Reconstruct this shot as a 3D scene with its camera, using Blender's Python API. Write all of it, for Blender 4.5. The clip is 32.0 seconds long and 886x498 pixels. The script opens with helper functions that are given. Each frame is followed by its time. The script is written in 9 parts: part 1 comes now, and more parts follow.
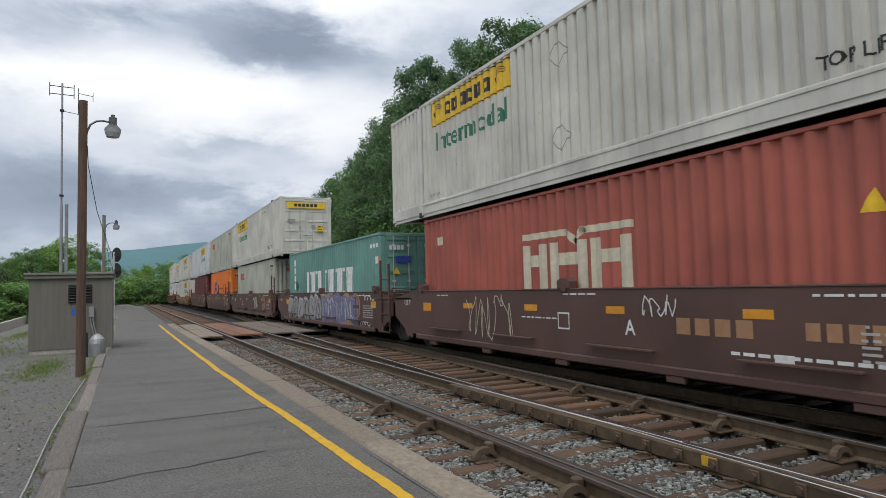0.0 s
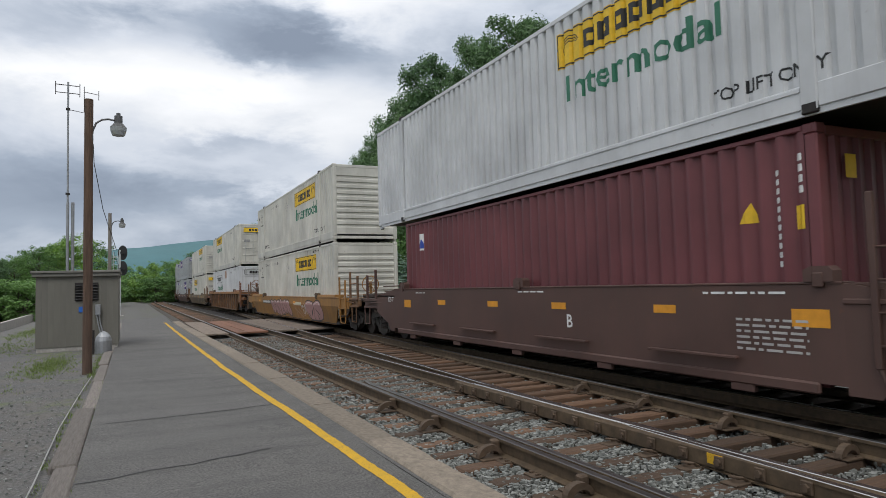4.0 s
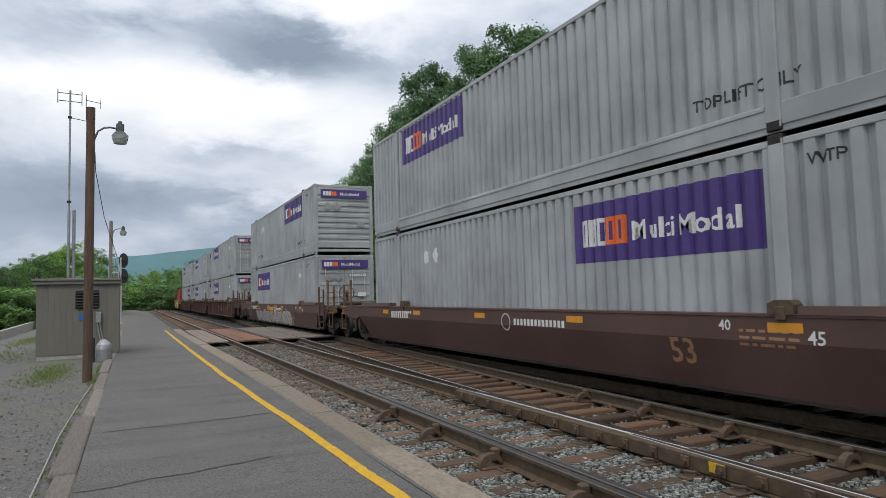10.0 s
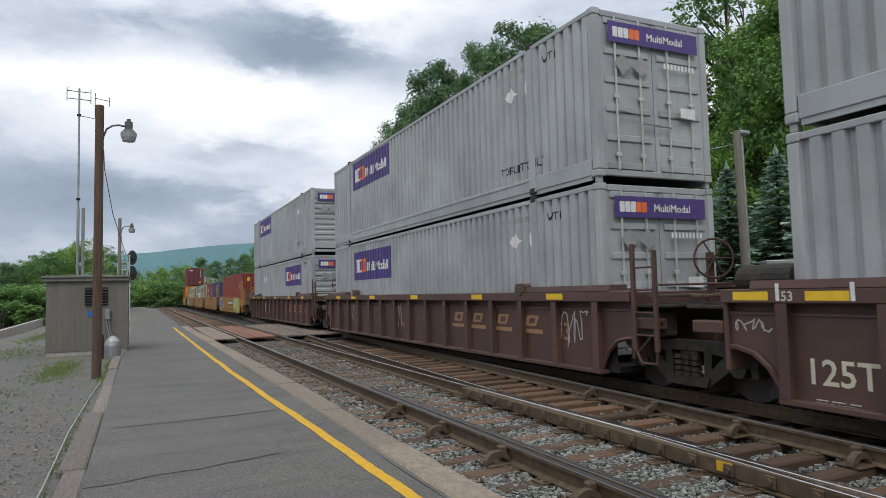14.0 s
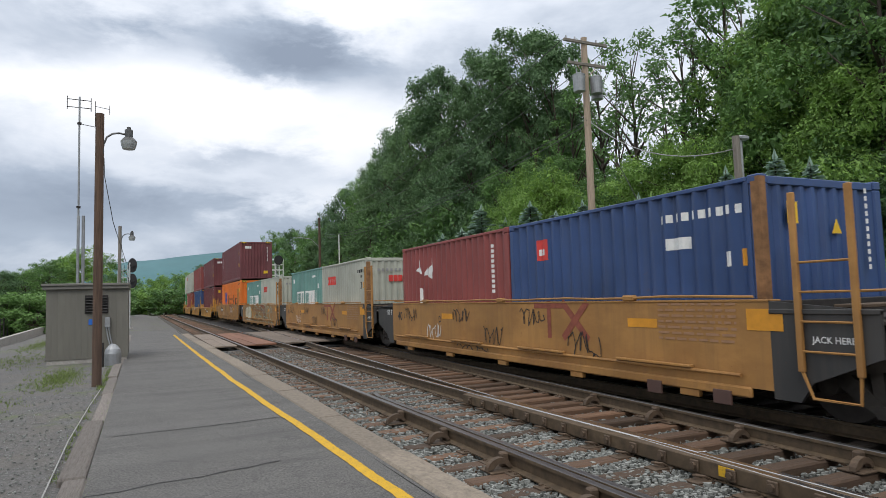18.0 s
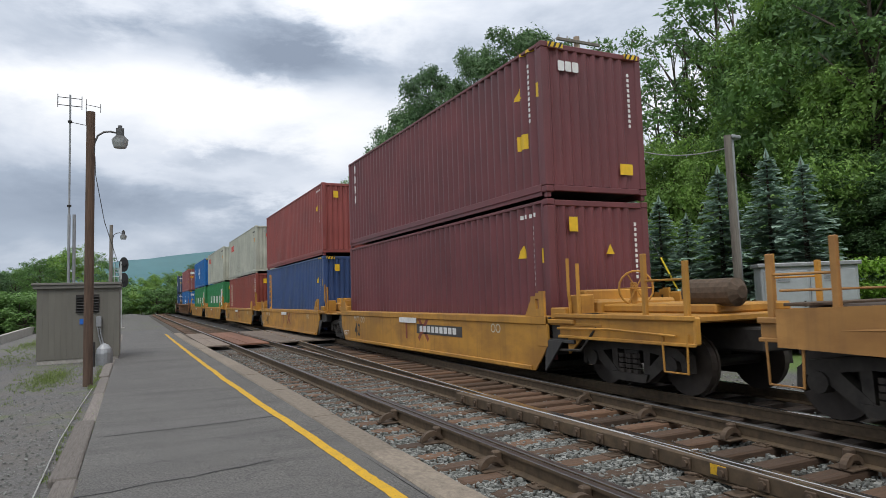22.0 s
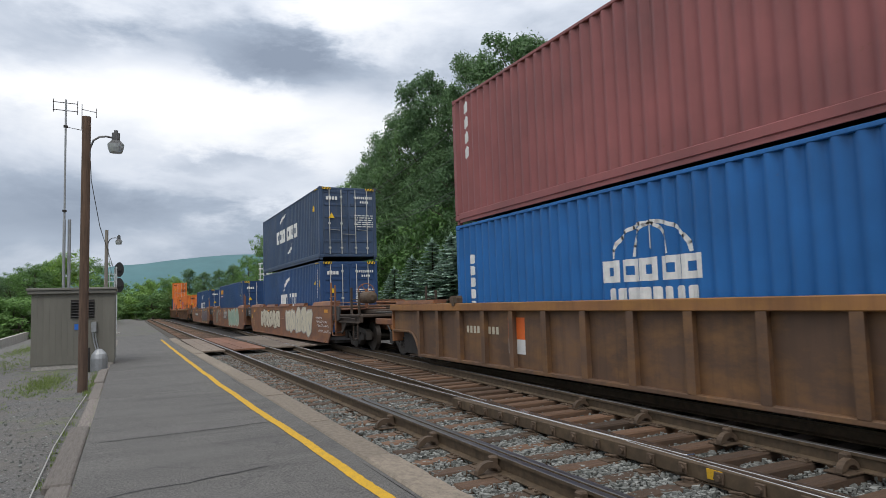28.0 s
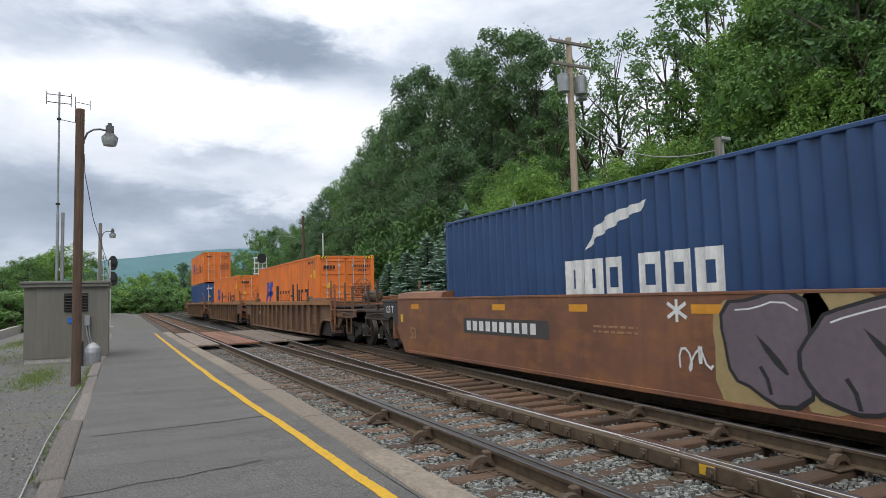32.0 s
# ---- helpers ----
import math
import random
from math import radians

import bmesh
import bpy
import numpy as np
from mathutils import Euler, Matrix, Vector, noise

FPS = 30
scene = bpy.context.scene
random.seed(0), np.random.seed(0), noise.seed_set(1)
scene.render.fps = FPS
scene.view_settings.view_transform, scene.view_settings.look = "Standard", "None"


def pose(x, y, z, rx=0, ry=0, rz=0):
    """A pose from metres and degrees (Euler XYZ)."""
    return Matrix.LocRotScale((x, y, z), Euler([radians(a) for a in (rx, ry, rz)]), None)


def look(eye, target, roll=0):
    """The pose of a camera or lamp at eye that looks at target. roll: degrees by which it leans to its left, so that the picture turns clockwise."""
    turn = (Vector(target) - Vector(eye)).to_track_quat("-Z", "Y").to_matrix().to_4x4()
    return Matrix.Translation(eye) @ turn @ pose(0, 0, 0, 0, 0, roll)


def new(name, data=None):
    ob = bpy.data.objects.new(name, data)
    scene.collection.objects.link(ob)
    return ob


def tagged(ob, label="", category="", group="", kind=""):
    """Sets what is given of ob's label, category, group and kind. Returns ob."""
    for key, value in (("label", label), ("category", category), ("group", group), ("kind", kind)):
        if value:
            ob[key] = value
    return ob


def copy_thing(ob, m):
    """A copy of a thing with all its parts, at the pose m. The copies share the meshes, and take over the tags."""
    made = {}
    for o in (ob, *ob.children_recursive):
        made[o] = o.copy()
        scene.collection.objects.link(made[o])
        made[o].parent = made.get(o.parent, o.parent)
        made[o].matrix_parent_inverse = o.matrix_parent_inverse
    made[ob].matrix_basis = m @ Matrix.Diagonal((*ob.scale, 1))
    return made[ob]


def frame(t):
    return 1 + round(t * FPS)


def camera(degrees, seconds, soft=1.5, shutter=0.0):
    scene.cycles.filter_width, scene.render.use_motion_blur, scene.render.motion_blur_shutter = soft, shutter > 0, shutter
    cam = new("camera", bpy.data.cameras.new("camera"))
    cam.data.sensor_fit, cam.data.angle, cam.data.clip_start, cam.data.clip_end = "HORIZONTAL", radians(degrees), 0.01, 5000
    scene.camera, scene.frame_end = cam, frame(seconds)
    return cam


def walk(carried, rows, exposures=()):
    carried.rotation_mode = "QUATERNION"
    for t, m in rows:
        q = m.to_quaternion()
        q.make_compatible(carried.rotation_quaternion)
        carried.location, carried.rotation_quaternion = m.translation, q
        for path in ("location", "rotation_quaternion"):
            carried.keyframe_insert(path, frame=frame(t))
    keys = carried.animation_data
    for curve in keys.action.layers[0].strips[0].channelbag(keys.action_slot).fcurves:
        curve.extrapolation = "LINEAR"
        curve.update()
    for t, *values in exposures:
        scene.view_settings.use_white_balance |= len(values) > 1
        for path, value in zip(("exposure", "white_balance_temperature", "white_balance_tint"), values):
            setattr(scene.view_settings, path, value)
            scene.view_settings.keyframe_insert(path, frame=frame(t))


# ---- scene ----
# World: x to the right across the tracks, y along the straight track, z up from the top of the rails.
cam = camera(68.57, 32.0, soft=0.85, shutter=0.03)
EYE = (0.0, 0.0, 1.575)
PATH = (
    (0.0, 93.36, 1.51, -26.01), (0.5, 93.36, 1.46, -26.04), (1.0, 93.43, 1.52, -26.02), (1.5, 93.44, 1.51, -25.89),
    (2.0, 93.32, 1.49, -25.82), (2.5, 93.15, 1.49, -25.81), (3.0, 93.15, 1.53, -25.70), (3.5, 93.14, 1.54, -25.64),
    (5.5, 93.33, 1.62, -25.43), (6.0, 93.36, 1.65, -25.43), (6.5, 93.39, 1.52, -25.46), (7.0, 93.48, 1.51, -25.43),
    (7.5, 93.49, 1.48, -25.55), (8.0, 93.66, 1.44, -25.46), (8.5, 93.76, 1.55, -25.47), (9.0, 93.84, 1.56, -25.46),
    (9.5, 93.85, 1.52, -25.53), (10.0, 93.86, 1.53, -25.52), (10.5, 93.92, 1.58, -25.45), (11.0, 93.91, 1.55, -25.34),
    (11.5, 93.84, 1.49, -25.26), (12.0, 93.78, 1.42, -25.13), (12.5, 93.72, 1.31, -25.07), (13.0, 93.63, 1.29, -25.06),
    (13.5, 93.62, 1.47, -25.01), (14.0, 93.66, 1.43, -24.91), (14.5, 93.67, 1.38, -24.82), (16.5, 93.73, 1.40, -24.78),
    (17.0, 93.71, 1.46, -24.81), (17.5, 93.82, 1.62, -24.80), (18.0, 94.21, 1.70, -24.88), (18.5, 94.34, 1.59, -24.96),
    (19.0, 94.39, 1.65, -25.16), (19.5, 94.39, 1.66, -25.28), (20.0, 94.39, 1.65, -25.33), (20.5, 94.38, 1.51, -25.37),
    (21.0, 94.31, 1.48, -25.42), (21.5, 94.17, 1.64, -25.43), (22.0, 94.10, 1.76, -25.49), (22.5, 94.08, 1.83, -25.51),
    (23.0, 94.14, 1.92, -25.61), (23.5, 94.27, 1.94, -25.67), (24.0, 94.32, 1.95, -25.68), (24.5, 94.37, 2.10, -25.62),
    (25.0, 94.38, 2.11, -25.63), (25.5, 94.42, 2.11, -25.60), (27.5, 94.57, 1.88, -25.76), (28.0, 94.52, 1.81, -25.81),
    (28.5, 94.35, 1.71, -25.87), (29.0, 94.30, 1.74, -25.97), (29.5, 94.29, 1.71, -26.01), (30.0, 94.23, 1.73, -26.04),
    (30.5, 94.23, 1.61, -25.92), (31.0, 94.17, 1.69, -26.01), (31.5, 94.10, 1.66, -26.05), (32.0, 94.08, 1.55, -26.27),
)
walk(cam, [(t, pose(*EYE, rx, ry, rz)) for t, rx, ry, rz in PATH], [(0.0, 0.13), (6.0, 0.06), (9.0, 0.1), (11.0, 0.22), (14.0, 0.22), (17.0, 0.27), (20.0, 0.3), (22.0, 0.22), (24.0, 0.26), (25.0, 0.12), (28.0, 0.2), (32.0, 0.32)])

# ---- sky and light: bright overcast ----
world = bpy.data.worlds.new("overcast_sky")
scene.world = world
world.use_nodes = True


def sky_nodes():
    nt = world.node_tree
    n, l = nt.nodes, nt.links
    n.clear()

    def math_node(how, *vals):
        m = n.new("ShaderNodeMath")
        m.operation = how
        for i, v in enumerate(vals):
            if isinstance(v, (int, float)):
                m.inputs[i].default_value = v
            else:
                l.new(v, m.inputs[i])
        return m.outputs[0]

    def cloud_noise(vec, scale, detail, rough, bend=0.0):
        t = n.new("ShaderNodeTexNoise")
        t.inputs["Scale"].default_value, t.inputs["Detail"].default_value = scale, detail
        t.inputs["Roughness"].default_value, t.inputs["Distortion"].default_value = rough, bend
        l.new(vec, t.inputs["Vector"])
        return t.outputs["Fac"]

    out = n.new("ShaderNodeOutputWorld")
    bg = n.new("ShaderNodeBackground")
    sky = n.new("ShaderNodeTexSky")
    sky.sky_type, sky.sun_disc = "NISHITA", False
    sky.sun_elevation, sky.sun_rotation = radians(52), radians(150)
    sep = n.new("ShaderNodeSeparateXYZ")
    l.new(n.new("ShaderNodeTexCoord").outputs["Generated"], sep.inputs[0])
    up = math_node("MAXIMUM", sep.outputs["Z"], 0.0)
    # heaped clouds, about twice as wide as high
    place = n.new("ShaderNodeMapping")
    place.inputs["Location"].default_value = SKY_SHIFT
    place.inputs["Scale"].default_value = (1.0, 1.0, 2.5)
    l.new(sep.inputs[0].links[0].from_socket, place.inputs["Vector"])
    big = cloud_noise(place.outputs[0], 2.7, 6, 0.5, 0.4)
    fluff = cloud_noise(place.outputs[0], 7.0, 8, 0.6, 0.15)
    deg = 180 / math.pi
    az = math_node("MULTIPLY", math_node("ARCTAN2", sep.outputs["X"], sep.outputs["Y"]), deg)
    el = math_node("MULTIPLY", math_node("ARCSINE", sep.outputs["Z"]), deg)
    # each height's share of bright cloud
    share = n.new("ShaderNodeValToRGB")
    r = share.color_ramp
    for i, (e, v) in enumerate(SKY_SHARE):
        p = r.elements[i] if i < 2 else r.elements.new(e / 90)
        p.position, p.color = e / 90, (v, v, v, 1)
    l.new(math_node("DIVIDE", el, 90.0), share.inputs[0])
    fac = math_node("MULTIPLY_ADD", math_node("SUBTRACT", big, 0.5), 1.15, share.outputs[0])
    fac = math_node("MULTIPLY_ADD", math_node("SUBTRACT", fluff, 0.5), 0.55, fac)
    # single large clouds, their edges frayed
    fray = math_node("MULTIPLY", math_node("SUBTRACT", fluff, 0.5), 22.0)
    for ca, ce, wa, we, amount in CLOUDS:
        u = math_node("DIVIDE", math_node("SUBTRACT", math_node("MULTIPLY_ADD", fray, 0.8, az), ca), wa)
        v = math_node("DIVIDE", math_node("SUBTRACT", math_node("MULTIPLY_ADD", fray, 0.3, el), ce), we)
        q = math_node("ADD", math_node("MULTIPLY", u, u), math_node("MULTIPLY", v, v))
        g = math_node("EXPONENT", math_node("MULTIPLY", q, -1.0))
        fac = math_node("MULTIPLY_ADD", g, amount, fac)
    ramp = n.new("ShaderNodeValToRGB")
    r = ramp.color_ramp
    for i, (pos, c) in enumerate(((0.0, (0.21, 0.25, 0.32, 1)), (1.0, (0.81, 0.82, 0.845, 1)), (0.33, (0.31, 0.36, 0.44, 1)), (0.58, (0.53, 0.57, 0.64, 1)), (0.8, (0.7, 0.72, 0.755, 1)))):
        p = r.elements[i] if i < 2 else r.elements.new(pos)
        p.position, p.color = pos, c
    l.new(fac, ramp.inputs[0])
    # an overcast sky is brighter overhead than at the horizon
    gain = math_node("MULTIPLY_ADD", math_node("POWER", up, 2.0), SKY_ZENITH, SKY_BASE)
    cloud = n.new("ShaderNodeVectorMath"); cloud.operation = "SCALE"
    l.new(ramp.outputs[0], cloud.inputs[0]); l.new(gain, cloud.inputs["Scale"])
    clear = n.new("ShaderNodeVectorMath"); clear.operation = "SCALE"; clear.inputs["Scale"].default_value = 0.07
    l.new(sky.outputs[0], clear.inputs[0])
    mix = n.new("ShaderNodeMixRGB"); mix.inputs[0].default_value = 0.95
    l.new(clear.outputs[0], mix.inputs[1]); l.new(cloud.outputs[0], mix.inputs[2])
    l.new(mix.outputs[0], bg.inputs["Color"])
    bg.inputs["Strength"].default_value = 1.0
    l.new(bg.outputs[0], out.inputs[0])


SKY_SHARE = ((0.0, 0.28), (90.0, 0.85), (5.0, 0.3), (9.0, 0.4), (12.5, 0.56), (16.0, 0.72), (20.0, 0.56), (24.0, 0.64), (32.0, 0.62), (45.0, 0.8))
# azimuth and height in degrees, half widths, how much brighter
CLOUDS = ((12.6, 20.2, 5.5, 1.7, -0.5), (8.0, 21.5, 6.0, 1.6, -0.2), (-4.5, 20.6, 6.5, 1.8, -0.3), (-4.0, 17.2, 6.0, 1.3, 0.22), (10.8, 17.2, 5.0, 1.2, 0.2), (16.5, 24.5, 4.5, 1.6, 0.3), (6.5, 12.3, 5.0, 0.9, -0.26), (-4.0, 7.8, 8.5, 2.2, -0.24), (13.0, 8.4, 5.0, 1.7, 0.34), (17.5, 13.0, 4.0, 3.0, 0.2))
SKY_SHIFT, SKY_BASE, SKY_ZENITH = (3.1, 1.7, 0.4), 1.18, 0.55
sky_nodes()
sun = new("sun", bpy.data.lights.new("sun", "SUN"))
sun.data.energy, sun.data.angle, sun.data.color = 0.95, radians(22), (1.0, 0.96, 0.9)
sun.matrix_world = look((-30, -48, 85), (0, 10, 0))

# ---- materials ----
def nodes_of(name):
    m = bpy.data.materials.new(name)
    m.use_nodes = True
    nt = m.node_tree
    return m, nt, nt.nodes["Principled BSDF"]


def noise_node(nt, vec, scale, detail=4, rough=0.55):
    t = nt.nodes.new("ShaderNodeTexNoise")
    t.inputs["Scale"].default_value, t.inputs["Detail"].default_value = scale, detail
    t.inputs["Roughness"].default_value = rough
    nt.links.new(vec, t.inputs["Vector"])
    return t.outputs["Fac"]


def ramp_node(nt, fac, a, b, ca=(0, 0, 0, 1), cb=(1, 1, 1, 1)):
    r = nt.nodes.new("ShaderNodeValToRGB")
    r.color_ramp.elements[0].position, r.color_ramp.elements[1].position = a, b
    r.color_ramp.elements[0].color, r.color_ramp.elements[1].color = ca, cb
    nt.links.new(fac, r.inputs[0])
    return r.outputs[0]


def mix_node(nt, fac, a, b, how="MIX"):
    m = nt.nodes.new("ShaderNodeMixRGB")
    m.blend_type = how
    for i, v in ((0, fac), (1, a), (2, b)):
        if isinstance(v, (int, float)):
            m.inputs[i].default_value = v
        elif isinstance(v, tuple):
            m.inputs[i].default_value = (*v[:3], 1)
        else:
            nt.links.new(v, m.inputs[i])
    return m.outputs[0]


def coords(nt, stretch=(1, 1, 1), world_space=False):
    if world_space:
        src = nt.nodes.new("ShaderNodeNewGeometry").outputs["Position"]
    else:
        src = nt.nodes.new("ShaderNodeTexCoord").outputs["Object"]
    info = nt.nodes.new("ShaderNodeObjectInfo")
    mp = nt.nodes.new("ShaderNodeMapping")
    mp.inputs["Scale"].default_value = stretch
    nt.links.new(src, mp.inputs["Vector"])
    if not world_space:
        sc = nt.nodes.new("ShaderNodeMath"); sc.operation = "MULTIPLY"; sc.inputs[1].default_value = 37.0
        nt.links.new(info.outputs["Random"], sc.inputs[0])
        nt.links.new(sc.outputs[0], mp.inputs["Location"])
    return mp.outputs[0]


def bump(nt, shader, height, strength, distance=0.01):
    b = nt.nodes.new("ShaderNodeBump")
    b.inputs["Strength"].default_value, b.inputs["Distance"].default_value = strength, distance
    nt.links.new(height, b.inputs["Height"])
    nt.links.new(b.outputs[0], shader.inputs["Normal"])


def painted(name, rgb, rough=0.55, dirt=0.5, dirt_rgb=(0.12, 0.10, 0.085), rust=0.25, streak=1.0, blot=None):
    """Weathered paint on steel: faded patches, streaks of grime that run down, specks of rust."""
    m, nt, s = nodes_of(name)
    v = coords(nt)
    vs = coords(nt, (2.2, 2.2, 0.16))
    fade = noise_node(nt, v, 0.7, 5)
    lo, hi = tuple(c * (0.86 - 0.3 * dirt) for c in rgb), tuple(min(0.9, c * (1.1 + 0.3 * dirt) + 0.008) for c in rgb)
    col = mix_node(nt, ramp_node(nt, fade, 0.3, 0.7), lo, hi)
    if blot:
        col = mix_node(nt, ramp_node(nt, noise_node(nt, coords(nt, (1, 0.7, 1.6)), 1.3, 7, 0.65), 0.44, 0.66, (0,) * 4, (0.8,) * 4), col, blot)
    runs = ramp_node(nt, noise_node(nt, vs, 3.0 * streak, 5, 0.65), 0.47, 0.75)
    k = nt.nodes.new("ShaderNodeMath"); k.operation = "MULTIPLY"; k.inputs[1].default_value = dirt
    nt.links.new(runs, k.inputs[0])
    col = mix_node(nt, k.outputs[0], col, dirt_rgb)
    spots = ramp_node(nt, noise_node(nt, v, 5.5, 8, 0.7), 0.655, 0.70)
    k2 = nt.nodes.new("ShaderNodeMath"); k2.operation = "MULTIPLY"; k2.inputs[1].default_value = rust
    nt.links.new(spots, k2.inputs[0])
    col = mix_node(nt, k2.outputs[0], col, (0.16, 0.06, 0.025))
    nt.links.new(col, s.inputs["Base Color"])
    rr = ramp_node(nt, fade, 0.2, 0.8, (rough - 0.1,) * 3 + (1,), (min(1, rough + 0.15),) * 3 + (1,))
    nt.links.new(rr, s.inputs["Roughness"])
    bump(nt, s, noise_node(nt, v, 14, 4), 0.12, 0.006)
    return m


def plain(name, rgb, rough=0.6, metal=0.0, var=0.25, scale=6.0, relief=0.2, distance=0.005, stretch=(1, 1, 1), world_space=False, tint=None):
    """A surface with two scales of tone and fine relief."""
    m, nt, s = nodes_of(name)
    v = coords(nt, stretch, world_space)
    a = noise_node(nt, v, scale, 6, 0.6)
    b = noise_node(nt, v, scale * 0.13, 3)
    lo, hi = tuple(c * (1 - var) for c in rgb), tuple(min(0.92, c * (1 + var)) for c in rgb)
    col = mix_node(nt, ramp_node(nt, a, 0.3, 0.7), lo, hi)
    col = mix_node(nt, ramp_node(nt, b, 0.35, 0.65, (0.0,) * 3 + (1,), (0.35,) * 3 + (1,)), col, tint or tuple(c * 0.6 for c in rgb))
    nt.links.new(col, s.inputs["Base Color"])
    s.inputs["Roughness"].default_value, s.inputs["Metallic"].default_value = rough, metal
    if relief:
        bump(nt, s, a, relief, distance)
    return m


def per_piece(name, rgb, rough=0.8, spread=0.35, scale=9.0, stretch=(1, 1, 1), relief=0.4, island=False, warm=None, distance=0.01):
    """A material whose pieces differ in tone, one by one."""
    m, nt, s = nodes_of(name)
    v = coords(nt, stretch)
    if island:
        rnd = nt.nodes.new("ShaderNodeNewGeometry").outputs["Random Per Island"]
    else:
        rnd = nt.nodes.new("ShaderNodeObjectInfo").outputs["Random"]
    lo, hi = tuple(c * (1 - spread) for c in rgb), tuple(min(0.92, c * (1 + spread)) for c in (warm or rgb))
    col = mix_node(nt, rnd, lo, hi)
    g = noise_node(nt, v, scale, 6, 0.65)
    col = mix_node(nt, ramp_node(nt, g, 0.3, 0.75), col, mix_node(nt, 0.55, col, (0.02, 0.018, 0.015)))
    nt.links.new(col, s.inputs["Base Color"])
    s.inputs["Roughness"].default_value = rough
    bump(nt, s, g, relief, distance)
    return m


def leaf_material(name, rgb, spread=0.35, warm=True):
    m, nt, s = nodes_of(name)
    rnd = nt.nodes.new("ShaderNodeNewGeometry").outputs["Random Per Island"]
    info = nt.nodes.new("ShaderNodeObjectInfo").outputs["Random"]
    lo, hi = tuple(c * (1 - spread) for c in rgb), ((rgb[0] * 1.35, rgb[1] * 1.3, rgb[2] * 1.1) if warm else tuple(c * 1.25 for c in rgb))
    col = mix_node(nt, rnd, lo, hi)
    if warm:
        col = mix_node(nt, info, mix_node(nt, 0.3, col, (0.045, 0.09, 0.05)), mix_node(nt, 0.25, col, (0.16, 0.25, 0.06)))
    v = coords(nt)
    sprig = noise_node(nt, v, 5.0, 4, 0.7)
    col = mix_node(nt, ramp_node(nt, sprig, 0.35, 0.65, (0.35,) * 4, (0,) * 4), col, tuple(c * 0.55 for c in rgb))
    nt.links.new(col, s.inputs["Base Color"])
    s.inputs["Roughness"].default_value = 0.62
    bump(nt, s, sprig, 0.8, 0.06)
    t = nt.nodes.new("ShaderNodeBsdfTranslucent")
    nt.links.new(col, t.inputs["Color"])
    mx = nt.nodes.new("ShaderNodeMixShader")
    mx.inputs[0].default_value = 0.3
    nt.links.new(s.outputs[0], mx.inputs[1]); nt.links.new(t.outputs[0], mx.inputs[2])
    nt.links.new(mx.outputs[0], nt.nodes["Material Output"].inputs["Surface"])
    return m


def ground_material():
    """Cinders and gravel by the tracks, grass in patches, leaf litter under the woods."""
    m, nt, s = nodes_of("ground_gravel_and_grass")
    v = coords(nt, world_space=True)
    fine = noise_node(nt, v, 30, 9, 0.8)
    mid = noise_node(nt, v, 1.2, 5)
    gravel = mix_node(nt, ramp_node(nt, fine, 0.33, 0.68), (0.022, 0.022, 0.022), (0.2, 0.196, 0.19))
    gravel = mix_node(nt, ramp_node(nt, mid, 0.4, 0.65, (0,) * 4, (0.45,) * 4), gravel, (0.15, 0.13, 0.108))
    gravel = mix_node(nt, ramp_node(nt, noise_node(nt, v, 4.5, 6, 0.7), 0.52, 0.68, (0,) * 4, (0.55,) * 4), gravel, (0.075, 0.07, 0.062))
    grass = mix_node(nt, ramp_node(nt, fine, 0.3, 0.7), (0.05, 0.085, 0.02), (0.16, 0.2, 0.055))
    litter = mix_node(nt, ramp_node(nt, fine, 0.3, 0.7), (0.02, 0.03, 0.012), (0.06, 0.08, 0.025))
    tufts = ramp_node(nt, noise_node(nt, v, 0.33, 5, 0.6), 0.53, 0.63)
    weeds = ramp_node(nt, noise_node(nt, v, 3.1, 6, 0.7), 0.46, 0.62)
    w = nt.nodes.new("ShaderNodeMath"); w.operation = "MULTIPLY"
    nt.links.new(tufts, w.inputs[0]); nt.links.new(weeds, w.inputs[1])
    col = mix_node(nt, w.outputs[0], gravel, grass)
    sep = nt.nodes.new("ShaderNodeSeparateXYZ")
    nt.links.new(nt.nodes.new("ShaderNodeNewGeometry").outputs["Position"], sep.inputs[0])

    def band(socket, a, b):
        r = nt.nodes.new("ShaderNodeMapRange")
        r.inputs["From Min"].default_value, r.inputs["From Max"].default_value = a, b
        nt.links.new(socket, r.inputs["Value"])
        return r.outputs[0]
    col = mix_node(nt, band(sep.outputs["X"], 12.6, 13.6), col, mix_node(nt, 0.5, grass, (0.09, 0.17, 0.03)))
    col = mix_node(nt, band(sep.outputs["X"], 22, 27), col, litter)
    col = mix_node(nt, band(sep.outputs["X"], -9, -14), col, grass)
    col = mix_node(nt, band(sep.outputs["Y"], 130, 180), col, litter)
    nt.links.new(col, s.inputs["Base Color"])
    s.inputs["Roughness"].default_value = 0.95
    bump(nt, s, fine, 0.7, 0.02)
    return m


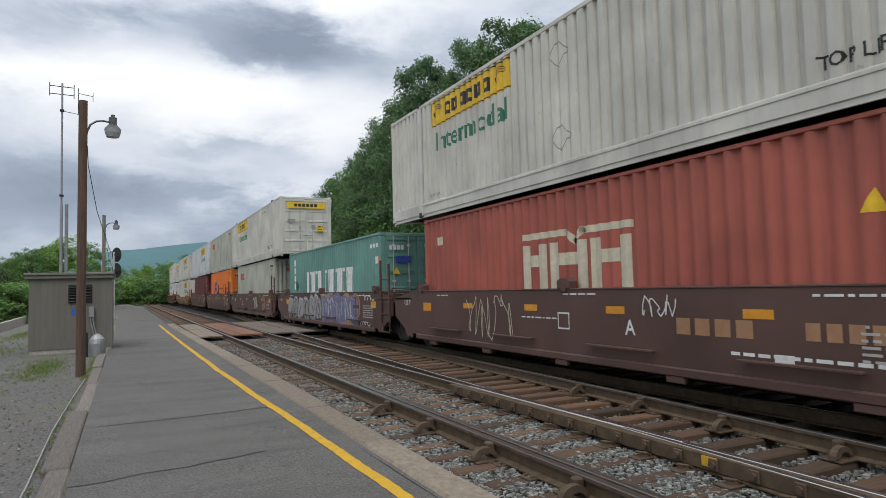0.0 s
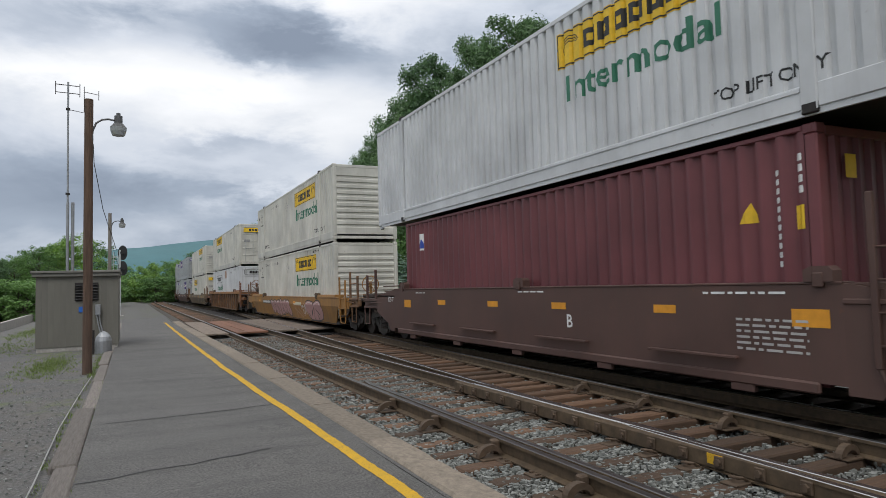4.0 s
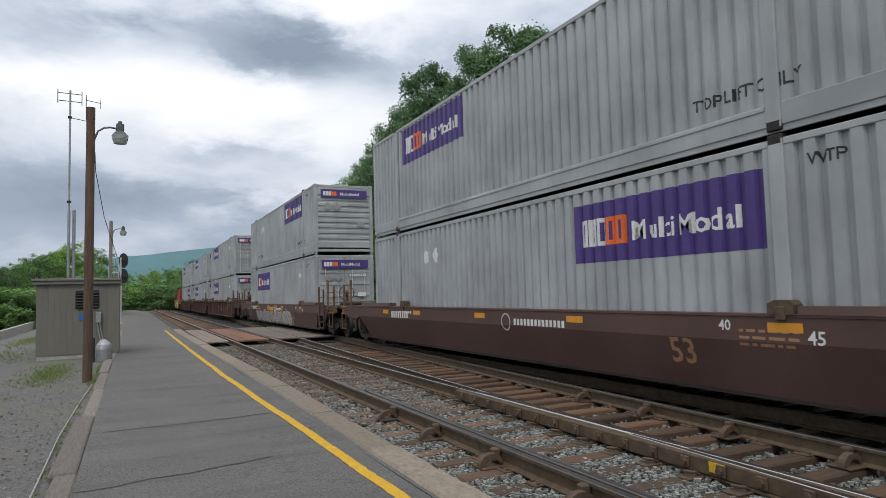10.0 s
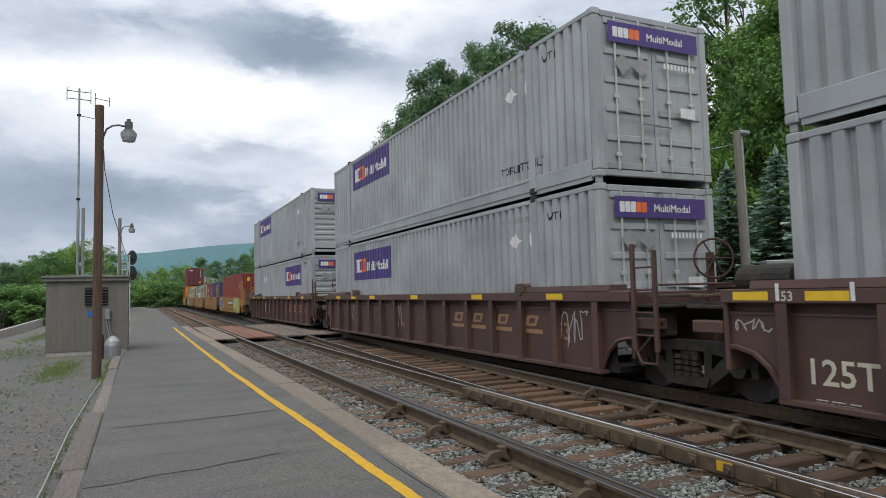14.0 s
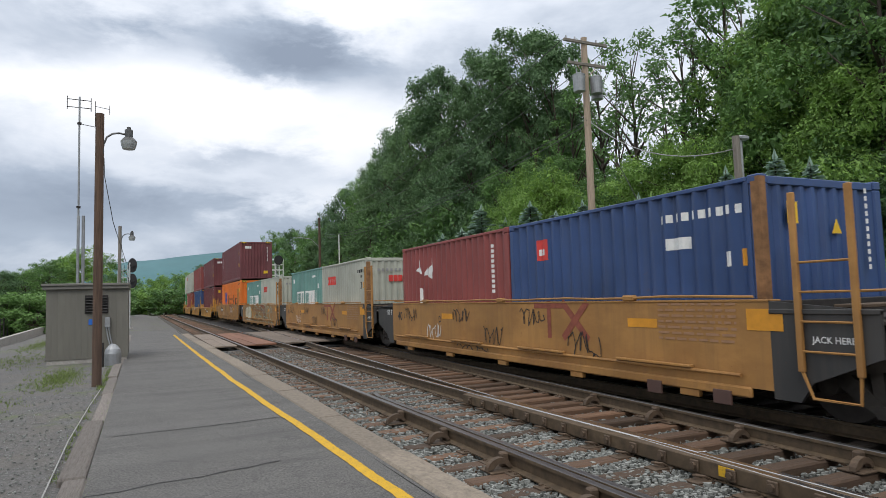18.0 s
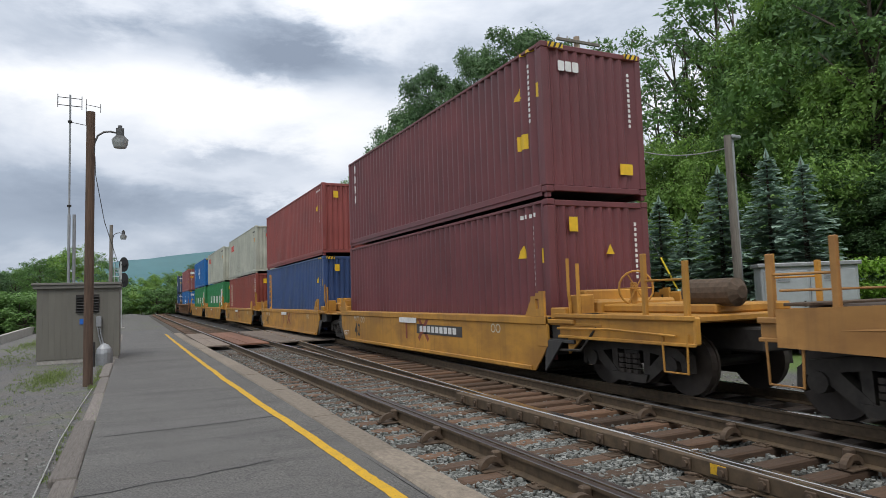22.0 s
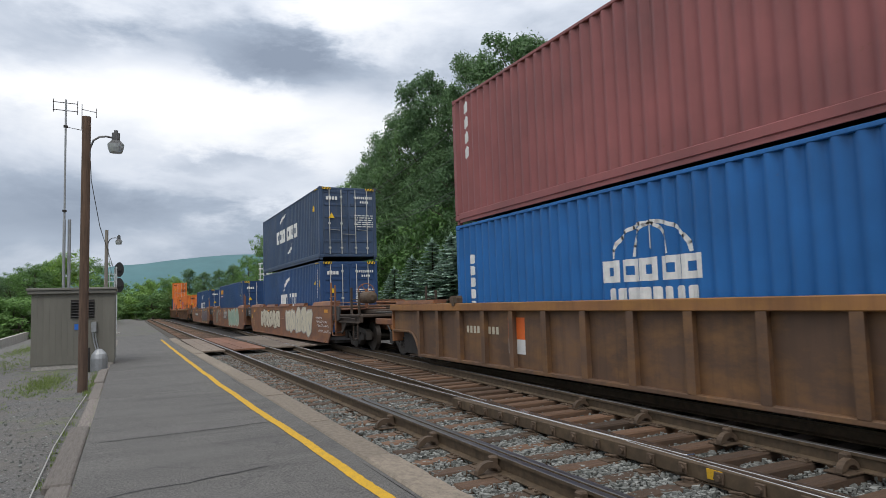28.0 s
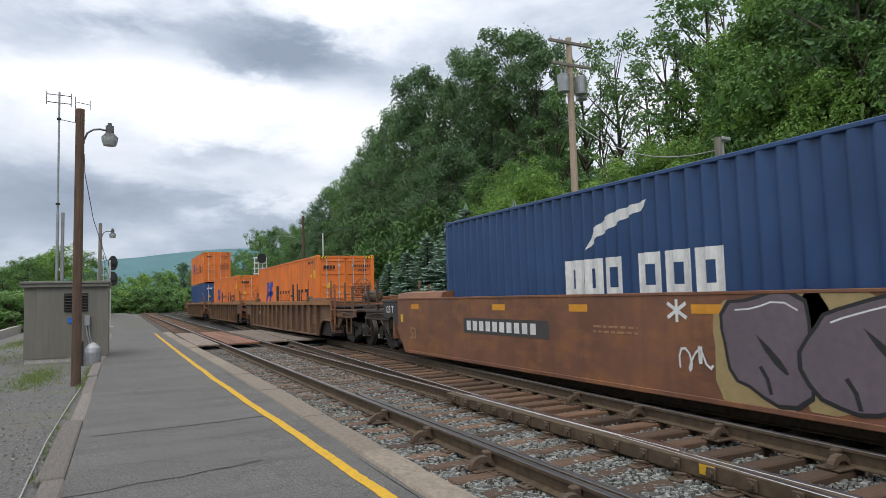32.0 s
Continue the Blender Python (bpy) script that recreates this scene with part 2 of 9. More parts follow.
def asphalt_material():
    """Old asphalt: pale and dark grit, long stains, thin cracks."""
    m, nt, s = nodes_of("old_asphalt")
    v = coords(nt, world_space=True)
    grit = noise_node(nt, v, 48, 8, 0.85)
    patch = noise_node(nt, v, 1.1, 6, 0.65)
    wide = noise_node(nt, coords(nt, (0.5, 1.4, 1), True), 0.6, 4)
    col = mix_node(nt, ramp_node(nt, grit, 0.38, 0.64), (0.018, 0.018, 0.017), (0.215, 0.205, 0.192))
    col = mix_node(nt, ramp_node(nt, patch, 0.42, 0.7, (0,) * 4, (0.4,) * 4), col, (0.07, 0.069, 0.068))
    col = mix_node(nt, ramp_node(nt, wide, 0.45, 0.7, (0,) * 4, (0.4,) * 4), col, (0.14, 0.135, 0.128))
    swept = noise_node(nt, coords(nt, (0.22, 1.5, 1), True), 1.3, 6, 0.65)
    col = mix_node(nt, ramp_node(nt, swept, 0.5, 0.68, (0,) * 4, (0.5,) * 4), col, (0.055, 0.054, 0.052))
    vor = nt.nodes.new("ShaderNodeTexVoronoi")
    vor.feature = "DISTANCE_TO_EDGE"
    vor.inputs["Scale"].default_value = 0.55
    bent = nt.nodes.new("ShaderNodeVectorMath"); bent.operation = "MULTIPLY_ADD"
    tex = nt.nodes.new("ShaderNodeTexNoise"); tex.inputs["Scale"].default_value = 3.0; tex.inputs["Detail"].default_value = 5
    nt.links.new(v, tex.inputs["Vector"])
    nt.links.new(tex.outputs["Color"], bent.inputs[0]); bent.inputs[1].default_value = (0.5, 0.5, 0.5); nt.links.new(v, bent.inputs[2])
    nt.links.new(bent.outputs[0], vor.inputs["Vector"])
    crack = ramp_node(nt, vor.outputs["Distance"], 0.002, 0.007, (0.35,) * 4, (0,) * 4)
    col = mix_node(nt, crack, col, (0.03, 0.03, 0.03))
    nt.links.new(col, s.inputs["Base Color"])
    s.inputs["Roughness"].default_value = 0.92
    bump(nt, s, grit, 0.6, 0.008)
    return m


def worn_paint_material():
    """Yellow road paint, rubbed through to the asphalt in specks and patches."""
    m, nt, s = nodes_of("worn_yellow_road_paint")
    v = coords(nt, world_space=True)
    col = mix_node(nt, ramp_node(nt, noise_node(nt, v, 9, 5), 0.35, 0.7), (0.6, 0.345, 0.01), (0.5, 0.3, 0.02))
    rub = ramp_node(nt, noise_node(nt, v, 42, 7, 0.75), 0.54, 0.66, (0,) * 4, (0.85,) * 4)
    col = mix_node(nt, rub, col, (0.15, 0.11, 0.045))
    nt.links.new(col, s.inputs["Base Color"])
    s.inputs["Roughness"].default_value = 0.85
    bump(nt, s, noise_node(nt, v, 60, 5), 0.4, 0.005)
    return m


def bed_material():
    """Crushed stone, with the shade beneath the train painted near black on the far track."""
    m, nt, s = nodes_of("ballast_bed")
    v = coords(nt, world_space=True)
    a = noise_node(nt, v, 24, 6, 0.6)
    col = mix_node(nt, ramp_node(nt, a, 0.3, 0.7), (0.03, 0.027, 0.023), (0.1, 0.09, 0.078))
    col = mix_node(nt, ramp_node(nt, noise_node(nt, v, 1.4, 4), 0.4, 0.7, (0,) * 4, (0.5,) * 4), col, (0.09, 0.07, 0.052))
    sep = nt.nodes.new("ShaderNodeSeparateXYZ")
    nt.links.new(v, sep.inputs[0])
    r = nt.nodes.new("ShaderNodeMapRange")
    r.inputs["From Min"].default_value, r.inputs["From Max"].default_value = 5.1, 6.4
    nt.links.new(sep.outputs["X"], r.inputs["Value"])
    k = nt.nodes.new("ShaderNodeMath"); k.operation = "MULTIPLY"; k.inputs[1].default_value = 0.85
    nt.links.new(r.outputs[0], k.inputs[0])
    # the train's shade goes into the base colour, full from x = 6.4
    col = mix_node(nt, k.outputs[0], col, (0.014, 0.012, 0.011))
    nt.links.new(col, s.inputs["Base Color"])
    s.inputs["Roughness"].default_value = 0.95
    bump(nt, s, a, 1.0, 0.03)
    return m


M_GROUND = ground_material()
M_ASPHALT = asphalt_material()
M_CRACK = plain("crack_filler", (0.03, 0.03, 0.03), 0.85, 0, 0.3, 30)
M_YELLOW_LINE = worn_paint_material()
M_KERB = per_piece("weathered_kerb_stone", (0.265, 0.22, 0.17), 0.9, 0.14, 14, (1.5, 1, 1.5), 0.8)
M_KERB_GREY = per_piece("grey_kerb_timber", (0.25, 0.22, 0.195), 0.9, 0.3, 11, (5, 0.45, 1), 1.3, distance=0.02)
M_TIE = per_piece("creosoted_tie_wood", (0.082, 0.053, 0.033), 0.85, 0.4, 6, (0.7, 5, 5), 0.9, warm=(0.15, 0.083, 0.048))
M_STONE = per_piece("ballast_stone", (0.235, 0.25, 0.228), 0.85, 0.4, 25, island=True, warm=(0.255, 0.262, 0.245))
M_BALLAST = bed_material()
M_ROD = plain("pale_zinc_rod", (0.56, 0.56, 0.54), 0.45, 0.3, 0.1, 6, 0.05)
# tie wood for the far track, darkened in colour for the shade under the train
M_TIE_SHADED = per_piece("shaded_tie_wood", (0.04, 0.03, 0.024), 0.8, 0.45, 6, (0.7, 5, 5), 0.8, warm=(0.065, 0.045, 0.034))
M_RAIL = plain("rusty_rail_web", (0.095, 0.065, 0.037), 0.75, 0.15, 0.4, 9, 0.4, 0.004, tint=(0.06, 0.042, 0.028))
M_RAILHEAD_DULL = plain("dull_rail_head", (0.17, 0.165, 0.16), 0.36, 0.85, 0.35, 3, 0.08, 0.002, (6, 0.2, 6))
M_RAILHEAD = plain("polished_rail_head", (0.5, 0.49, 0.48), 0.2, 0.95, 0.25, 3, 0.05, 0.002, (6, 0.2, 6))
M_BRACE = plain("rusty_cast_brace", (0.1, 0.068, 0.044), 0.75, 0.2, 0.35, 14, 0.4)
M_CROSSING = per_piece("crossing_timber", (0.27, 0.125, 0.075), 0.85, 0.2, 6, (3, 0.5, 3), 0.6)
M_CROSSING_GREY = per_piece("weathered_crossing_timber", (0.24, 0.19, 0.15), 0.9, 0.2, 6, (3, 0.5, 3), 0.6)
M_POLE_DARK = plain("creosoted_pole", (0.105, 0.064, 0.042), 0.9, 0, 0.4, 7, 0.7, 0.01, (4, 4, 0.35), tint=(0.06, 0.045, 0.04))
M_POLE_PALE = plain("weathered_pole", (0.4, 0.31, 0.235), 0.9, 0, 0.25, 7, 0.6, 0.01, (4, 4, 0.3))
M_POLE_GREY = plain("grey_weathered_pole", (0.2, 0.18, 0.155), 0.9, 0, 0.25, 7, 0.6, 0.01, (4, 4, 0.3))
M_SAFETY = plain("yellow_plastic", (0.75, 0.55, 0.03), 0.5, 0, 0.1, 9, 0)
M_GALV = plain("galvanised_steel", (0.34, 0.35, 0.36), 0.5, 0.6, 0.18, 6, 0.1)
M_DARKSTEEL = plain("dark_grimy_steel", (0.032, 0.028, 0.026), 0.7, 0.3, 0.4, 7, 0.3)
M_GREASY = plain("greasy_truck_steel", (0.046, 0.04, 0.034), 0.65, 0.3, 0.5, 5, 0.3)
M_GRIME = plain("grimy_brown_deck_steel", (0.052, 0.037, 0.028), 0.75, 0.1, 0.5, 4, 0.4, tint=(0.09, 0.06, 0.04))
M_WHEEL = plain("wheel_steel", (0.055, 0.045, 0.038), 0.55, 0.4, 0.3, 5, 0.1)
M_SHED = plain("painted_grey_brown_siding", (0.155, 0.148, 0.125), 0.7, 0, 0.08, 5, 0.15, 0.003, (1, 1, 0.3))
M_CASTING = plain("dull_lamp_casting", (0.12, 0.12, 0.12), 0.5, 0.5, 0.2, 6, 0.1)
M_FASCIA = plain("weathered_fascia", (0.17, 0.165, 0.145), 0.7, 0, 0.15, 6, 0.2)
M_CABINET = plain("grey_cabinet_paint", (0.40, 0.43, 0.45), 0.5, 0.2, 0.1, 5, 0.05)
M_CONCRETE = plain("concrete_base", (0.36, 0.34, 0.31), 0.9, 0, 0.2, 12, 0.4)
M_WHITE = plain("white_paint", (0.78, 0.78, 0.76), 0.55, 0, 0.06, 9, 0.05)
M_BLUE_SIGN = plain("blue_enamel", (0.02, 0.13, 0.5), 0.4, 0, 0.08, 9, 0)
M_BLACK = plain("black_paint", (0.018, 0.018, 0.018), 0.5, 0, 0.2, 9, 0.05)
M_GLASS_LAMP = plain("frosted_refractor", (0.36, 0.38, 0.38), 0.25, 0, 0.08, 20, 0.3)
M_PALE_STEEL = plain("pale_painted_steel", (0.5, 0.52, 0.52), 0.5, 0.1, 0.15, 8, 0.1)
M_CABLE = plain("grey_cable", (0.36, 0.35, 0.34), 0.6, 0, 0.15, 20, 0)
M_WIRE = plain("dark_wire", (0.06, 0.065, 0.06), 0.6, 0, 0.15, 20, 0)
M_BARK = plain("bark", (0.085, 0.068, 0.052), 0.95, 0, 0.4, 6, 0.8, 0.03, (3, 3, 0.5))
M_LEAF = leaf_material("broadleaf_foliage", (0.15, 0.30, 0.088))
M_LEAF_PALE = leaf_material("young_foliage", (0.23, 0.41, 0.085))
M_LEAF_DARK = leaf_material("dark_foliage", (0.125, 0.235, 0.11))
M_SLOPE_LEAVES = leaf_material("bright_slope_leaves", (0.27, 0.5, 0.05))
M_SPRUCE = leaf_material("blue_spruce_needles", (0.34, 0.47, 0.385), 0.35, False)
M_GRASS = leaf_material("grass_blades", (0.2, 0.27, 0.07))
# aerial haze over the ridge's woods is mixed into this blue-green colour
M_RIDGE = plain("hazy_far_wooded_ridge", (0.075, 0.165, 0.18), 1.0, 0, 0.12, 0.02, 0, world_space=True, tint=(0.075, 0.17, 0.19))

# ---- mesh helpers ----
class Shape:
    """Collects boxes, tubes and sheets of one part."""

    def __init__(self):
        self.v, self.f = [], []

    def add(self, verts, faces):
        b = len(self.v)
        self.v += [tuple(p) for p in verts]
        self.f += [tuple(b + i for i in q) for q in faces]
        return self

    def box(self, x0, x1, y0, y1, z0, z1, c=0.0):
        """A box, its edges chamfered by c."""
        if c <= 0:
            p = [(x, y, z) for x in (x0, x1) for y in (y0, y1) for z in (z0, z1)]
            return self.add(p, [(0, 1, 3, 2), (4, 6, 7, 5), (0, 4, 5, 1), (2, 3, 7, 6), (0, 2, 6, 4), (1, 5, 7, 3)])
        lo, hi, verts, idx = (x0, y0, z0), (x1, y1, z1), [], {}
        for k in range(8):
            s = [(k >> a) & 1 for a in range(3)]
            for a in range(3):
                q = [hi[i] if s[i] else lo[i] for i in range(3)]
                for i in range(3):
                    if i != a:
                        q[i] += -c if s[i] else c
                idx[k, a] = len(verts)
                verts.append(q)
        faces = []
        for a in range(3):
            u, w = (a + 1) % 3, (a + 2) % 3
            for side in (0, 1):
                ks = [side << a | su << u | sw << w for su, sw in ((0, 0), (1, 0), (1, 1), (0, 1))]
                q = [idx[k, a] for k in ks]
                faces.append(q if side else q[::-1])
            for su in (0, 1):
                for sw in (0, 1):
                    k0, k1 = su << u | sw << w, 1 << a | su << u | sw << w
                    q = [idx[k0, u], idx[k1, u], idx[k1, w], idx[k0, w]]
                    faces.append(q if su != sw else q[::-1])
        for k in range(8):
            q = [idx[k, 0], idx[k, 1], idx[k, 2]]
            faces.append(q if bin(k).count("1") % 2 else q[::-1])
        return self.add(verts, faces)

    def tube(self, p0, p1, r, n=8, r2=None):
        p0, p1 = Vector(p0), Vector(p1)
        d = (p1 - p0).normalized()
        a = d.orthogonal().normalized()
        b = d.cross(a)
        r2 = r if r2 is None else r2
        ring = [(math.cos(2 * math.pi * i / n), math.sin(2 * math.pi * i / n)) for i in range(n)]
        vs = [p0 + (a * c + b * s) * r for c, s in ring] + [p1 + (a * c + b * s) * r2 for c, s in ring]
        fs = [(i, (i + 1) % n, n + (i + 1) % n, n + i) for i in range(n)] + [tuple(range(n))[::-1], tuple(range(n, 2 * n))]
        return self.add(vs, fs)

    def path(self, pts, r, n=6):
        """One tube swept through all the points."""
        pts = [Vector(p) for p in pts]
        rows_ = []
        a = None
        for i, p in enumerate(pts):
            d = ((pts[i + 1] - p).normalized() if i + 1 < len(pts) else Vector()) + ((p - pts[i - 1]).normalized() if i else Vector())
            d = d.normalized() if d.length > 1e-6 else (p - pts[i - 1]).normalized()
            a = d.orthogonal().normalized() if a is None else (a - d * a.dot(d)).normalized()
            b = d.cross(a)
            rows_ += [p + (a * math.cos(2 * math.pi * k / n) + b * math.sin(2 * math.pi * k / n)) * r for k in range(n)]
        m = len(pts)
        fs = [(j * n + k, j * n + (k + 1) % n, (j + 1) * n + (k + 1) % n, (j + 1) * n + k) for j in range(m - 1) for k in range(n)]
        return self.add(rows_, fs + [tuple(range(n))[::-1], tuple(range((m - 1) * n, m * n))])

    def prism(self, poly, axis, a, b):
        """A flat polygon pushed along x, y or z from a to b; poly gives the two other coordinates in their order."""
        n = len(poly)

        def at(p, w):
            return {"x": (w, p[0], p[1]), "y": (p[0], w, p[1]), "z": (p[0], p[1], w)}[axis]
        vs = [at(p, a) for p in poly] + [at(p, b) for p in poly]
        return self.add(vs, [(i, (i + 1) % n, n + (i + 1) % n, n + i) for i in range(n)] + [tuple(range(n))[::-1], tuple(range(n, 2 * n))])

    def mesh(self, name, material, smooth=False):
        me = bpy.data.meshes.new(name)
        me.from_pydata(self.v, [], self.f)
        me.materials.append(material)
        bm = bmesh.new()
        bm.from_mesh(me)
        bmesh.ops.recalc_face_normals(bm, faces=bm.faces)
        bm.to_mesh(me)
        bm.free()
        if smooth:
            me.polygons.foreach_set("use_smooth", [True] * len(me.polygons))
        return me


KEPT = {}


def kept(key, make):
    """One mesh for all alike pieces."""
    if key not in KEPT:
        KEPT[key] = make()
    return KEPT[key]


def part(name, mesh, parent, label="", at=None):
    ob = new(name, mesh)
    ob.parent = parent
    if at is not None:
        ob.matrix_basis = at
    if label:
        tagged(ob, label)
    return ob


def thing(name, label, category, group="", kind="", at=None):
    ob = new(name)
    ob.empty_display_size = 0.3
    if at is not None:
        ob.matrix_basis = at
    return tagged(ob, label, category, group, kind)


def solid(name, mesh, label, category, group="", kind="", at=None):
    ob = new(name, mesh)
    if at is not None:
        ob.matrix_basis = at
    return tagged(ob, label, category, group, kind)


def steps(a, b, n):
    return [a + (b - a) * i / n for i in range(n + 1)]


def arc(cx, cz, rx, rz, a0, a1, n=10):
    return [(cx + rx * math.cos(radians(a)), cz + rz * math.sin(radians(a))) for a in steps(a0, a1, n)]


# ---- the line of the tracks ----
STRAIGHT, RADIUS = 112.0, 300.0
X_NEAR_TRACK, X_TRAIN = 4.17, 8.19
RAIL_GAP = 0.752


def along(s, x):
    """A point s metres along a line that runs x metres to the right: straight first, then a wide bend to the right. Also its heading."""
    if s <= STRAIGHT:
        return x, s, 0.0
    a = (s - STRAIGHT) / RADIUS
    r = RADIUS + X_TRAIN - x
    return X_TRAIN + RADIUS - r * math.cos(a), STRAIGHT + r * math.sin(a), a


def off_track(x, y):
    """Distance from the line of the train's track."""
    if y <= STRAIGHT:
        return abs(x - X_TRAIN)
    return abs(math.hypot(x - X_TRAIN - RADIUS, y - STRAIGHT) - RADIUS) if x < X_TRAIN + RADIUS else 99.0


# ---- ground ----
def rise(a, b, v):
    t = min(1.0, max(0.0, (v - a) / (b - a)))
    return t * t * (3 - 2 * t)


def ground_height(x, y):
    z = -0.32
    z += 0.30 * rise(2.0, 0.2, x)
    z -= 0.7 * rise(-4, -9, x) * rise(22, 45, y)
    hill = rise(20, 75, x - max(0.0, y - 60) * 0.12) * 13 + rise(11.5, 16, x) * 0.55
    keep = rise(5, 22, off_track(x, y))
    z += hill * keep
    far = rise(150, 420, math.hypot(x, y)) * keep
    z += far * 4 * (noise.noise((x / 90, y / 90, 0)) + 0.2)
    if abs(x) < 60 and y < 120:
        z += 0.02 * noise.noise((x * 0.8, y * 0.8, 3)) * rise(2.0, 0.5, x)
    return z


def build_ground():
    xs = sorted(set([-4000, -2500, -1500, -900, -500, -300, -200, -140] + list(range(-100, -20, 10)) + [v * 0.5 for v in range(-40, 44)] + list(range(22, 60, 3)) + list(range(60, 140, 8)) + [150, 180, 220, 270, 330, 400, 500, 700, 1000, 1500, 2500, 4000]))
    ys = sorted(set([-600, -300, -150, -80, -40, -20, -10] + list(range(-8, 60, 2)) + list(range(60, 140, 4)) + list(range(140, 320, 10)) + [340, 380, 440, 520, 650, 900, 1300, 2000, 3000, 4500]))
    vs = [(x, y, ground_height(x, y)) for y in ys for x in xs]
    w = len(xs)
    s = Shape().add(vs, [(j * w + i, j * w + i + 1, (j + 1) * w + i + 1, (j + 1) * w + i) for j in range(len(ys) - 1) for i in range(w - 1)])
    solid("ground", s.mesh("ground", M_GROUND, True), "grey gravel ground with thin grass and a wooded slope", "ground", kind="structure")


build_ground()


# ---- ballast bed under both tracks ----
def build_ballast_bed():
    s = Shape()
    prof = [(2.45, -0.34), (2.5, -0.26), (5.0, -0.25), (5.3, -0.29), (9.9, -0.29), (11.6, -0.4)]
    n = 90
    for i in range(n + 1):
        d = -12 + i * (312 / n)
        for x, z in prof:
            px, py, _ = along(d, x)
            s.v.append((px, py, z))
    k = len(prof)
    s.f = [(i * k + j, i * k + j + 1, (i + 1) * k + j + 1, (i + 1) * k + j) for i in range(n) for j in range(k - 1)]
    solid("ballast_bed", s.mesh("ballast_bed", M_BALLAST, True), "dark grey crushed stone bed beneath both tracks, the train's shade painted on", "ballast", kind="structure")


build_ballast_bed()

# ---- platform ----
PLAT_Z = 0.03
PLAT_L, PLAT_R, PLAT_END = -0.44, 2.12, 44.0
platform = thing("platform", "low grey asphalt platform with a worn yellow edge line", "platform", kind="structure")


def deck_height(x, y):
    return PLAT_Z + 0.012 * noise.noise((x * 0.7, y * 0.5, 1.0)) - 0.006


def kerb_line(y):
    """Where the platform's paving meets the kerb stones: the edge draws in slowly."""
    return PLAT_R - 0.19 * rise(9, 36, y)


def build_platform():
    rows_, cols = 60, 9
    s = Shape()
    for j in range(rows_ + 1):
        y = -7 + (PLAT_END + 7) * (j / rows_) ** 1.3
        for i in range(cols + 1):
            x = PLAT_L + (kerb_line(y) - PLAT_L) * i / cols
            s.v.append((x, y, deck_height(x, y)))
    w = cols + 1
    s.f = [(j * w + i, j * w + i + 1, (j + 1) * w + i + 1, (j + 1) * w + i) for j in range(rows_) for i in range(cols)]
    b = len(s.v)
    edge = [0, cols, rows_ * w + cols, rows_ * w]
    s.v += [(s.v[i][0], s.v[i][1], -0.4) for i in edge]
    for a in range(4):
        c = (a + 1) % 4
        s.f.append((edge[a], edge[c], b + c, b + a))
    part("asphalt_surface", s.mesh("asphalt_surface", M_ASPHALT, True), platform)
    # the yellow line, slightly wavering, in strokes
    line = [(-6.5, 1.93), (-2, 1.9), (3, 1.885), (5, 1.87), (6.7, 1.84), (8.5, 1.79), (10.9, 1.735), (13.5, 1.69), (16.7, 1.66), (21, 1.62), (28, 1.585), (36.4, 1.555)]
    s = Shape()
    rnd = random.Random(4)
    for (ya, xa), (yb, xb) in zip(line, line[1:]):
        n = max(2, int((yb - ya) / 0.08))
        for i in range(n):
            t0, t1 = i / n, (i + 1) / n
            quad = []
            for t in (t0, t1):
                y, x = ya + (yb - ya) * t, xa + (xb - xa) * t
                wv = 0.006 * math.sin(y * 1.7) + 0.004 * math.sin(y * 5.3)
                z = deck_height(x, y) + 0.005
                quad += [(x + wv - 0.055 + 0.012 * noise.noise((y * 9, 1, 0)), y, z), (x + wv + 0.055 + 0.012 * noise.noise((y * 9, 7, 0)), y, z)]
            s.add(quad, [(0, 1, 3, 2)])
    part("yellow_line", s.mesh("yellow_line", M_YELLOW_LINE), platform, "worn yellow painted safety line")
    # cracks across the asphalt
    for k, (ya, yb, xa, xb) in enumerate(((6.2, 6.55, -0.42, 1.25), (8.85, 9.0, -0.3, 1.75), (13.1, 13.2, -0.42, 1.2), (4.1, 4.3, 0.2, 1.8), (18.5, 18.6, -0.4, 1.5))):
        s = Shape()
        n = 26
        for i in range(n + 1):
            x = xa + (xb - xa) * i / n
            y = ya + (yb - ya) * i / n + 0.05 * noise.noise((x * 3, k * 7.0, 0)) + 0.02 * noise.noise((x * 11, k * 3.0, 5))
            hw = 0.017 * (0.5 + abs(noise.noise((x * 4, k, 2))))
            z = deck_height(x, y) + 0.004
            s.v += [(x, y - hw, z), (x, y + hw, z)]
        s.f = [(2 * i, 2 * i + 2, 2 * i + 3, 2 * i + 1) for i in range(n)]
        part("crack", s.mesh("crack", M_CRACK), platform, "dark crack across the asphalt")


build_platform()


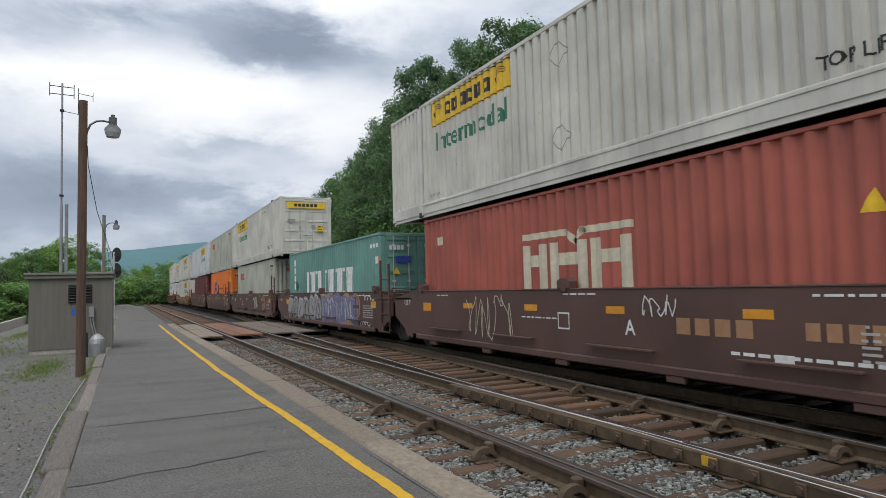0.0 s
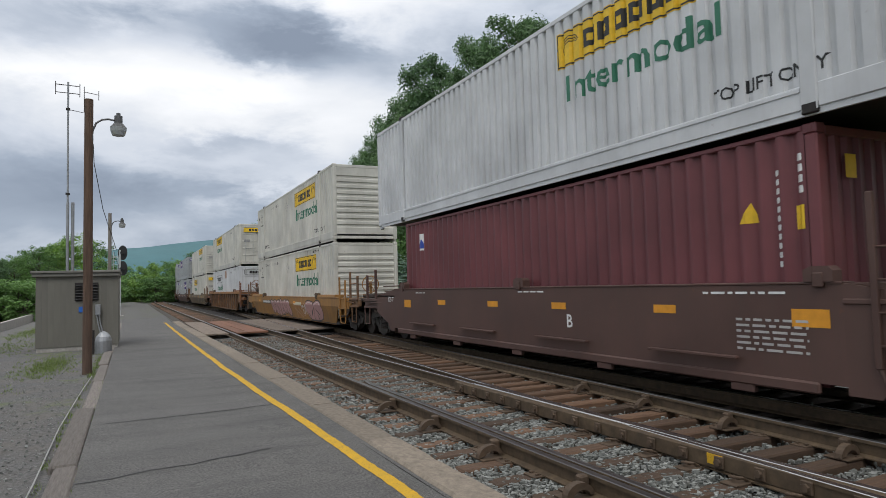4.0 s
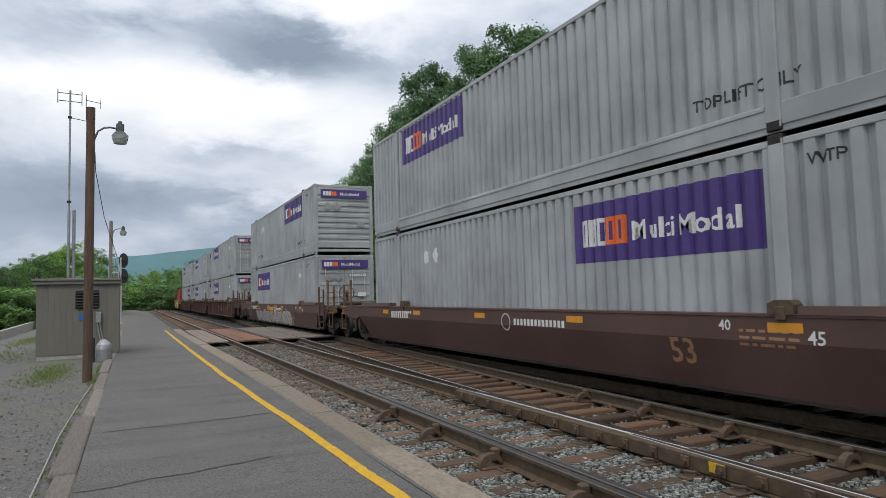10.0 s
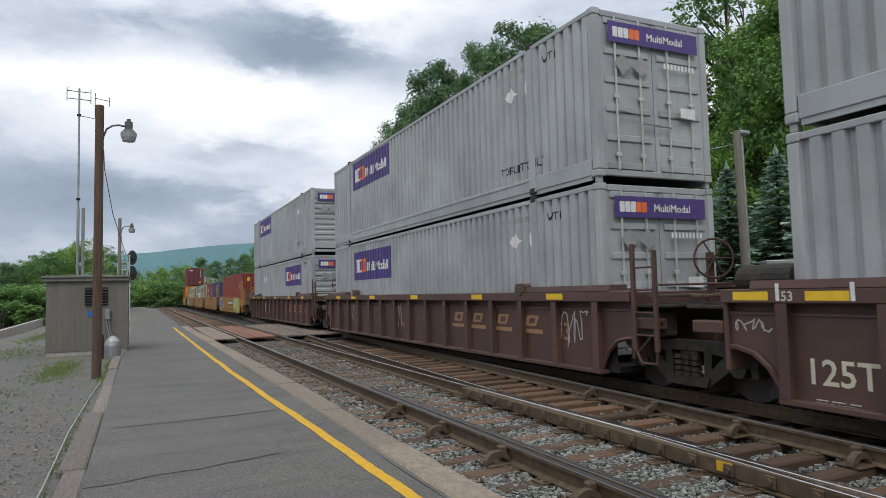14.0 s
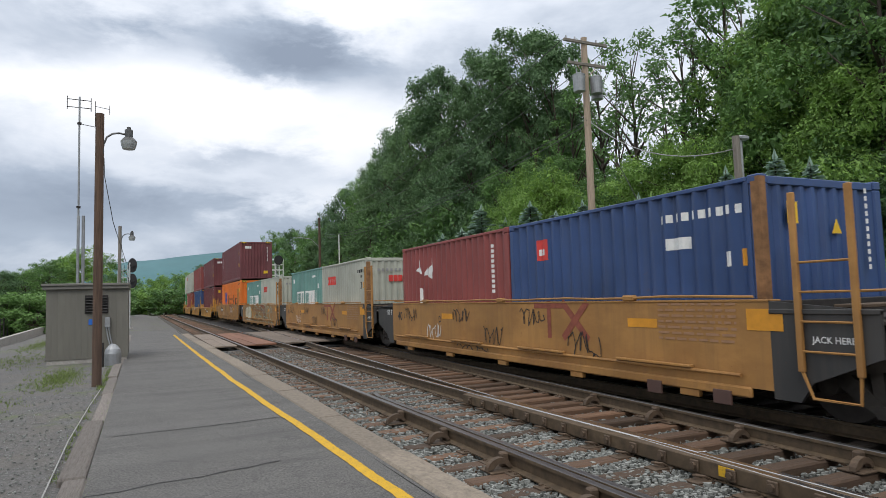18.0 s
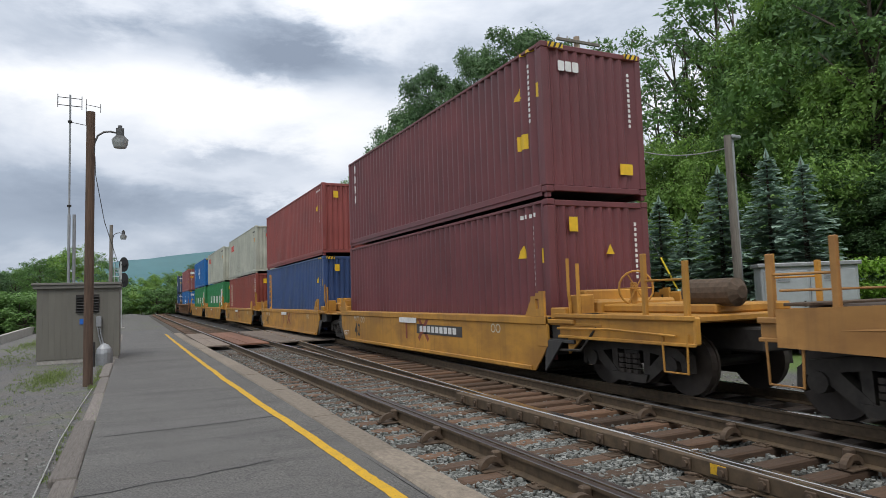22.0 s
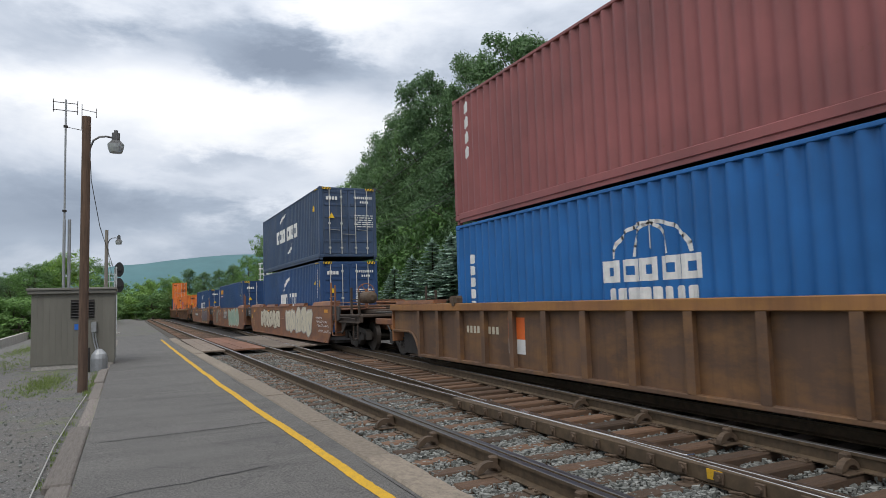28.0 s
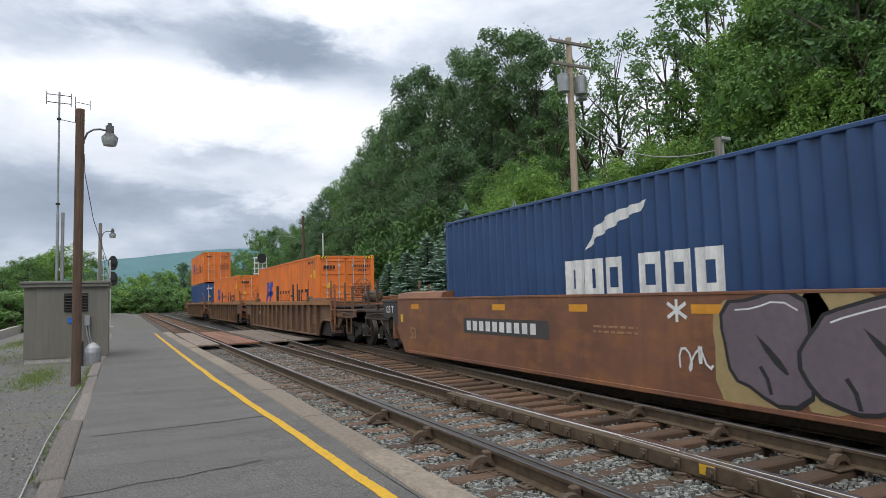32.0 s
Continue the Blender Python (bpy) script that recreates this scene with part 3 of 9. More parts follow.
def build_kerbs():
    rnd = random.Random(11)
    # grey timbers along the back edge, of uneven length
    y = -6.0
    for length in (3.2, 3.1, 3.0, 3.55, 3.3, 3.25, 2.9, 3.2, 3.4, 3.1, 3.3, 3.0, 3.2, 3.1):
        w = rnd.uniform(0.19, 0.23)
        s = Shape().box(PLAT_L - w - 0.004, PLAT_L - 0.004, y, y + length - 0.035, -0.28, PLAT_Z + rnd.uniform(-0.01, 0.02), 0.02)
        part("kerb_timber", s.mesh("kerb_timber", M_KERB_GREY), platform, at=pose(0, 0, 0, 0, rnd.uniform(-1.2, 0.4), rnd.uniform(-0.12, 0.12)))
        y += length
    # pale kerb stones along the track edge
    y = -6.5
    while y < 36:
        length = rnd.uniform(2.2, 3.1)
        ya, yb = y, y + length - 0.014
        top = PLAT_Z + 0.015 + rnd.uniform(-0.01, 0.01)
        xa, xb = kerb_line(ya) + 0.006, kerb_line(yb) + 0.006
        s, n, c = Shape(), 14, 0.022
        for i in range(n + 1):
            t = i / n
            yy, x0 = ya + (yb - ya) * t, xa + (xb - xa) * t
            w = 0.335 + 0.045 * rise(8, 10, yy) - 0.02 * rise(12, 16, yy)
            chip = 0.014 * max(0.0, noise.noise((yy * 4.1, y, 0.5))) + (0.012 if i in (0, n) else 0.0)
            chip2 = 0.03 * max(0.0, noise.noise((yy * 3.3, y, 4.5))) + (0.012 if i in (0, n) else 0.0)
            s.v += [(x0, yy, -0.33), (x0, yy, top - c - chip), (x0 + c + chip, yy, top), (x0 + w - c - chip2, yy, top), (x0 + w, yy, top - c - chip2), (x0 + w, yy, -0.33)]
        s.f = [(i * 6 + j, i * 6 + j + 1, i * 6 + j + 7, i * 6 + j + 6) for i in range(n) for j in range(5)] + [(0, 1, 2, 3, 4, 5), tuple(n * 6 + j for j in range(6))[::-1]]
        part("kerb_stone", s.mesh("kerb_stone", M_KERB), platform)
        y += length


build_kerbs()


# ---- tracks ----
def rail_mesh(points, name, top_mat):
    """Flat-bottomed rail: foot, web and head swept along points (x, y, heading)."""
    foot = [(-0.075, -0.172), (0.075, -0.172), (0.075, -0.160), (0.013, -0.142), (0.013, -0.045), (0.037, -0.036), (0.037, -0.006), (-0.037, -0.006), (-0.037, -0.036), (-0.013, -0.045), (-0.013, -0.142), (-0.075, -0.160)]
    head = [(-0.037, -0.0055), (0.037, -0.0055), (0.031, 0.0), (-0.031, 0.0)]
    out = []
    for prof, mat, nm in ((foot, M_RAIL, name), (head, top_mat, "rail_head")):
        s = Shape()
        for x, y, a in points:
            for u, z in prof:
                s.v.append((x + u * math.cos(a), y - u * math.sin(a), z))
        k = len(prof)
        s.f = [(i * k + j, i * k + (j + 1) % k, (i + 1) * k + (j + 1) % k, (i + 1) * k + j) for i in range(len(points) - 1) for j in range(k)]
        s.f += [tuple(range(k)), tuple(range((len(points) - 1) * k, len(points) * k))]
        out.append(s.mesh(nm, mat))
    return out


def add_rail(track, points, label="", top_mat=M_RAILHEAD):
    web, head = rail_mesh(points, "rail", top_mat)
    r = part("rail", web, track, label)
    part("rail_head", head, r)
    return r


near_track = thing("railway_track", "near track of rusty rails on wooden ties in ballast", "railway track", "tracks")
train_track = thing("railway_track", "far track beneath the train, rusty rails on ties with painted-in shade", "railway track", "tracks")
crossover = thing("railway_turnout", "turnout rails with a bolted frog leading to the far track", "railway turnout")
LINE = steps(-8, 100, 12) + steps(104, 320, 54)
for xr, top in ((X_NEAR_TRACK - RAIL_GAP, M_RAILHEAD_DULL), (X_NEAR_TRACK + RAIL_GAP, M_RAILHEAD)):
    add_rail(near_track, [along(s, xr) for s in LINE], "", top)
for xr in (X_TRAIN - RAIL_GAP, X_TRAIN + RAIL_GAP):
    add_rail(train_track, [along(s, xr) for s in LINE])
SLOPE = 0.05
HEAD = math.atan(SLOPE)
add_rail(crossover, [(6.12 + SLOPE * y, y, HEAD) for y in (-8, 27.5)], "", M_RAILHEAD_DULL)
add_rail(crossover, [(4.615 + SLOPE * y, y, HEAD) for y in (7.6, 57)])
add_rail(crossover, [(4.615 + SLOPE * y, y, HEAD) for y in (-8, 5.6)])
add_rail(crossover, [(X_NEAR_TRACK - RAIL_GAP + 0.115, y, 0) for y in (-8, 10.2)] + [(X_NEAR_TRACK - RAIL_GAP + 0.17, 10.6, 0.12)], "guard rail beside the running rail", M_RAILHEAD_DULL)


def build_frog():
    xr = X_NEAR_TRACK + RAIL_GAP
    s = Shape().box(xr - 0.17, xr - 0.045, -8, 9.6, -0.15, -0.004, 0.008)
    part("wing_rail", s.mesh("wing_rail", M_RAIL), crossover, "bolted wing rail of the frog")
    s = Shape().box(xr - 0.03, xr + 0.1, 4.8, 9.2, -0.12, 0.004, 0.01)
    part("frog_casting", s.mesh("frog_casting", M_RAILHEAD), crossover, "shiny worn frog casting")
    bolt = kept("bolt", lambda: Shape().tube((-0.05, 0, 0), (0.0, 0, 0), 0.034, 6).box(-0.025, 0.0, -0.05, 0.05, -0.055, 0.05, 0.006).mesh("bolt", M_BRACE))
    for i in range(17):
        part("bolt", bolt, crossover, at=pose(xr - 0.172, 2.6 + i * 0.42, -0.075))
    # spring clips that hold the frog to its plates
    clip = kept("rail_clip", lambda: Shape().path([(0.05, -0.04, -0.16), (-0.02, -0.05, -0.125), (-0.07, -0.01, -0.12), (-0.06, 0.045, -0.13), (0.0, 0.05, -0.14), (0.04, 0.02, -0.16)], 0.014, 6).box(-0.14, 0.05, -0.085, 0.085, -0.182, -0.166, 0.004).mesh("rail_clip", M_BRACE))
    for i in range(16):
        part("rail_clip", clip, crossover, "curled spring clip", at=pose(xr - 0.24, -4.0 + 0.535 * (12 + i), 0))
    s = Shape().box(xr - 0.181, xr - 0.172, 4.25, 4.42, -0.11, -0.02)
    part("paint_mark", s.mesh("paint_mark", M_YELLOW_LINE), crossover, "yellow paint mark on the rail web")


build_frog()


def build_braces():
    def make():
        """A curled iron strap that hooks up to the rail, with its wedge and base plate."""
        s = Shape()
        outer = [(-0.13 + 0.14 * math.cos(a), -0.155 + 0.12 * math.sin(a)) for a in steps(0.15, math.pi, 9)]
        inner = [(-0.115 + 0.085 * math.cos(a), -0.155 + 0.06 * math.sin(a)) for a in steps(0.15, math.pi * 0.9, 9)]
        s.prism(outer + inner[::-1], "y", -0.035, 0.035)
        s.box(-0.06, 0.03, 0.05, 0.14, -0.16, -0.015, 0.014)
        s.box(-0.26, 0.06, -0.09, 0.16, -0.175, -0.158, 0.004)
        return s.mesh("rail_brace", M_BRACE)
    me = kept("brace", make)
    for i in range(2, 7):
        part("rail_brace", me, near_track, at=pose(X_NEAR_TRACK - RAIL_GAP - 0.05, 0.03 + 1.44 * i, 0))
    for i in range(2, 7):
        y = -0.3 + 1.44 * i
        part("rail_brace", me, crossover, at=pose(6.12 + SLOPE * y - 0.05, y, 0))


build_braces()


def build_ties():
    rnd = random.Random(5)
    mats = {}

    def tie(length, k, wood=M_TIE):
        return kept(("tie", round(length, 1), k, wood.name), lambda: Shape().box(-length / 2, length / 2, -0.108, 0.108, -0.36, -0.178, 0.018).mesh("tie", wood))
    y = -4.0
    n = 0
    while y < 150:
        px, py, a = along(y, X_NEAR_TRACK)
        if -4 <= y < 24:
            ln = 4.15
            part("tie", tie(ln, n % 3), near_track, at=pose(2.82 + ln / 2 + rnd.uniform(-0.05, 0.05), y + rnd.uniform(-0.02, 0.02), rnd.uniform(-0.012, 0.004), 0, rnd.uniform(-0.15, 0.15), rnd.uniform(-0.7, 0.7)))
        elif not 25.2 < y < 36.3:
            part("tie", tie(2.6, n % 3), near_track, at=pose(px, py, rnd.uniform(-0.015, 0.004), 0, 0, -math.degrees(a) + rnd.uniform(-0.8, 0.8)))
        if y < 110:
            part("tie", tie(2.5, n % 3, M_TIE_SHADED), train_track, at=pose(X_TRAIN + rnd.uniform(-0.04, 0.04), y + 0.2, rnd.uniform(-0.02, 0.0), 0, 0, rnd.uniform(-0.8, 0.8)))
        y += 0.535 if y < 24 else 0.56
        n += 1


build_ties()


def build_tie_plates():
    def make():
        s = Shape().box(-0.17, 0.17, -0.09, 0.09, -0.182, -0.166, 0.004)
        for x, y in ((-0.11, -0.05), (-0.11, 0.05), (0.11, 0.05)):
            s.box(x - 0.016, x + 0.016, y - 0.014, y + 0.014, -0.168, -0.148, 0.004)
        return s.mesh("tie_plate", M_BRACE)
    plate = kept("tie_plate", make)
    y = -4.0 + 0.535 * 12
    while y < 24:
        for x in (X_NEAR_TRACK - RAIL_GAP, X_NEAR_TRACK + RAIL_GAP, 6.12 + SLOPE * y):
            part("tie_plate", plate, near_track, at=pose(x, y, 0))
        y += 0.535


build_tie_plates()


def build_crossing():
    c = thing("plank_crossing", "rust-brown plank crossing laid between the rails", "level crossing")
    rnd = random.Random(8)
    for xa, xb, n, mat in ((2.46, 3.30, 2, M_CROSSING_GREY), (3.60, 4.76, 3, M_CROSSING), (5.06, 7.36, 6, M_CROSSING_GREY)):
        w = (xb - xa) / n
        for i in range(n):
            for ya, yb in ((25.6, 30.9), (30.93, 36.2)):
                s = Shape().box(xa + i * w + 0.006, xa + (i + 1) * w - 0.006, ya, yb, -0.07, -0.005 + rnd.uniform(-0.008, 0.004), 0.008)
                part("plank", s.mesh("plank", mat), c)
    # black slabs stand in for the deep shade in the gaps at both ends
    for ya in (25.45, 36.2):
        part("end_beam", Shape().box(2.46, 7.3, ya - 0.75, ya + 0.15, -0.3, -0.19, 0.01).mesh("end_beam", M_BLACK), c, "black strip painted for the shaded gap at the crossing's end")


build_crossing()


def scatter_stones(name, label, boxes, size, seed):
    """Crushed stone as real, uneven lumps, joined."""
    rng = np.random.default_rng(seed)
    ico = bmesh.new()
    bmesh.ops.create_cube(ico, size=1.35)
    bmesh.ops.triangulate(ico, faces=ico.faces)
    base = np.array([v.co for v in ico.verts])
    tri = np.array([[v.index for v in f.verts] for f in ico.faces])
    ico.free()
    keep = rng.permutation(len(base))
    pos = []
    for x0, x1, y0, y1, z, dens in boxes:
        n = int((x1 - x0) * (y1 - y0) * dens)
        pos.append(np.stack([rng.uniform(x0, x1, n), y0 + (y1 - y0) * rng.random(n), z + rng.uniform(-0.02, 0.014, n)], 1))
    pos = np.concatenate(pos)
    n = len(pos)
    sc = size * rng.uniform(0.55, 1.25, (n, 1, 1)) * rng.uniform(0.6, 1.2, (n, 1, 3))
    jit = base[None] * sc * (1 + 0.28 * rng.standard_normal((n, len(base), 1)))
    a = rng.uniform(0, 6.283, n)
    ca, sa = np.cos(a)[:, None], np.sin(a)[:, None]
    x, y = jit[..., 0] * ca - jit[..., 1] * sa, jit[..., 0] * sa + jit[..., 1] * ca
    v = np.stack([x, y, jit[..., 2] * 0.8], -1) + pos[:, None]
    f = (tri[None] + (np.arange(n) * len(base))[:, None, None]).reshape(-1, 3)
    me = bpy.data.meshes.new(name)
    me.from_pydata(v.reshape(-1, 3).tolist(), [], f.tolist())
    me.materials.append(M_STONE)
    solid(name, me, label, "ballast", kind="stuff")


scatter_stones("ballast_stones", "loose grey crushed stone between the ties", [
    (2.5, 5.1, 3.0, 8, -0.203, 900), (5.1, 7.0, 2.2, 8, -0.262, 420), (2.5, 5.1, 8, 13, -0.203, 560), (5.1, 7.0, 8, 13, -0.258, 260), (2.5, 5.4, 13, 25, -0.196, 260), (5.4, 6.9, 13, 25, -0.24, 100), (7.0, 11.0, 2, 14, -0.26, 25), (9.6, 11.6, 3, 25, -0.3, 25)], 0.026, 3)
scatter_stones("ground_gravel", "scattered gravel beside the platform", [(-3.6, -0.68, 4.5, 10, -0.02, 200), (-4.6, -0.7, 10, 16, -0.022, 110), (-5.5, -0.8, 16, 24, -0.024, 40)], 0.0135, 9)

# ---- lineside: left of the platform ----
def build_lamp_pole(x, y, top, scale=1.0):
    p = thing("lamp_pole", "dark wooden pole with a curved-arm yard lamp", "street lamp", "lamp poles", at=pose(x, y, -0.05))
    part("pole", Shape().tube((0, 0, -0.3), (0.02, 0, top), 0.092 * scale, 14, 0.082 * scale).mesh("pole", M_POLE_DARK if scale > 0.97 else M_POLE_GREY, False), p)
    arm = [(0.07, 0, top - 0.80), (0.09, 0, top - 0.64), (0.15, 0, top - 0.48), (0.26, 0, top - 0.40), (0.38, 0, top - 0.38), (0.5, 0, top - 0.40)]
    part("arm", Shape().path(arm, 0.02, 8).box(0.03, 0.1, -0.05, 0.05, top - 0.86, top - 0.72, 0.01).mesh("arm", M_CASTING), p, "curved galvanised arm")
    head = part("lamp_head", Shape().tube((0.56, 0, top - 0.30), (0.56, 0, top - 0.48), 0.08, 12).tube((0.56, 0, top - 0.24), (0.56, 0, top - 0.30), 0.04, 8).tube((0.56, 0, top - 0.46), (0.56, 0, top - 0.54), 0.09, 14, 0.16).mesh("lamp_head", M_CASTING), p, "grey metal lamp housing")
    part("refractor", Shape().tube((0.56, 0, top - 0.54), (0.56, 0, top - 0.62), 0.16, 16, 0.15).tube((0.56, 0, top - 0.62), (0.56, 0, top - 0.71), 0.15, 16, 0.12).mesh("refractor", M_GLASS_LAMP), head, "frosted ribbed lens")
    wire = [(0.1, 0, top - 0.92), (0.11, 0.1, top - 1.3), (0.2, 2.2, top - 2.0), (0.42, 6.0, top - 2.75)]
    if scale > 0.9:
        part("wire", Shape().path(wire, 0.008, 5).mesh("wire", M_WIRE), p)


build_lamp_pole(-0.80, 14.95, 5.62)
build_lamp_pole(-0.97, 36.0, 5.62, 0.95)


def build_shed():
    x0, x1, y0, y1, top = -2.42, -0.34, 21.4, 23.9, 2.2
    sh = thing("signal_shed", "small grey-brown flat-roofed equipment shed with louvred vent", "shed")
    part("base", Shape().box(x0 + 0.02, x1 - 0.02, y0 + 0.02, y1, -0.4, 0.12, 0.02).mesh("base", M_CONCRETE), sh, "pale concrete footing")
    n = 14
    w = (x1 - x0) / n
    for i in range(n):
        part("siding_panel", kept("siding", lambda: Shape().box(0.0006, w - 0.0006, 0, 0.03, 0.1, top, 0.0022).mesh("siding_panel", M_SHED)), sh, at=pose(x0 + i * w, y0, 0))
    part("wall", Shape().box(x0, x1, y0 + 0.03, y1, 0.1, top).mesh("wall", M_SHED), sh)
    part("roof", Shape().box(x0 - 0.12, x1 + 0.05, y0 - 0.13, y1 + 0.1, top, top + 0.07, 0.012).box(x0 - 0.09, x1 + 0.03, y0 - 0.09, y1 + 0.06, top - 0.1, top, 0.01).mesh("roof", M_FASCIA), sh, "flat roof with a shallow fascia")
    v = part("vent", Shape().box(-1.46, -0.86, y0 - 0.035, y0 - 0.02, 1.4, 1.92, 0.004).mesh("vent", M_DARKSTEEL), sh, "dark louvred vent")
    for i in range(6):
        part("slat", kept("slat", lambda: Shape().box(-1.44, -0.88, 0, 0.05, 0, 0.022, 0.004).mesh("slat", M_BLACK)), v, at=pose(0, y0 - 0.085, 1.44 + i * 0.08, -35, 0, 0))
    part("sign", Shape().box(-1.36, -1.2, y0 - 0.025, y0 - 0.008, 1.07, 1.23, 0.003).mesh("sign", M_BLUE_SIGN), sh, "small blue enamel sign")
    part("meter_box", Shape().box(-0.94, -0.80, y0 - 0.12, y0 - 0.01, 0.98, 1.28, 0.012).mesh("meter_box", M_GALV), sh, "pale grey meter box")
    part("conduit", Shape().path([(-0.9, y0 - 0.07, 0.98), (-0.86, y0 - 0.07, 0.7), (-0.8, y0 - 0.1, 0.45)], 0.02, 8).path([(-0.84, y0 - 0.07, 0.98), (-0.8, y0 - 0.07, 0.7), (-0.74, y0 - 0.1, 0.45)], 0.02, 8).mesh("conduit", M_GALV), sh, "grey conduits")
    b = thing("barrel_guard", "rounded grey metal guard standing by the shed", "utility guard")
    s = Shape()
    prof = [(0.21, 0.0), (0.21, 0.34), (0.18, 0.46), (0.1, 0.56), (0.03, 0.6)]
    for (ra, za), (rb, zb) in zip(prof, prof[1:]):
        s.tube((-0.68, 19.95, za - 0.03), (-0.68, 19.95, zb - 0.03), ra, 16, rb)
    part("shell", s.mesh("shell", M_GALV), b)
    part("post", Shape().tube((-0.92, 19.8, -0.2), (-0.92, 19.8, 0.62), 0.035, 8).mesh("post", M_DARKSTEEL), b)


build_shed()


def build_mast():
    m = thing("antenna_mast", "slim grey radio mast with folded dipole antennas", "antenna mast", at=pose(-1.88, 24.4, 0))
    part("mast", Shape().tube((0, 0, -0.2), (0, 0, 4.6), 0.045, 10).tube((0, 0, 4.6), (0, 0, 8.62), 0.03, 8).mesh("mast", M_GALV), m)
    part("stub_pole", Shape().tube((0.14, 0.1, -0.2), (0.14, 0.1, 4.62), 0.05, 10).mesh("stub_pole", M_GALV), m)
    for z in (4.86, 7.68):
        part("clamp", Shape().box(-0.06, 0.06, -0.06, 0.06, z, z + 0.06).mesh("clamp", M_DARKSTEEL), m)
    part("dipole", Shape().path([(-0.36, 0, 8.52), (0.34, 0, 8.5)], 0.013, 6).path([(-0.36, 0, 8.26), (0.34, 0, 8.24)], 0.013, 6).path([(-0.36, 0, 8.62), (-0.36, 0, 8.18)], 0.013, 6).path([(0.34, 0, 8.6), (0.34, 0, 8.14)], 0.013, 6).mesh("dipole", M_DARKSTEEL), m)
    part("dipole", Shape().path([(0.45, 0.3, 7.72), (0.45, 0.3, 8.6)], 0.012, 6).path([(0.45, 0.3, 8.42), (0.88, 0.4, 8.38)], 0.01, 6).path([(0.88, 0.4, 8.52), (0.88, 0.4, 8.2)], 0.01, 6).path([(0, 0, 7.7), (0.45, 0.3, 7.7)], 0.01, 6).mesh("dipole", M_DARKSTEEL), m)


build_mast()


def build_signal(x, y, z0, heads=2):
    g = thing("railway_signal", "two-headed railway signal on a grey mast with ladder", "railway signal", at=pose(x, y, z0))
    part("mast", Shape().tube((0, 0, 0), (0, 0, 4.75), 0.07, 10).mesh("mast", M_PALE_STEEL), g)
    for z in (4.55, 3.45):
        h = part("signal_head", Shape().prism(arc(0.18, z, 0.3, 0.52, 0, 360, 20)[:-1], "y", -0.04, 0.0).tube((0.18, -0.1, z), (0.18, 0.0, z), 0.16, 12).mesh("signal_head", M_BLACK), g, "black oval signal head")
        part("hood", Shape().tube((0.18, -0.32, z), (0.18, -0.08, z), 0.11, 12).mesh("hood", M_BLACK), h)
    s = Shape()
    s.path([(-0.42, 0.1, 0.2), (-0.42, 0.1, 4.6)], 0.025, 6).path([(-0.12, 0.1, 0.2), (-0.12, 0.1, 4.6)], 0.025, 6)
    for i in range(14):
        s.path([(-0.42, 0.1, 0.4 + i * 0.3), (-0.12, 0.1, 0.4 + i * 0.3)], 0.014, 5)
    part("ladder", s.mesh("ladder", M_PALE_STEEL), g)
    part("railing", Shape().path([(-0.75, -0.1, 3.2), (-0.75, -0.1, 4.2), (-0.1, -0.1, 4.2), (-0.1, -0.1, 3.2), (-0.75, -0.1, 3.2)], 0.02, 6).path([(-0.75, -0.1, 3.7), (-0.1, -0.1, 3.7)], 0.02, 6).mesh("railing", M_PALE_STEEL), g)
    part("base", Shape().box(-0.25, 0.25, -0.25, 0.25, -0.4, 0.15, 0.02).mesh("base", M_CONCRETE), g)


build_signal(-0.72, 51, -0.1)


def build_ground_cable():
    s = Shape().path([(-0.74, 2.0, 0.0), (-0.74, 6.5, 0.005), (-0.77, 9.0, 0.01), (-0.73, 12, 0.015), (-0.68, 14.2, 0.02)], 0.007, 6)
    solid("ground_cable", s.mesh("ground_cable", M_CABLE), "thin pale cable lying along the platform edge", "cable")


build_ground_cable()


def build_left_edge():
    # a low pale retaining edge and a dark rail fence beyond the gravel
    e = thing("retaining_edge", "low pale concrete edge beside the gravel yard", "kerb")
    pts = [(-7.5, 24), (-6.2, 33), (-6.6, 45), (-7.2, 62), (-7.6, 80)]
    for (xa, ya), (xb, yb) in zip(pts, pts[1:]):
        part("edge_block", Shape().add([(xa - 0.25, ya, -0.7), (xa, ya, -0.7), (xa, ya, 0.1), (xa - 0.25, ya, 0.1), (xb - 0.25, yb, -0.9), (xb, yb, -0.9), (xb, yb, 0.1), (xb - 0.25, yb, 0.1)], [(0, 1, 2, 3), (4, 7, 6, 5), (0, 4, 5, 1), (1, 5, 6, 2), (2, 6, 7, 3), (3, 7, 4, 0)]).mesh("edge_block", M_CONCRETE), e)
    f = thing("rail_fence", "dark post-and-rail fence along the grass bank", "fence")
    post = Shape().box(-0.05, 0.05, -0.05, 0.05, -1.0, 0.95, 0.01).mesh("post", M_DARKSTEEL)
    for i in range(26):
        part("post", post, f, at=pose(-9.2 - i * 0.06, 44 + i * 1.9, 0))
    for z in (0.45, 0.85):
        part("rail", Shape().tube((-9.2, 44, z), (-10.76, 93.4, z), 0.035, 6).mesh("rail", M_DARKSTEEL), f)


build_left_edge()


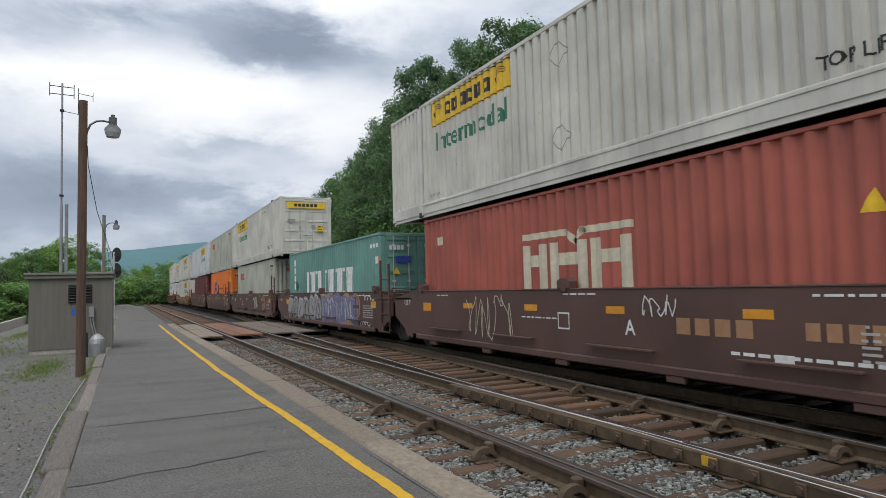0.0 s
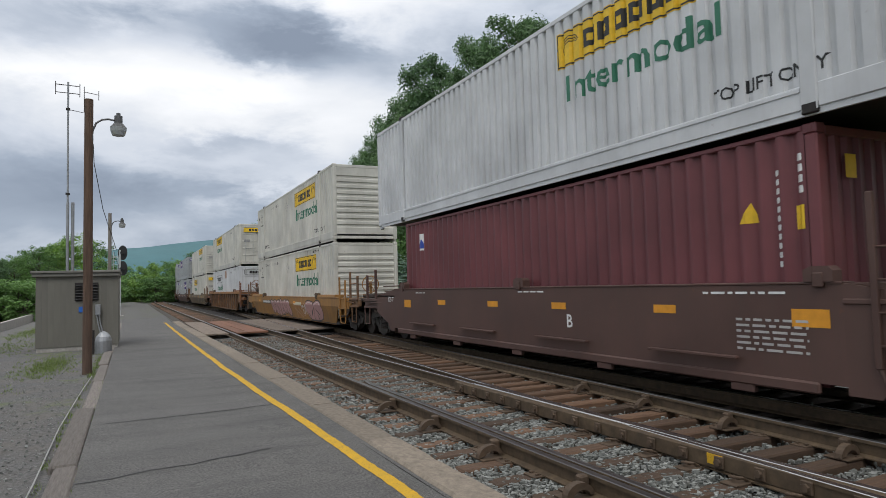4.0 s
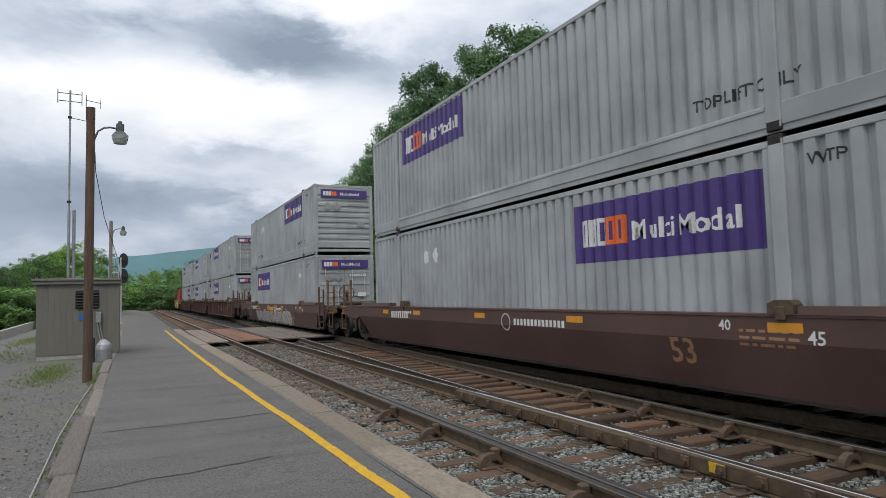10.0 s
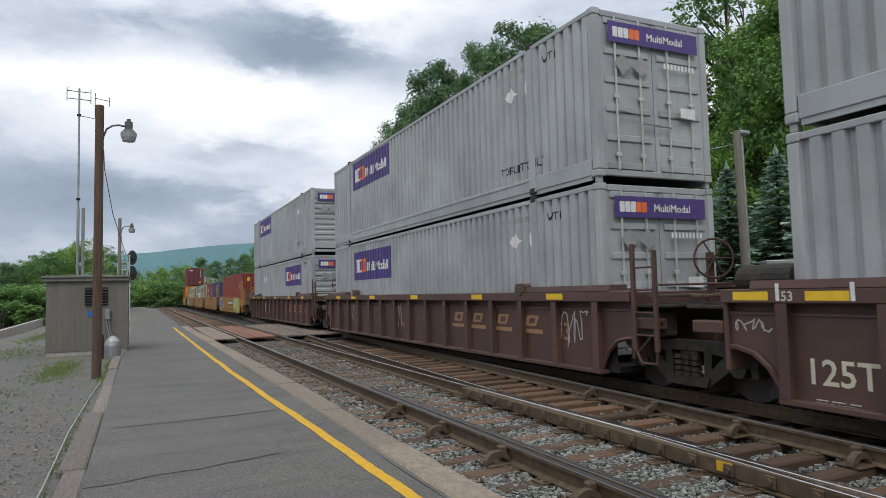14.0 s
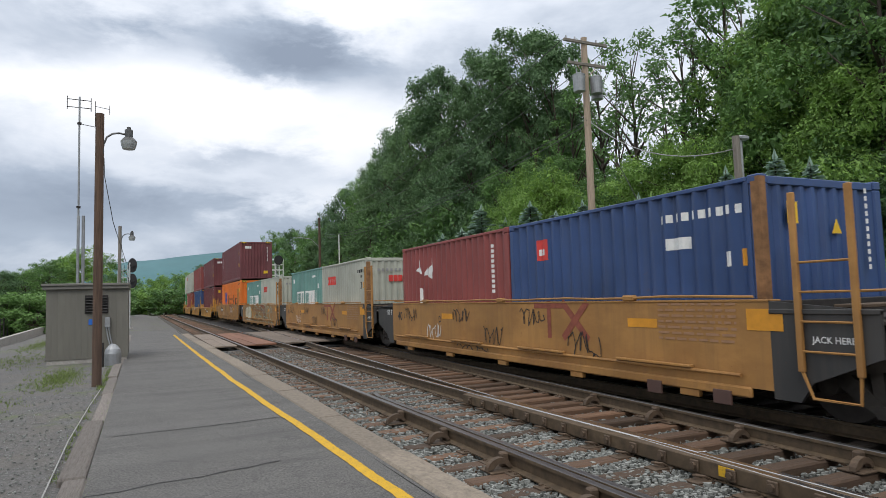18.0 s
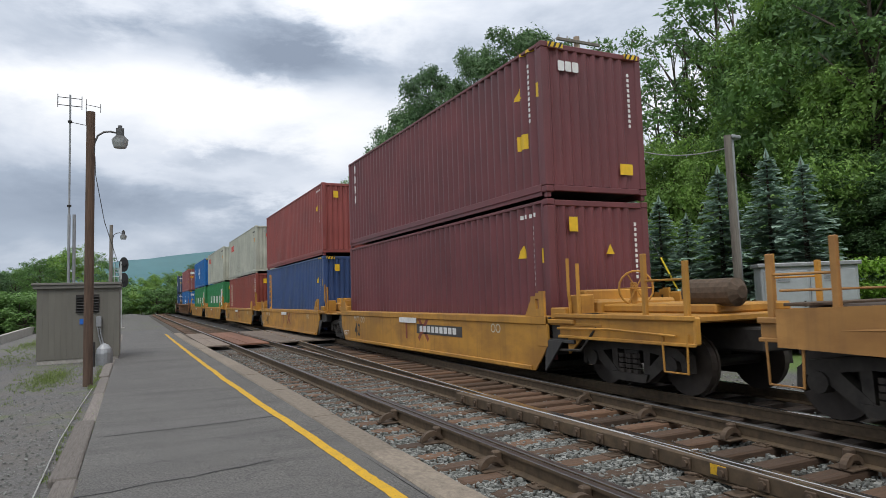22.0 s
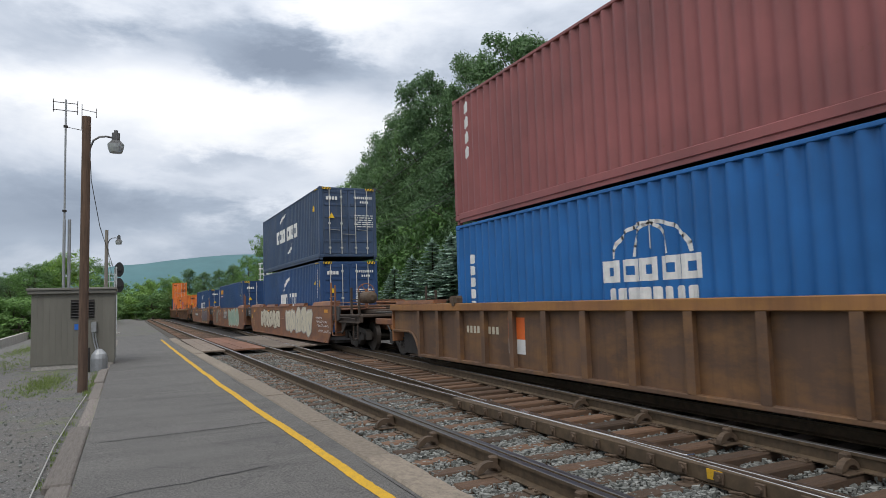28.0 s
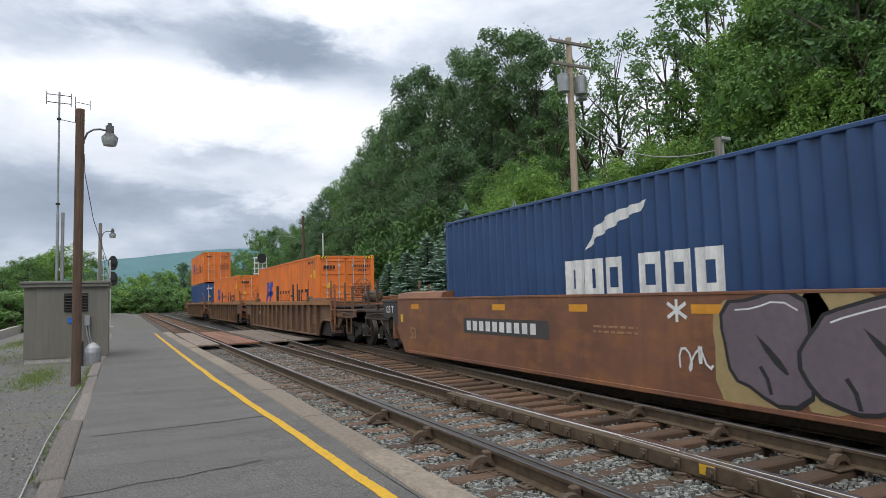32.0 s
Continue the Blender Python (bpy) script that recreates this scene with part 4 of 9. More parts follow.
# ---- lineside: beyond the train ----
def build_utility_pole():
    x, y, z = 16.6, 21.2, 0.2
    p = thing("utility_pole", "tall pale wooden utility pole with crossarms and transformers", "utility pole", at=pose(x, y, z))
    part("pole", Shape().tube((0.03, 0, -0.5), (0, 0, 11.9), 0.165, 14, 0.125).mesh("pole", M_POLE_PALE), p)
    for h, w in ((11.65, 1.08), (10.72, 0.95)):
        part("crossarm", Shape().box(-w, w, -0.16, -0.06, h - 0.06, h + 0.06, 0.01).mesh("crossarm", M_POLE_GREY), p, at=pose(0, 0, 0, 0, 0, 0))
        for u in (-w + 0.1, -w / 2, w / 2, w - 0.1):
            part("insulator", kept("insulator", lambda: Shape().tube((0, 0, 0), (0, 0, 0.12), 0.05, 8, 0.03).mesh("insulator", M_GALV)), p, at=pose(u, -0.11, h + 0.06))
    for u in (-0.5, 0.36, 0.62):
        t = part("transformer", kept("transformer", lambda: Shape().tube((0, 0, 0), (0, 0, 0.66), 0.235, 18, 0.25).tube((0, 0, 0.66), (0, 0, 0.70), 0.26, 18, 0.26).tube((0, 0, 0.70), (0, 0, 0.76), 0.25, 18, 0.14).mesh("transformer", M_GALV)), p, "grey cylindrical transformer", at=pose(u, -0.22 + 0.3 * (u > 0.6), 9.5 - 0.12 * (u > 0.6)))
        part("bushing", kept("bushing", lambda: Shape().tube((0.1, 0, 0.72), (0.1, 0, 0.95), 0.03, 6).tube((-0.1, 0, 0.72), (-0.1, 0, 0.95), 0.03, 6).mesh("bushing", M_GALV)), t)
    part("brace", Shape().path([(0.5, -0.11, 10.68), (0.05, -0.11, 10.2)], 0.02, 5).path([(-0.5, -0.11, 10.68), (-0.05, -0.11, 10.2)], 0.02, 5).mesh("brace", M_POLE_PALE), p)
    q = thing("service_pole", "short grey pole with a cable hood at its top", "utility pole", at=pose(15.2, 12.85, 0.1))
    part("pole", Shape().tube((0.12, 0, -0.4), (0, 0, 5.75), 0.12, 12, 0.1).mesh("pole", M_POLE_GREY), q)
    part("conduit", Shape().tube((0.28, 0.05, -0.4), (0.22, 0.05, 5.7), 0.06, 8).box(0.1, 0.45, -0.1, 0.2, 5.66, 5.78, 0.03).mesh("conduit", M_GALV), q, "grey conduit with a weather hood")

    def sag(a, b, drop, n=14):
        return [(a[0] + (b[0] - a[0]) * t, a[1] + (b[1] - a[1]) * t, a[2] + (b[2] - a[2]) * t - drop * 4 * t * (1 - t)) for t in steps(0, 1, n)]
    w = thing("overhead_wires", "thin overhead service wires between the poles", "wires")
    for a, b, drop in (((16.7, 21.2, 8.6), (15.2, 12.9, 5.5), 0.7), ((16.5, 21.1, 8.6), (17.5, 68, 8.5), 1.1), ((16.5, 21.1, 8.4), (17.5, 68, 8.2), 1.1), ((16.7, 21.1, 9.0), (17.5, 16.5, 0.2), 0.0), ((15.4, 21.1, 11.8), (17.5, 68, 10.4), 1.2), ((17.8, 21.1, 11.8), (19, 68, 10.4), 1.2)):
        part("wire", Shape().path(sag(a, b, drop), 0.016, 5).mesh("wire", M_CABLE if drop == 0.7 else M_WIRE), w)
    part("guy_guard", Shape().tube((17.5, 16.5, 0.25), (17.27, 17.8, 2.7), 0.035, 8).mesh("guy_guard", M_SAFETY), w, "yellow plastic guy wire guard")
    f = thing("far_lamp_pole", "distant wooden pole with a long-arm lamp", "utility pole", at=pose(17.3, 68.2, 0.1))
    part("pole", Shape().tube((0, 0, -0.5), (0, 0, 10.3), 0.16, 10, 0.12).mesh("pole", M_POLE_DARK), f)
    part("arm", Shape().path([(-0.1, 0, 7.2), (-0.9, 0, 8.0), (-2.0, 0, 8.15), (-2.6, 0, 8.1)], 0.035, 6).mesh("arm", M_GALV), f)
    g = thing("thin_mast", "slender pale mast beside the line", "mast", at=pose(16.6, 58.3, 0))
    part("mast", Shape().tube((0, 0, -0.3), (0, 0, 7.6), 0.05, 8).mesh("mast", M_WHITE), g)


build_utility_pole()


def build_gantry_signal():
    g = thing("caged_signal", "railway signal with a white safety cage", "railway signal", at=pose(14.1, 75.5, -0.2))
    part("mast", Shape().tube((0, 0, -0.3), (0, 0, 6.4), 0.1, 8).mesh("mast", M_GALV), g)
    s = Shape()
    for x in (-0.65, -0.25, 0.2, 0.65):
        s.path([(x, -0.5, 4.2), (x, -0.5, 6.6)], 0.055, 5)
    for z in (4.2, 4.8, 5.4, 6.0, 6.6):
        s.path([(-0.65, -0.5, z), (0.65, -0.5, z), (0.65, 0.4, z), (-0.65, 0.4, z), (-0.65, -0.5, z)], 0.055, 5)
    part("cage", s.mesh("cage", M_WHITE), g, "white tubular cage")
    part("signal_head", Shape().prism(arc(0.1, 6.5, 0.5, 0.55, 0, 360, 18)[:-1], "y", -0.75, -0.7).mesh("signal_head", M_BLACK), g, "black signal head")


build_gantry_signal()


def build_cabinet():
    c = thing("relay_cabinet", "long grey metal relay cabinet behind the tracks", "cabinet", at=pose(16.3, 11.6, 0.1, 0, 0, -42))
    part("body", Shape().box(-1.15, 1.15, -0.5, 0.5, -0.2, 1.95, 0.02).mesh("body", M_CABINET), c)
    part("lid", Shape().box(-1.22, 1.22, -0.58, 0.58, 1.95, 2.06, 0.02).mesh("lid", M_GALV), c)
    for x in (-0.55, 0.55):
        d = part("door", Shape().box(x - 0.52, x + 0.52, -0.53, -0.5, 0.1, 1.85, 0.01).mesh("door", M_CABINET), c)
        part("handle", Shape().box(x + 0.4, x + 0.44, -0.57, -0.53, 0.9, 1.05).mesh("handle", M_DARKSTEEL), d)
        for i in range(4):
            part("louvre", Shape().box(x - 0.2, x + 0.1, -0.545, -0.53, 1.55 + i * 0.06, 1.575 + i * 0.06).mesh("louvre", M_GALV), d)


build_cabinet()


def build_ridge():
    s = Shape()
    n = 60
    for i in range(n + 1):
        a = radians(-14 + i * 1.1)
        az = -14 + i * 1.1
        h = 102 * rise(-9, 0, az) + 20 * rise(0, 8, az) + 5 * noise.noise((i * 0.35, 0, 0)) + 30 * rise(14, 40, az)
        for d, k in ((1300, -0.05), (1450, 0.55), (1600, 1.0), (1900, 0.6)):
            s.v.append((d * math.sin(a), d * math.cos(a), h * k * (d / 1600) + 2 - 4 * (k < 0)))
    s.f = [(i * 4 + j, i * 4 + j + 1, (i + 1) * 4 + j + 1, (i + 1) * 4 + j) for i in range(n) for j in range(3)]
    solid("backdrop", s.mesh("backdrop", M_RIDGE, True), "distant wooded ridge on the skyline, its haze painted blue-green", "hill", kind="structure")


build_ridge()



def build_grass():
    """Thin tufts along the back kerb and in patches on the gravel."""
    rng = np.random.default_rng(12)
    spots = []
    for cx, cy, rx, ry, n in GRASS:
        q = rng.standard_normal((n, 2)) * np.array([rx, ry]) * 0.6
        spots.append(q + np.array([cx, cy]))
    pos = np.concatenate(spots)
    vs, fs = [], []
    for x, y in pos:
        z = ground_height(x, y)
        for _ in range(6):
            a, h = rng.uniform(0, 6.28), rng.uniform(0.025, 0.075)
            dx, dy = 0.006 * math.cos(a), 0.006 * math.sin(a)
            ox, oy = x + rng.normal() * 0.025, y + rng.normal() * 0.025
            i = len(vs)
            vs += [(ox - dx, oy - dy, z - 0.01), (ox + dx, oy + dy, z - 0.01), (ox - dy * 3 + rng.normal() * 0.02, oy + dx * 3 + rng.normal() * 0.02, z + h)]
            fs.append((i, i + 1, i + 2))
    me = bpy.data.meshes.new("grass_tufts")
    me.from_pydata(vs, [], fs)
    me.materials.append(M_GRASS)
    solid("grass_tufts", me, "thin green grass tufts on the gravel", "grass", kind="stuff")


GRASS = ((-1.65, 17.0, 0.45, 1.7, 620), (-2.3, 12.6, 0.4, 1.2, 120), (-3.9, 33.0, 0.6, 3.5, 500), (-3.4, 24.0, 0.8, 3.0, 300), (-0.72, 8, 0.03, 4.5, 50), (-0.46, 6.0, 0.008, 1.5, 45), (-0.46, 12, 0.008, 3.0, 30), (-0.7, 16.5, 0.06, 2.5, 120), (-5.5, 14, 1.0, 3.0, 300), (-0.55, 25, 0.1, 6.0, 160))
build_grass()
# ---- trees ----
def leaf_cloud(rng, centres, radii, per, size, flat=0.75, simple=False, dense=False):
    """Many small leaves, in clumps: each leaf a bent kite of two triangles. Dense clumps hold an uneven mass of inner leaves."""
    vs = []
    for c, r, n in zip(centres, radii, per):
        d = rng.standard_normal((n, 3))
        d /= np.linalg.norm(d, axis=1, keepdims=True)
        d[:, 2] = np.where((d[:, 2] < -0.3) & (rng.random(n) < 0.6), -d[:, 2], d[:, 2])
        rad = r * (0.6 + 0.45 * rng.random((n, 1)) + 0.25 * (rng.random((n, 1)) < 0.12)) if dense else r * (0.45 + 0.6 * rng.random((n, 1)) ** 0.6)
        p = np.array(c) + d * rad * np.array([1, 1, flat])
        up = d * 0.8 + rng.standard_normal((n, 3)) * 0.5 + np.array([0, 0, 0.5])
        up /= np.linalg.norm(up, axis=1, keepdims=True)
        a = np.cross(up, rng.standard_normal((n, 3)))
        a /= np.linalg.norm(a, axis=1, keepdims=True)
        b = np.cross(up, a)
        s = size * (0.6 + 0.8 * rng.random((n, 1)))
        q = np.stack([p - a * s, p + b * s * 0.55 - up * s * 0.15, p + a * s, p - b * s * 0.55 - up * s * 0.15], 1)
        vs.append(q.reshape(-1, 3))
    v = np.concatenate(vs)
    k = len(v) // 4
    if simple:
        v = v.reshape(-1, 4, 3)[:, [0, 1, 3]].copy()
        v[:, 0] += (v[:, 0] - (v[:, 1] + v[:, 2]) / 2) * 0.7
        v, f = v.reshape(-1, 3), np.arange(k * 3).reshape(-1, 3)
    else:
        i = np.arange(k)[:, None] * 4
        f = np.concatenate([i + np.array([[0, 1, 2]]), i + np.array([[0, 2, 3]])])
    if dense:
        # larger sprays inside each clump, that close it
        c, r = np.repeat(np.array(centres), 26, 0), np.repeat(np.array(radii), 26)[:, None]
        p = c + rng.standard_normal((len(c), 3)) * r * np.array([0.3, 0.3, 0.27 * flat])
        tri = p[:, None] + rng.standard_normal((len(c), 3, 3)) * (r * 0.17)[:, None]
        f = np.concatenate([f, np.arange(len(c) * 3).reshape(-1, 3) + len(v)])
        v = np.concatenate([v, tri.reshape(-1, 3)])
    return v, f


def cloud_mesh(name, v, f, mat):
    me = bpy.data.meshes.new(name)
    me.vertices.add(len(v))
    me.vertices.foreach_set("co", v.astype(np.float32).ravel())
    me.loops.add(len(f) * 3)
    me.polygons.add(len(f))
    me.loops.foreach_set("vertex_index", f.astype(np.int32).ravel())
    me.polygons.foreach_set("loop_start", np.arange(len(f), dtype=np.int32) * 3)
    me.polygons.foreach_set("loop_total", np.full(len(f), 3, dtype=np.int32))
    me.update(calc_edges=True)
    me.validate()
    me.materials.append(mat)
    return me


def broadleaf(seed, height, spread, mat, leaves=8000, bare=0.2, size=0.16, limbs=30, label="leafy broadleaf tree with a dense uneven crown"):
    rng = np.random.default_rng(seed)
    rnd = random.Random(seed)
    t = thing("tree", label, "tree", "woods")
    s = Shape()
    trunk = [Vector((0, 0, -1.5)), Vector((rnd.uniform(-.2, .2), rnd.uniform(-.2, .2), height * 0.3)), Vector((rnd.uniform(-.5, .5), rnd.uniform(-.5, .5), height * 0.62)), Vector((rnd.uniform(-.7, .7), rnd.uniform(-.7, .7), height * 0.9))]
    r0 = 0.012 * height + 0.06
    for i, (a, b) in enumerate(zip(trunk, trunk[1:])):
        s.tube(a, b, r0 * (1 - 0.3 * i), 8, r0 * (1 - 0.3 * (i + 1)))
    centres, radii = [], []
    full = 1.5 if bare > 0.6 else 1.0
    for i in range(limbs):
        f = bare + (0.97 - bare) * (i + 0.5) / limbs
        g = (f - bare) / (1 - bare)
        shape = math.sin(math.pi * min(1, g * 0.80 + 0.17)) ** 0.7
        ang = i * 2.4 + rnd.uniform(-0.5, 0.5)
        out = spread * shape * rnd.uniform(0.35, 1.05)
        c = Vector((out * math.cos(ang), out * math.sin(ang), height * f + rnd.uniform(-0.5, 0.5)))
        base = trunk[1].lerp(trunk[3], min(1, max(0, (f - 0.42) / 0.6)))
        s.tube(base, c, 0.012 * height * (1 - f) + 0.03, 5, 0.015)
        centres.append(c)
        radii.append(spread * rnd.uniform(0.18, 0.32) * full)
        for _ in range(2):
            c2 = c + Vector((rnd.uniform(-1, 1), rnd.uniform(-1, 1), rnd.uniform(-0.4, 0.7))) * spread * 0.34
            if leaves < 2000:
                s.tube(c, c2, 0.02, 3, 0.008)
            centres.append(c2)
            radii.append(spread * rnd.uniform(0.10, 0.22) * full)
    top = max(c[2] + r * 0.7 for c, r in zip(centres, radii))
    tot = sum(r * r for r in radii)
    per = [max(10, int(leaves * r * r / tot)) for r in radii]
    v, f = leaf_cloud(rng, centres, radii, per, size, 0.88, simple=True, dense=seed not in (5, 11))
    part("trunk", s.mesh("trunk", M_BARK, True), t)
    part("crown", cloud_mesh("crown", v, f, mat), t)
    return t, top


def spruce(seed, height, spread):
    """Tiers of boughs, each a flat feathered spray that droops and turns up at its tip."""
    rnd = random.Random(seed)
    t = thing("spruce", "blue-green spruce with layered drooping boughs", "spruce tree", "spruces by the line")
    part("trunk", Shape().tube((0, 0, -0.6), (0, 0, height), 0.14, 8, 0.015).mesh("trunk", M_BARK, True), t)
    s = Shape()
    z, tier = 0.25, 0
    while z < height - 0.1:
        f = z / height
        r = spread * (1 - f) ** 0.9 + 0.06
        n = max(5, int(7 + 9 * (1 - f)))
        for i in range(n):
            a = 6.283 * (i + 0.5 * (tier % 2)) / n + rnd.uniform(-0.22, 0.22)
            ln = r * rnd.uniform(0.72, 1.12)
            out, side = Vector((math.cos(a), math.sin(a), 0)), Vector((-math.sin(a), math.cos(a), 0))
            zz = z + rnd.uniform(-0.09, 0.09)
            k = max(3, int(ln / 0.13))
            for j in range(k):
                q = (j + 0.6) / k
                c = out * ln * q + Vector((0, 0, zz + 0.1 * ln * (1 - q) - 0.2 * ln * q + 0.16 * ln * q ** 3))
                w = 0.1 + 0.4 * min(1.0, ln) * (1 - q) ** 0.7 * (0.4 + q)
                for g in (-1, 1):
                    d = (out * rnd.uniform(0.5, 0.9) + side * g * rnd.uniform(0.8, 1.1)) * w + Vector((0, 0, rnd.uniform(-0.1, 0.03)))
                    s.add([c - out * 0.12, c + out * 0.12, c + d], [(0, 1, 2)])
            tip = out * ln + Vector((0, 0, zz - 0.02 * ln))
            s.add([tip - out * 0.15 - side * 0.05, tip - out * 0.15 + side * 0.05, tip + out * 0.12 + Vector((0, 0, 0.04))], [(0, 1, 2)])
        z += 0.15 + 0.13 * (1 - f)
        tier += 1
    for i in range(5):
        a = i * 1.257
        s.add([(0.03 * math.cos(a), 0.03 * math.sin(a), height - 0.25), (0.1 * math.cos(a + 0.6), 0.1 * math.sin(a + 0.6), height - 0.12), (0, 0, height + 0.18)], [(0, 1, 2)])
    me = bpy.data.meshes.new("crown")
    me.from_pydata(s.v, [], s.f)
    me.materials.append(M_SPRUCE)
    part("crown", me, t)
    return t


def build_slope_stand_in():
    rng = np.random.default_rng(5)
    # added clumps of leaves in place of the mown grass slope beyond the cabinet
    h = thing("hedge", "low bright green leaves standing in for a mown grass slope", "hedge")
    cs = [(17.9 + 0.3 * math.sin(i * 2.1), 8.0 + 0.26 * i, z) for i in range(16) for z in (0.6, 1.35, 1.95)]
    v, f = leaf_cloud(rng, [Vector(c) for c in cs], [0.42] * len(cs), [110] * len(cs), 0.06)
    part("foliage", cloud_mesh("foliage", v, f, M_SLOPE_LEAVES), h)
    st = Shape()
    for i in range(6):
        st.tube((17.9, 8.3 + 0.75 * i, -0.3), (17.9, 8.3 + 0.75 * i, 1.6), 0.03, 6, 0.01)
    part("stems", st.mesh("stems", M_BARK), h)


build_slope_stand_in()
SPARSE = "tall thin tree with grey trunk and sparse open crown"
KINDS = [
    (1, 14, 4.2, "M_LEAF", 15000, 0.12, 0.1, 40), (2, 18, 4.8, "M_LEAF_DARK", 13500, 0.12, 0.135, 44), (3, 11, 3.9, "M_LEAF_PALE", 15000, 0.1, 0.088, 36), (4, 19, 4.0, "M_LEAF_DARK", 9500, 0.3, 0.125, 34),
    (5, 16, 2.5, "M_LEAF", 2600, 0.5, 0.12, 17), (6, 4.2, 2.4, "M_LEAF_PALE", 3600, 0.05, 0.11, 22), (9, 13, 4.4, "M_LEAF", 3600, 0.1, 0.22, 26), (10, 4.0, 2.4, "M_LEAF", 3600, 0.05, 0.11, 22), (11, 16, 1.6, "M_LEAF", 260, 0.45, 0.13, 16), (12, 18, 2.7, "M_LEAF_DARK", 10500, 0.64, 0.12, 17)]


def build_woods():
    rnd = random.Random(21)
    mats = {"M_LEAF": M_LEAF, "M_LEAF_DARK": M_LEAF_DARK, "M_LEAF_PALE": M_LEAF_PALE}
    kinds = []
    for seed, h, w, mat, leaves, bare, size, limbs in KINDS:
        lab = SPARSE if seed in (5, 11) else ("low leafy shrub at the foot of the woods" if h < 5 else "leafy broadleaf tree with a dense uneven crown")
        kinds.append(broadleaf(seed, h, w, mats[mat], leaves, bare, size, limbs, lab))
    first = set()
    # (kind, azimuth in degrees from the track, distance, height of its top in degrees, girth)
    for k, az, d, el, wide in WOODS:
        a = radians(az)
        x, y = d * math.sin(a), d * math.cos(a)
        z = ground_height(x, y)
        base, top = kinds[k]
        tall = max(1.2, (EYE[2] + d * math.tan(radians(el)) - z)) / top
        girth = tall ** 0.65 * wide
        m = Matrix.Translation((x, y, z)) @ Matrix.Rotation(rnd.uniform(0, 6.28), 4, "Z") @ Matrix.Diagonal((girth, girth, tall, 1))
        if k in first:
            base = copy_thing(base, Matrix.Identity(4))
        first.add(k)
        base.matrix_basis = m
    sp = [spruce(7, 6.0, 2.15), spruce(8, 5.5, 1.95)]
    placed = set()
    for k, az, d, sc in SPRUCES:
        wide = 1.45 if az < 36 else 1.0
        a = radians(az)
        x, y = d * math.sin(a), d * math.cos(a)
        m = Matrix.Translation((x, y, ground_height(x, y))) @ Matrix.Rotation(rnd.uniform(0, 6.28), 4, "Z") @ Matrix.Diagonal((sc * wide, sc * wide, sc, 1))
        if k not in placed:
            placed.add(k)
            sp[k].matrix_basis = m
        else:
            copy_thing(sp[k], Matrix.Identity(4)).matrix_basis = m


rw = random.Random(77)


def crest(az):
    """Height of the woods' outline, in degrees, at an azimuth."""
    pts = ((13, 6.3), (14.3, 6.9), (16.5, 9.8), (19, 12), (20.8, 15.1), (24.5, 17.2), (29.2, 17.8), (33.3, 18.6), (36.7, 18.8), (43.8, 18.8), (50.8, 21), (56, 25), (70, 26))
    for (a, p), (b, q) in zip(pts, pts[1:]):
        if a <= az <= b:
            return p + (q - p) * (az - a) / (b - a)
    return 6.3 if az < 13 else 26


WOODS = []
# the wooded slope beyond the train: the trees of the outline
for az, el, k, wide in ((14.3, 6.9, 0, .8), (15.3, 8.1, 1, .75), (16.5, 9.8, 1, .75), (18, 10.3, 0, .85), (19, 12, 1, .7), (20, 13.2, 1, .7), (20.9, 15.1, 3, .7), (22.4, 16.8, 1, .8), (24.0, 17.6, 1, .8), (25.5, 19.5, 9, .95), (27.2, 18.0, 1, .8), (29.3, 21.0, 9, .75), (31.0, 18.4, 1, .7), (33.2, 22.5, 9, 1), (35.6, 20.9, 9, .8), (34.4, 15.5, 3, .7), (37.3, 17.8, 4, .8), (39.4, 19.8, 4, 1), (42.1, 21.2, 4, 1), (44.3, 18.6, 8, .7), (45.6, 21.2, 4, .9), (48.3, 23.6, 4, 1.3), (46.9, 22.6, 8, .8), (40.7, 19.2, 8, .7), (50.4, 23.2, 4, 1), (49.9, 18.4, 2, .7), (51.9, 20.6, 0, .75), (53.6, 23.4, 2, .8), (55.6, 24.5, 0, .85), (57.2, 25, 2, .9), (59, 25, 0, .95), (61, 25, 1, .95), (64, 26, 0, 1), (68, 26, 1, 1)):
    WOODS.append((k, az, 27.0 / math.sin(radians(az)), el, wide))
# lower trees before and behind them
for i in range(23):
    az = 14 + i * 2.4
    c = crest(az)
    d0 = 24.5 / math.sin(radians(az))
    thin = 36 < az < 51.5
    WOODS.append((rw.choice((0, 1, 1) if az < 33 else (0, 0, 2)), az + rw.uniform(-.8, .8), d0 * rw.uniform(0.97, 1.03), c * (rw.uniform(0.6, 0.8) if not thin else rw.uniform(0.4, 0.58)), 0.85))
    if not thin:
        WOODS.append((6, az + rw.uniform(-1, 1), d0 * 1.35, c * rw.uniform(0.75, 0.92), 1.0))
        WOODS.append((6, az + 1.2 + rw.uniform(-1, 1), d0 * 1.2, c * rw.uniform(0.7, 0.88), 1.0))
    WOODS.append((rw.choice((5, 7) if az < 50 else (1, 0)), az + rw.uniform(-1, 1), d0 * 0.97, c * rw.uniform(0.3, 0.5), 1.1))
    WOODS.append((rw.choice((5, 7, 7) if az < 50 else (1, 1, 0)), az + 1.2 + rw.uniform(-1, 1), d0 * 0.95, c * rw.uniform(0.25, 0.42), 1.1))
WOODS.append((4, 59.6, 27, 27, 0.9))
for az, d, el in ((33.2, 37, 10.5), (35.2, 37, 11.3), (31.4, 40, 9.8), (42.4, 33, 12.0), (45, 32, 13.5), (47.6, 31, 13)):
    WOODS.append((2, az, d, el, 0.8))
